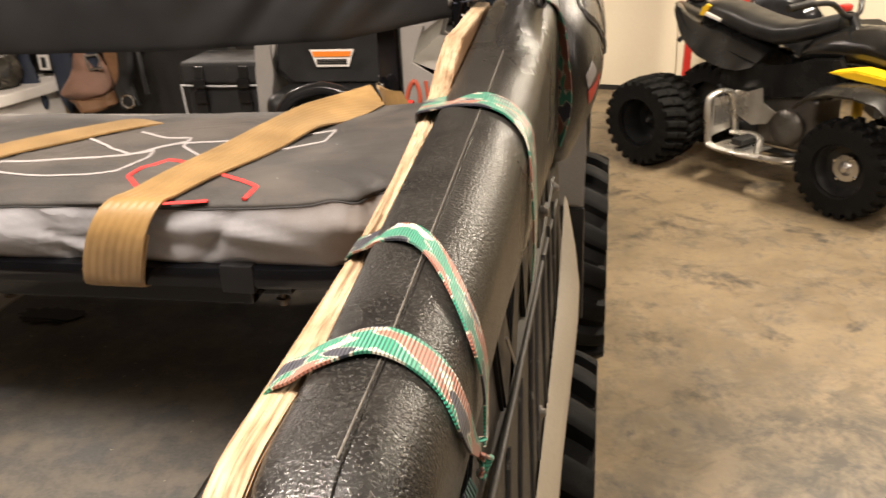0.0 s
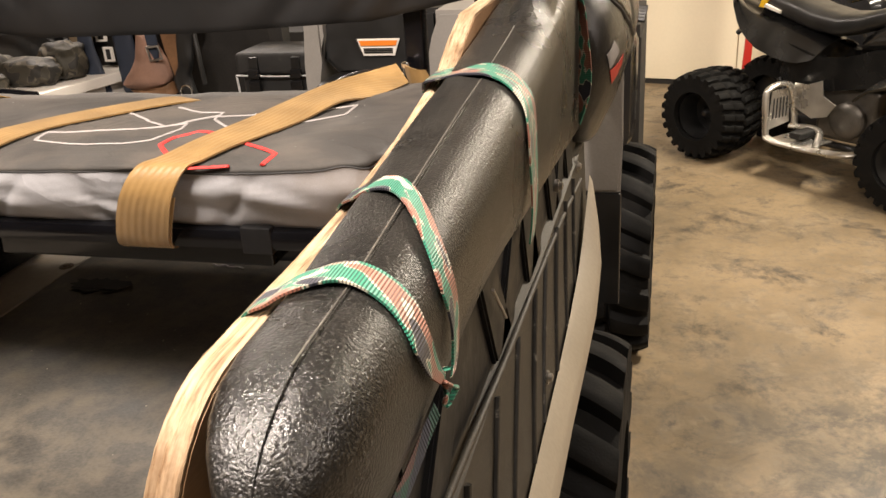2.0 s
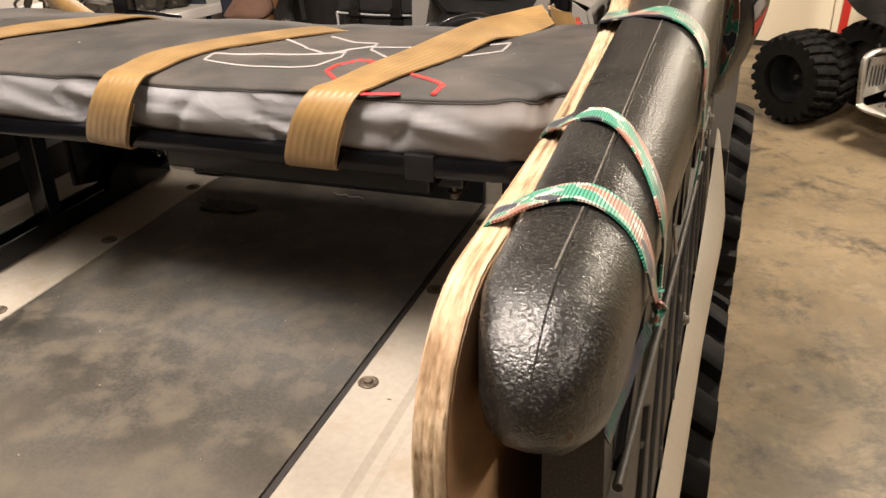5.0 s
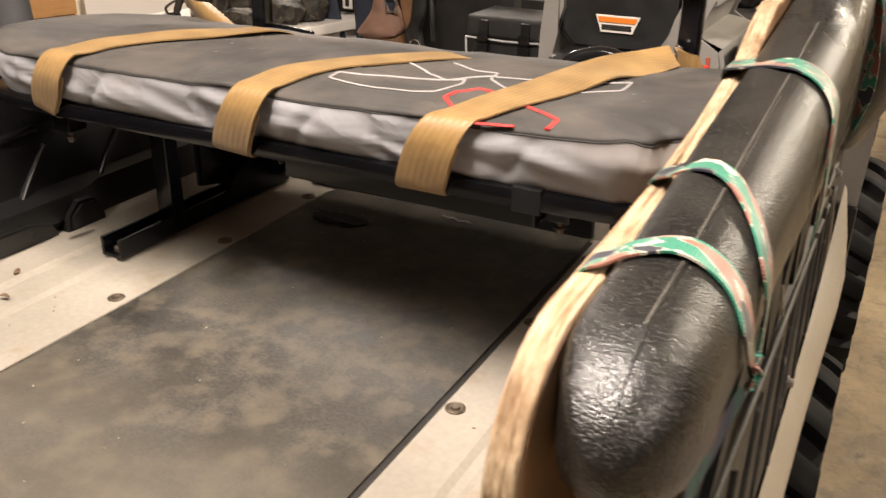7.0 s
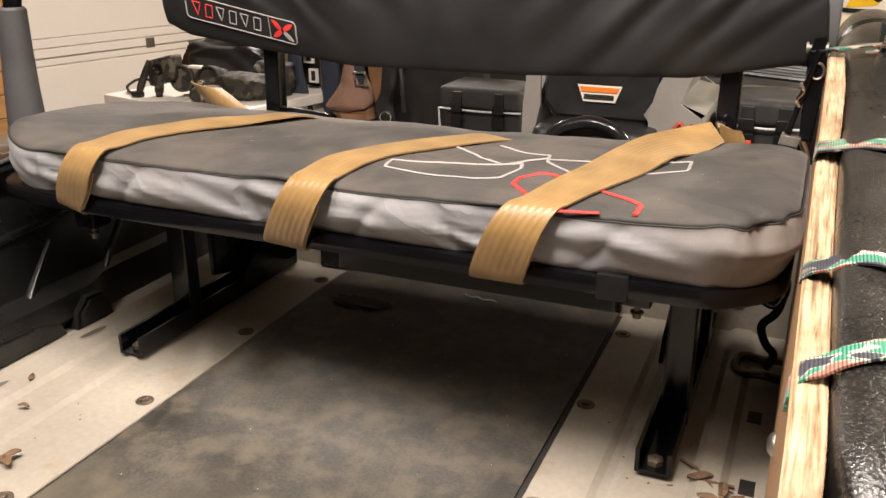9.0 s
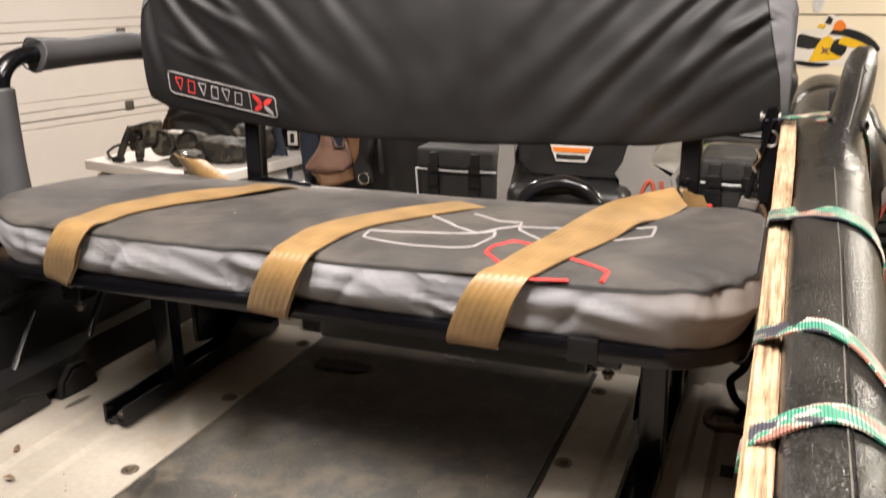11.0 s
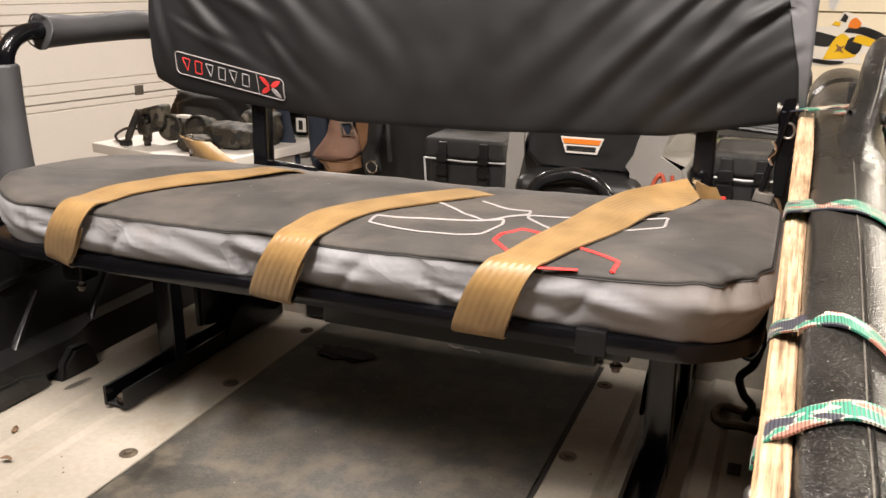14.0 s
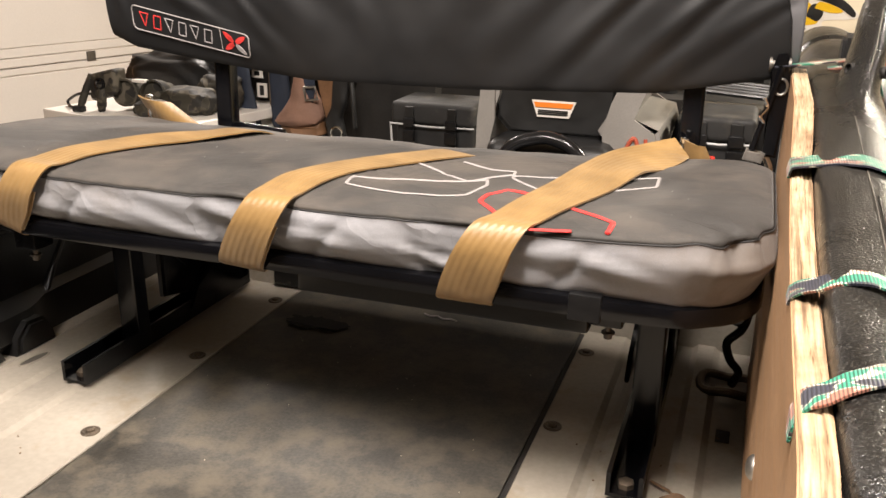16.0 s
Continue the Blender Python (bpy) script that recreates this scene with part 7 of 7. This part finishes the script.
def trail_camera():
    """Camera case on two splayed legs, with a hood, a lens eye and a cord loop."""
    o = thing("trail_camera", (-1.60, 2.29, TOP), "camouflage trail camera with a looped cord on the cabinet", "trail camera", "hunting gear")
    bm = box(B(), (-1.655, 2.265, TOP + 0.045), (-1.545, 2.335, TOP + 0.135), 0.016, segments=3)
    for v in bm.verts:
        v.co += Vector((0.004, 0.003, 0.006)) * noise.noise(v.co * 30) + Vector((0, 0, 0.25 * (v.co.x + 1.60)))
    cs = part("case", bm, M["camo_cloth"], o)
    part("eye", lathe(B(), (-1.60, 2.262, TOP + 0.095), (0, -1, 0.1), [(0, 0.020), (0.008, 0.020), (0.009, 0.014), (0.003, 0.010)], 16), M["gloss"], cs)
    part("leg", tube(B(), curve_points([(-1.645, 2.28, TOP + 0.12), (-1.665, 2.265, TOP + 0.07), (-1.675, 2.25, TOP + 0.03), (-1.680, 2.245, TOP + 0.004)], 4), [0.013] * 9 + [0.011] * 3 + [0.014], 10), M["camo_cloth"], o)
    part("leg", tube(B(), curve_points([(-1.60, 2.27, TOP + 0.09), (-1.60, 2.262, TOP + 0.05), (-1.612, 2.27, TOP + 0.02), (-1.618, 2.275, TOP + 0.004)], 4), [0.016] * 9 + [0.012] * 3 + [0.013], 10), M["camo_cloth"], o)
    part("cord", tube(B(), curve_points([(-1.66, 2.28, TOP + 0.055), (-1.72, 2.29, TOP + 0.05), (-1.785, 2.31, TOP + 0.022), (-1.79, 2.312, TOP + 0.008), (-1.75, 2.28, TOP + 0.006), (-1.69, 2.25, TOP + 0.006)], 6), 0.005, 8), M["black"], o, "black cord loop")
    part("foot", box(B(), (-1.705, 2.232, TOP), (-1.665, 2.258, TOP + 0.020), 0.005), M["black"], o)


def binoculars():
    o = thing("binoculars", (-1.48, 2.34, TOP), "camouflage binoculars lying on the cabinet", "binoculars", "hunting gear")
    for x, y, z, r in ((-1.535, 2.325, 0.062, 0.046), (-1.440, 2.345, 0.062, 0.046)):
        part("barrel", lathe(B(), (x, y, TOP + z), (0.15, -1, 0.12), [(-0.075, 0.026), (-0.07, 0.034), (-0.03, 0.036), (-0.015, 0.044), (0.02, 0.046), (0.034, 0.046), (0.036, 0.040), (0.022, 0.036)], 24), M["camo_cloth"], o)
    part("bridge", box(B(), (-1.525, 2.35, TOP + 0.045), (-1.455, 2.40, TOP + 0.085), 0.012, segments=3), M["black"], o)
    part("eyecup", lathe(B(), (-1.53, 2.40, TOP + 0.055), (0, 1, 0), [(0, 0.024), (0.02, 0.024), (0.022, 0.016)], 16), M["black"], o)
    part("tag", box(B(), (-1.505, 2.300, TOP + 0.100), (-1.455, 2.325, TOP + 0.110), 0.003, Matrix.Identity(4)), M["white"], o, "small white tag")


trail_camera()
binoculars()
lump("game_vest", "rolled camouflage game vest on the cabinet", "vest", (-1.33, 2.36, TOP), (0.10, 0.06, 0.045), "camo_cloth", 3.0, "hunting gear")
lump("optics_pouch", "dark camouflage optics pouch on the cabinet", "pouch", (-1.40, 2.26, TOP), (0.06, 0.035, 0.028), "camo_cloth", 6.0, "hunting gear")
lump("camo_hood", "crumpled camouflage hood beside the vest", "hood", (-1.27, 2.46, TOP), (0.07, 0.06, 0.062), "camo_cloth", 11.0, "hunting gear")
lump("duffel_bag", "slumped glossy black duffel bag on the cabinet", "duffel bag", (-1.54, 2.62, TOP), (0.21, 0.10, 0.085), "glossy_bag", 9.0, "hunting gear")

# added rack to hang the tool belt from, near-black for the shade behind it
o = thing("tool_rack", (-1.0, 2.62, 0), "added near-black rack frame with a hanging rail", "rack")
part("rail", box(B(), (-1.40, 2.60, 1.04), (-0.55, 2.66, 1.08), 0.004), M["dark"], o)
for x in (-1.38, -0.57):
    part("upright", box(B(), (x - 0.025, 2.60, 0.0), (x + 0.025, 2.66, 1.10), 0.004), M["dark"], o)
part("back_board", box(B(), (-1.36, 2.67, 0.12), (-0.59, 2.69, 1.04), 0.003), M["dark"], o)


def soft(outline, y0, y1):
    """A slack pouch: the outline filled out, sagging towards its lower end, with creases."""
    zs = [z for _, z in outline]
    loops, n = [], len(outline)
    for t in np.linspace(0.0, 1.0, 18):
        z = max(zs) - 0.0005 - (max(zs) - min(zs) - 0.001) * float(t)
        cut = []
        for (ua, va), (ub, vb) in zip(outline, outline[1:] + outline[:1]):
            if (va - z) * (vb - z) < 0:
                cut.append(ua + (ub - ua) * (z - va) / (vb - va))
        a, b = min(cut), max(cut)
        thick = (y1 - y0) / 2 * (0.45 + 0.75 * float(t) ** 0.7) * (1 - step(0.88, 1.0, float(t)) * 0.6)
        loop = []
        for k in range(24):
            q = 2 * math.pi * k / 24
            c, s = math.cos(q), math.sin(q)
            x = (a + b) / 2 + (b - a) / 2 * math.copysign(abs(c) ** 0.7, c)
            fold = 1 + 0.35 * noise.noise((x * 45, z * 14, y0)) + 0.2 * noise.noise((x * 90, z * 40, y1))
            loop.append((x, y1 - (y1 - y0) / 2 + thick * math.copysign(abs(s) ** 0.8, s) * fold, z + 0.004 * noise.noise((x * 30, y0, z * 30))))
        loops.append(loop)
    return rings(B(), loops)


def hanging(name, label, category, outline, y, thick, key, extras=()):
    at = (sum(p[0] for p in outline) / len(outline), y, min(p[1] for p in outline))
    o = thing(name, at, label, category, "hanging gear")
    part("pouch", soft(outline, y - thick, y), M[key], o, smooth=60)
    part("hang_loop", box(B(), (at[0] - 0.018, y - 0.008, max(p[1] for p in outline) - 0.02), (at[0] + 0.018, 2.61, 1.062), 0.002), M[key], o)
    for n, bm, k, lab in extras:
        part(n, bm, M[k], o, lab)
    return o


hanging("cloth_pouch", "khaki canvas pouch hanging from the rack", "pouch", [(-1.318, 1.03), (-1.205, 1.03), (-1.212, 0.96), (-1.234, 0.89), (-1.262, 0.885), (-1.285, 0.93)], 2.57, 0.04, "khaki", [
    ("binding", tube(B(), [(-1.212, 2.545, 1.02), (-1.219, 2.54, 0.955), (-1.240, 2.54, 0.892), (-1.262, 2.542, 0.884)], 0.004, 8), "suede", "stitched edge binding"),
])
hanging("denim_cloth", "dark navy cloth hanging from the rack", "cloth", [(-1.245, 1.0), (-1.198, 0.99), (-1.188, 0.92), (-1.159, 0.788), (-1.166, 0.76), (-1.251, 0.76), (-1.256, 0.90)], 2.54, 0.03, "navy")
hanging("camo_pouch", "narrow camouflage pouch hanging from the rack", "pouch", [(-1.145, 1.0), (-1.075, 1.0), (-1.065, 0.90), (-1.08, 0.80), (-1.11, 0.74), (-1.14, 0.80)], 2.59, 0.04, "navy")
for x0, x1, z0, z1 in ((-1.230, -1.186, 0.944, 0.974), (-1.212, -1.172, 0.876, 0.926)):
    o = thing("paper_tag", ((x0 + x1) / 2, 2.60, z0), "white printed paper tag pinned beside the pale post", "tag", "paper tags")
    part("card", box(B(), (x0, 2.594, z0), (x1, 2.598, z1), 0.001), M["white"], o)
    part("print", box(B(), (x0 + 0.012, 2.5925, z0 + 0.008), (x1 - 0.012, 2.5935, z1 - 0.008)), M["dark"], o, "dark printed block")
o = thing("rack_post", (-1.155, 2.64, 0), "pale worn wooden post of the rack", "post")
part("post_body", box(B(), (-1.168, 2.60, 0.0), (-1.140, 2.66, 1.04), 0.003), M["khaki"], o)
hanging("tool_belt", "worn suede and leather tool belt with a steel buckle", "tool belt", [(-1.000, 0.99), (-0.945, 0.965), (-0.912, 0.90), (-0.900, 0.851), (-0.915, 0.821), (-0.998, 0.803), (-1.072, 0.812), (-1.082, 0.826), (-1.052, 0.862), (-1.024, 0.898)], 2.53, 0.07, "suede", [
    ("lower_pouch", soft([(-1.070, 0.803), (-0.985, 0.812), (-0.909, 0.826), (-0.902, 0.787), (-0.935, 0.771), (-0.975, 0.760), (-1.029, 0.768)], 2.47, 2.545), "leather", "tan leather nail pouch"),
    ("pouch_flap", bar(B(), curve_points([(-1.078, 2.492, 0.820), (-1.02, 2.478, 0.812), (-0.96, 2.474, 0.822), (-0.912, 2.482, 0.842)], 4), 0.004, 0.008, 0.0015), "leather", "stitched pouch edge"),
    ("side_strap", prism(B(), [(-0.945, 1.05), (-0.872, 1.05), (-0.868, 0.90), (-0.870, 0.79), (-0.884, 0.76), (-0.902, 0.79), (-0.902, 0.851), (-0.924, 0.922)], 2.515, 2.528, "y", 0.004), "leather", "thick brown leather strap"),
    ("buckle", tube(B(), [(-0.955, 2.462, 0.945), (-0.910, 2.458, 0.949), (-0.903, 2.458, 0.910), (-0.948, 2.462, 0.902), (-0.955, 2.462, 0.945)], 0.0042, 8), "zinc", "square steel buckle"),
    ("buckle_strap", prism(B(), [(-0.968, 1.04), (-0.925, 1.04), (-0.918, 0.94), (-0.928, 0.895), (-0.945, 0.893), (-0.953, 0.93)], 2.470, 2.477, "y", 0.002), "navy", "dark webbing through the buckle"),
])
hanging("harness", "black webbing harness with a steel ring", "harness", [(-0.86, 1.0), (-0.80, 1.0), (-0.815, 0.90), (-0.833, 0.851), (-0.817, 0.774), (-0.881, 0.768), (-0.897, 0.835), (-0.872, 0.88)], 2.51, 0.03, "black", [
    ("ring", tube(B(), [(-0.845 + 0.02 * math.cos(a), 2.475, 0.800 + 0.02 * math.sin(a)) for a in (2 * math.pi * k / 16 for k in range(17))], 0.004, 8), "chrome", "steel ring"),
    ("chain", tube(B(), curve_points([(-0.80, 2.50, 0.98), (-0.79, 2.49, 0.90), (-0.785, 2.49, 0.82)], 6), 0.008, 8), "black", ""),
])

# added workbench with clutter, coloured near-black for the shade far behind
o = thing("workbench", (-0.4, 3.6, 0), "added workbench and clutter, near-black for the shaded background", "workbench")
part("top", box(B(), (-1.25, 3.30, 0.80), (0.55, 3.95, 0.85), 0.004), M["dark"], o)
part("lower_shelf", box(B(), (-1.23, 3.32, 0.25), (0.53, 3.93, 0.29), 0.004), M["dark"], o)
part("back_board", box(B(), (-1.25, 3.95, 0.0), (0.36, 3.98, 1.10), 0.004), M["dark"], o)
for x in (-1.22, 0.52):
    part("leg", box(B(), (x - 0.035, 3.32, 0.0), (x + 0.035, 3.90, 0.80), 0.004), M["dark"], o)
o = thing("spray_can", (0.12, 3.45, 0.85), "black spray can with a bright lime cap on the workbench", "spray can")
part("can_body", lathe(B(), (0.12, 3.45, 0.85), (0, 0, 1), [(0, 0.03), (0.004, 0.032), (0.135, 0.032), (0.145, 0.026)], 20), M["black"], o)
part("can_cap", lathe(B(), (0.12, 3.45, 0.995), (0, 0, 1), [(0, 0.03), (0.055, 0.029), (0.06, 0.024)], 20), M["lime"], o, "lime green cap")
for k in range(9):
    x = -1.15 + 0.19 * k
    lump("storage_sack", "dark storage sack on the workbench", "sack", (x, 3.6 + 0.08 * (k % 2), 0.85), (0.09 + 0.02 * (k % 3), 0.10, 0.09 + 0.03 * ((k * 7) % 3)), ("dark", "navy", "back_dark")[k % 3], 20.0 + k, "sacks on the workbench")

# pull bar with a red grip and a pile of weathered boards by the plank wall
o = thing("pull_bar", (-1.27, 1.2, 0), "chrome pull bar with a red rubber grip leaning up", "pull bar")
part("grip", tube(B(), [(-1.42, 1.2, 0.996), (-1.25, 1.2, 0.993), (-1.165, 1.2, 0.991)], 0.012, 12), M["dull_red"], o, "red rubber grip")
part("shaft", tube(B(), [(-1.252, 1.2, 0.990), (-1.228, 1.2, 0.889), (-1.13, 1.2, 0.44), (-1.04, 1.2, 0.01)], 0.008, 10), M["chrome"], o)
part("stay", tube(B(), [(-1.225, 1.2, 0.980), (-1.095, 1.2, 0.935), (-0.97, 1.2, 0.87), (-0.93, 1.2, 0.01)], 0.0055, 8), M["chrome"], o)
part("collar", box(B(), (-1.275, 1.184, 0.978), (-1.225, 1.216, 1.006), 0.005), M["chrome"], o)
for k in range(8):
    a, z = -4.72 + 0.34 * (k % 2), 0.0 + 0.062 * (k // 2)
    bm = box(B(), (a + 0.05 * ((k * 3) % 4), 1.75 + 0.06 * ((k * 5) % 4), z), (a + 0.24 + 0.05 * ((k * 3) % 4), 2.84 - 0.05 * ((k * 3) % 4), z + 0.058), 0.006)
    solo("weathered_board", in_room(bm), M["grey"] if k % 4 == 2 else M["weathered"], "weathered brown board in a low pile", "board", "pile of boards")
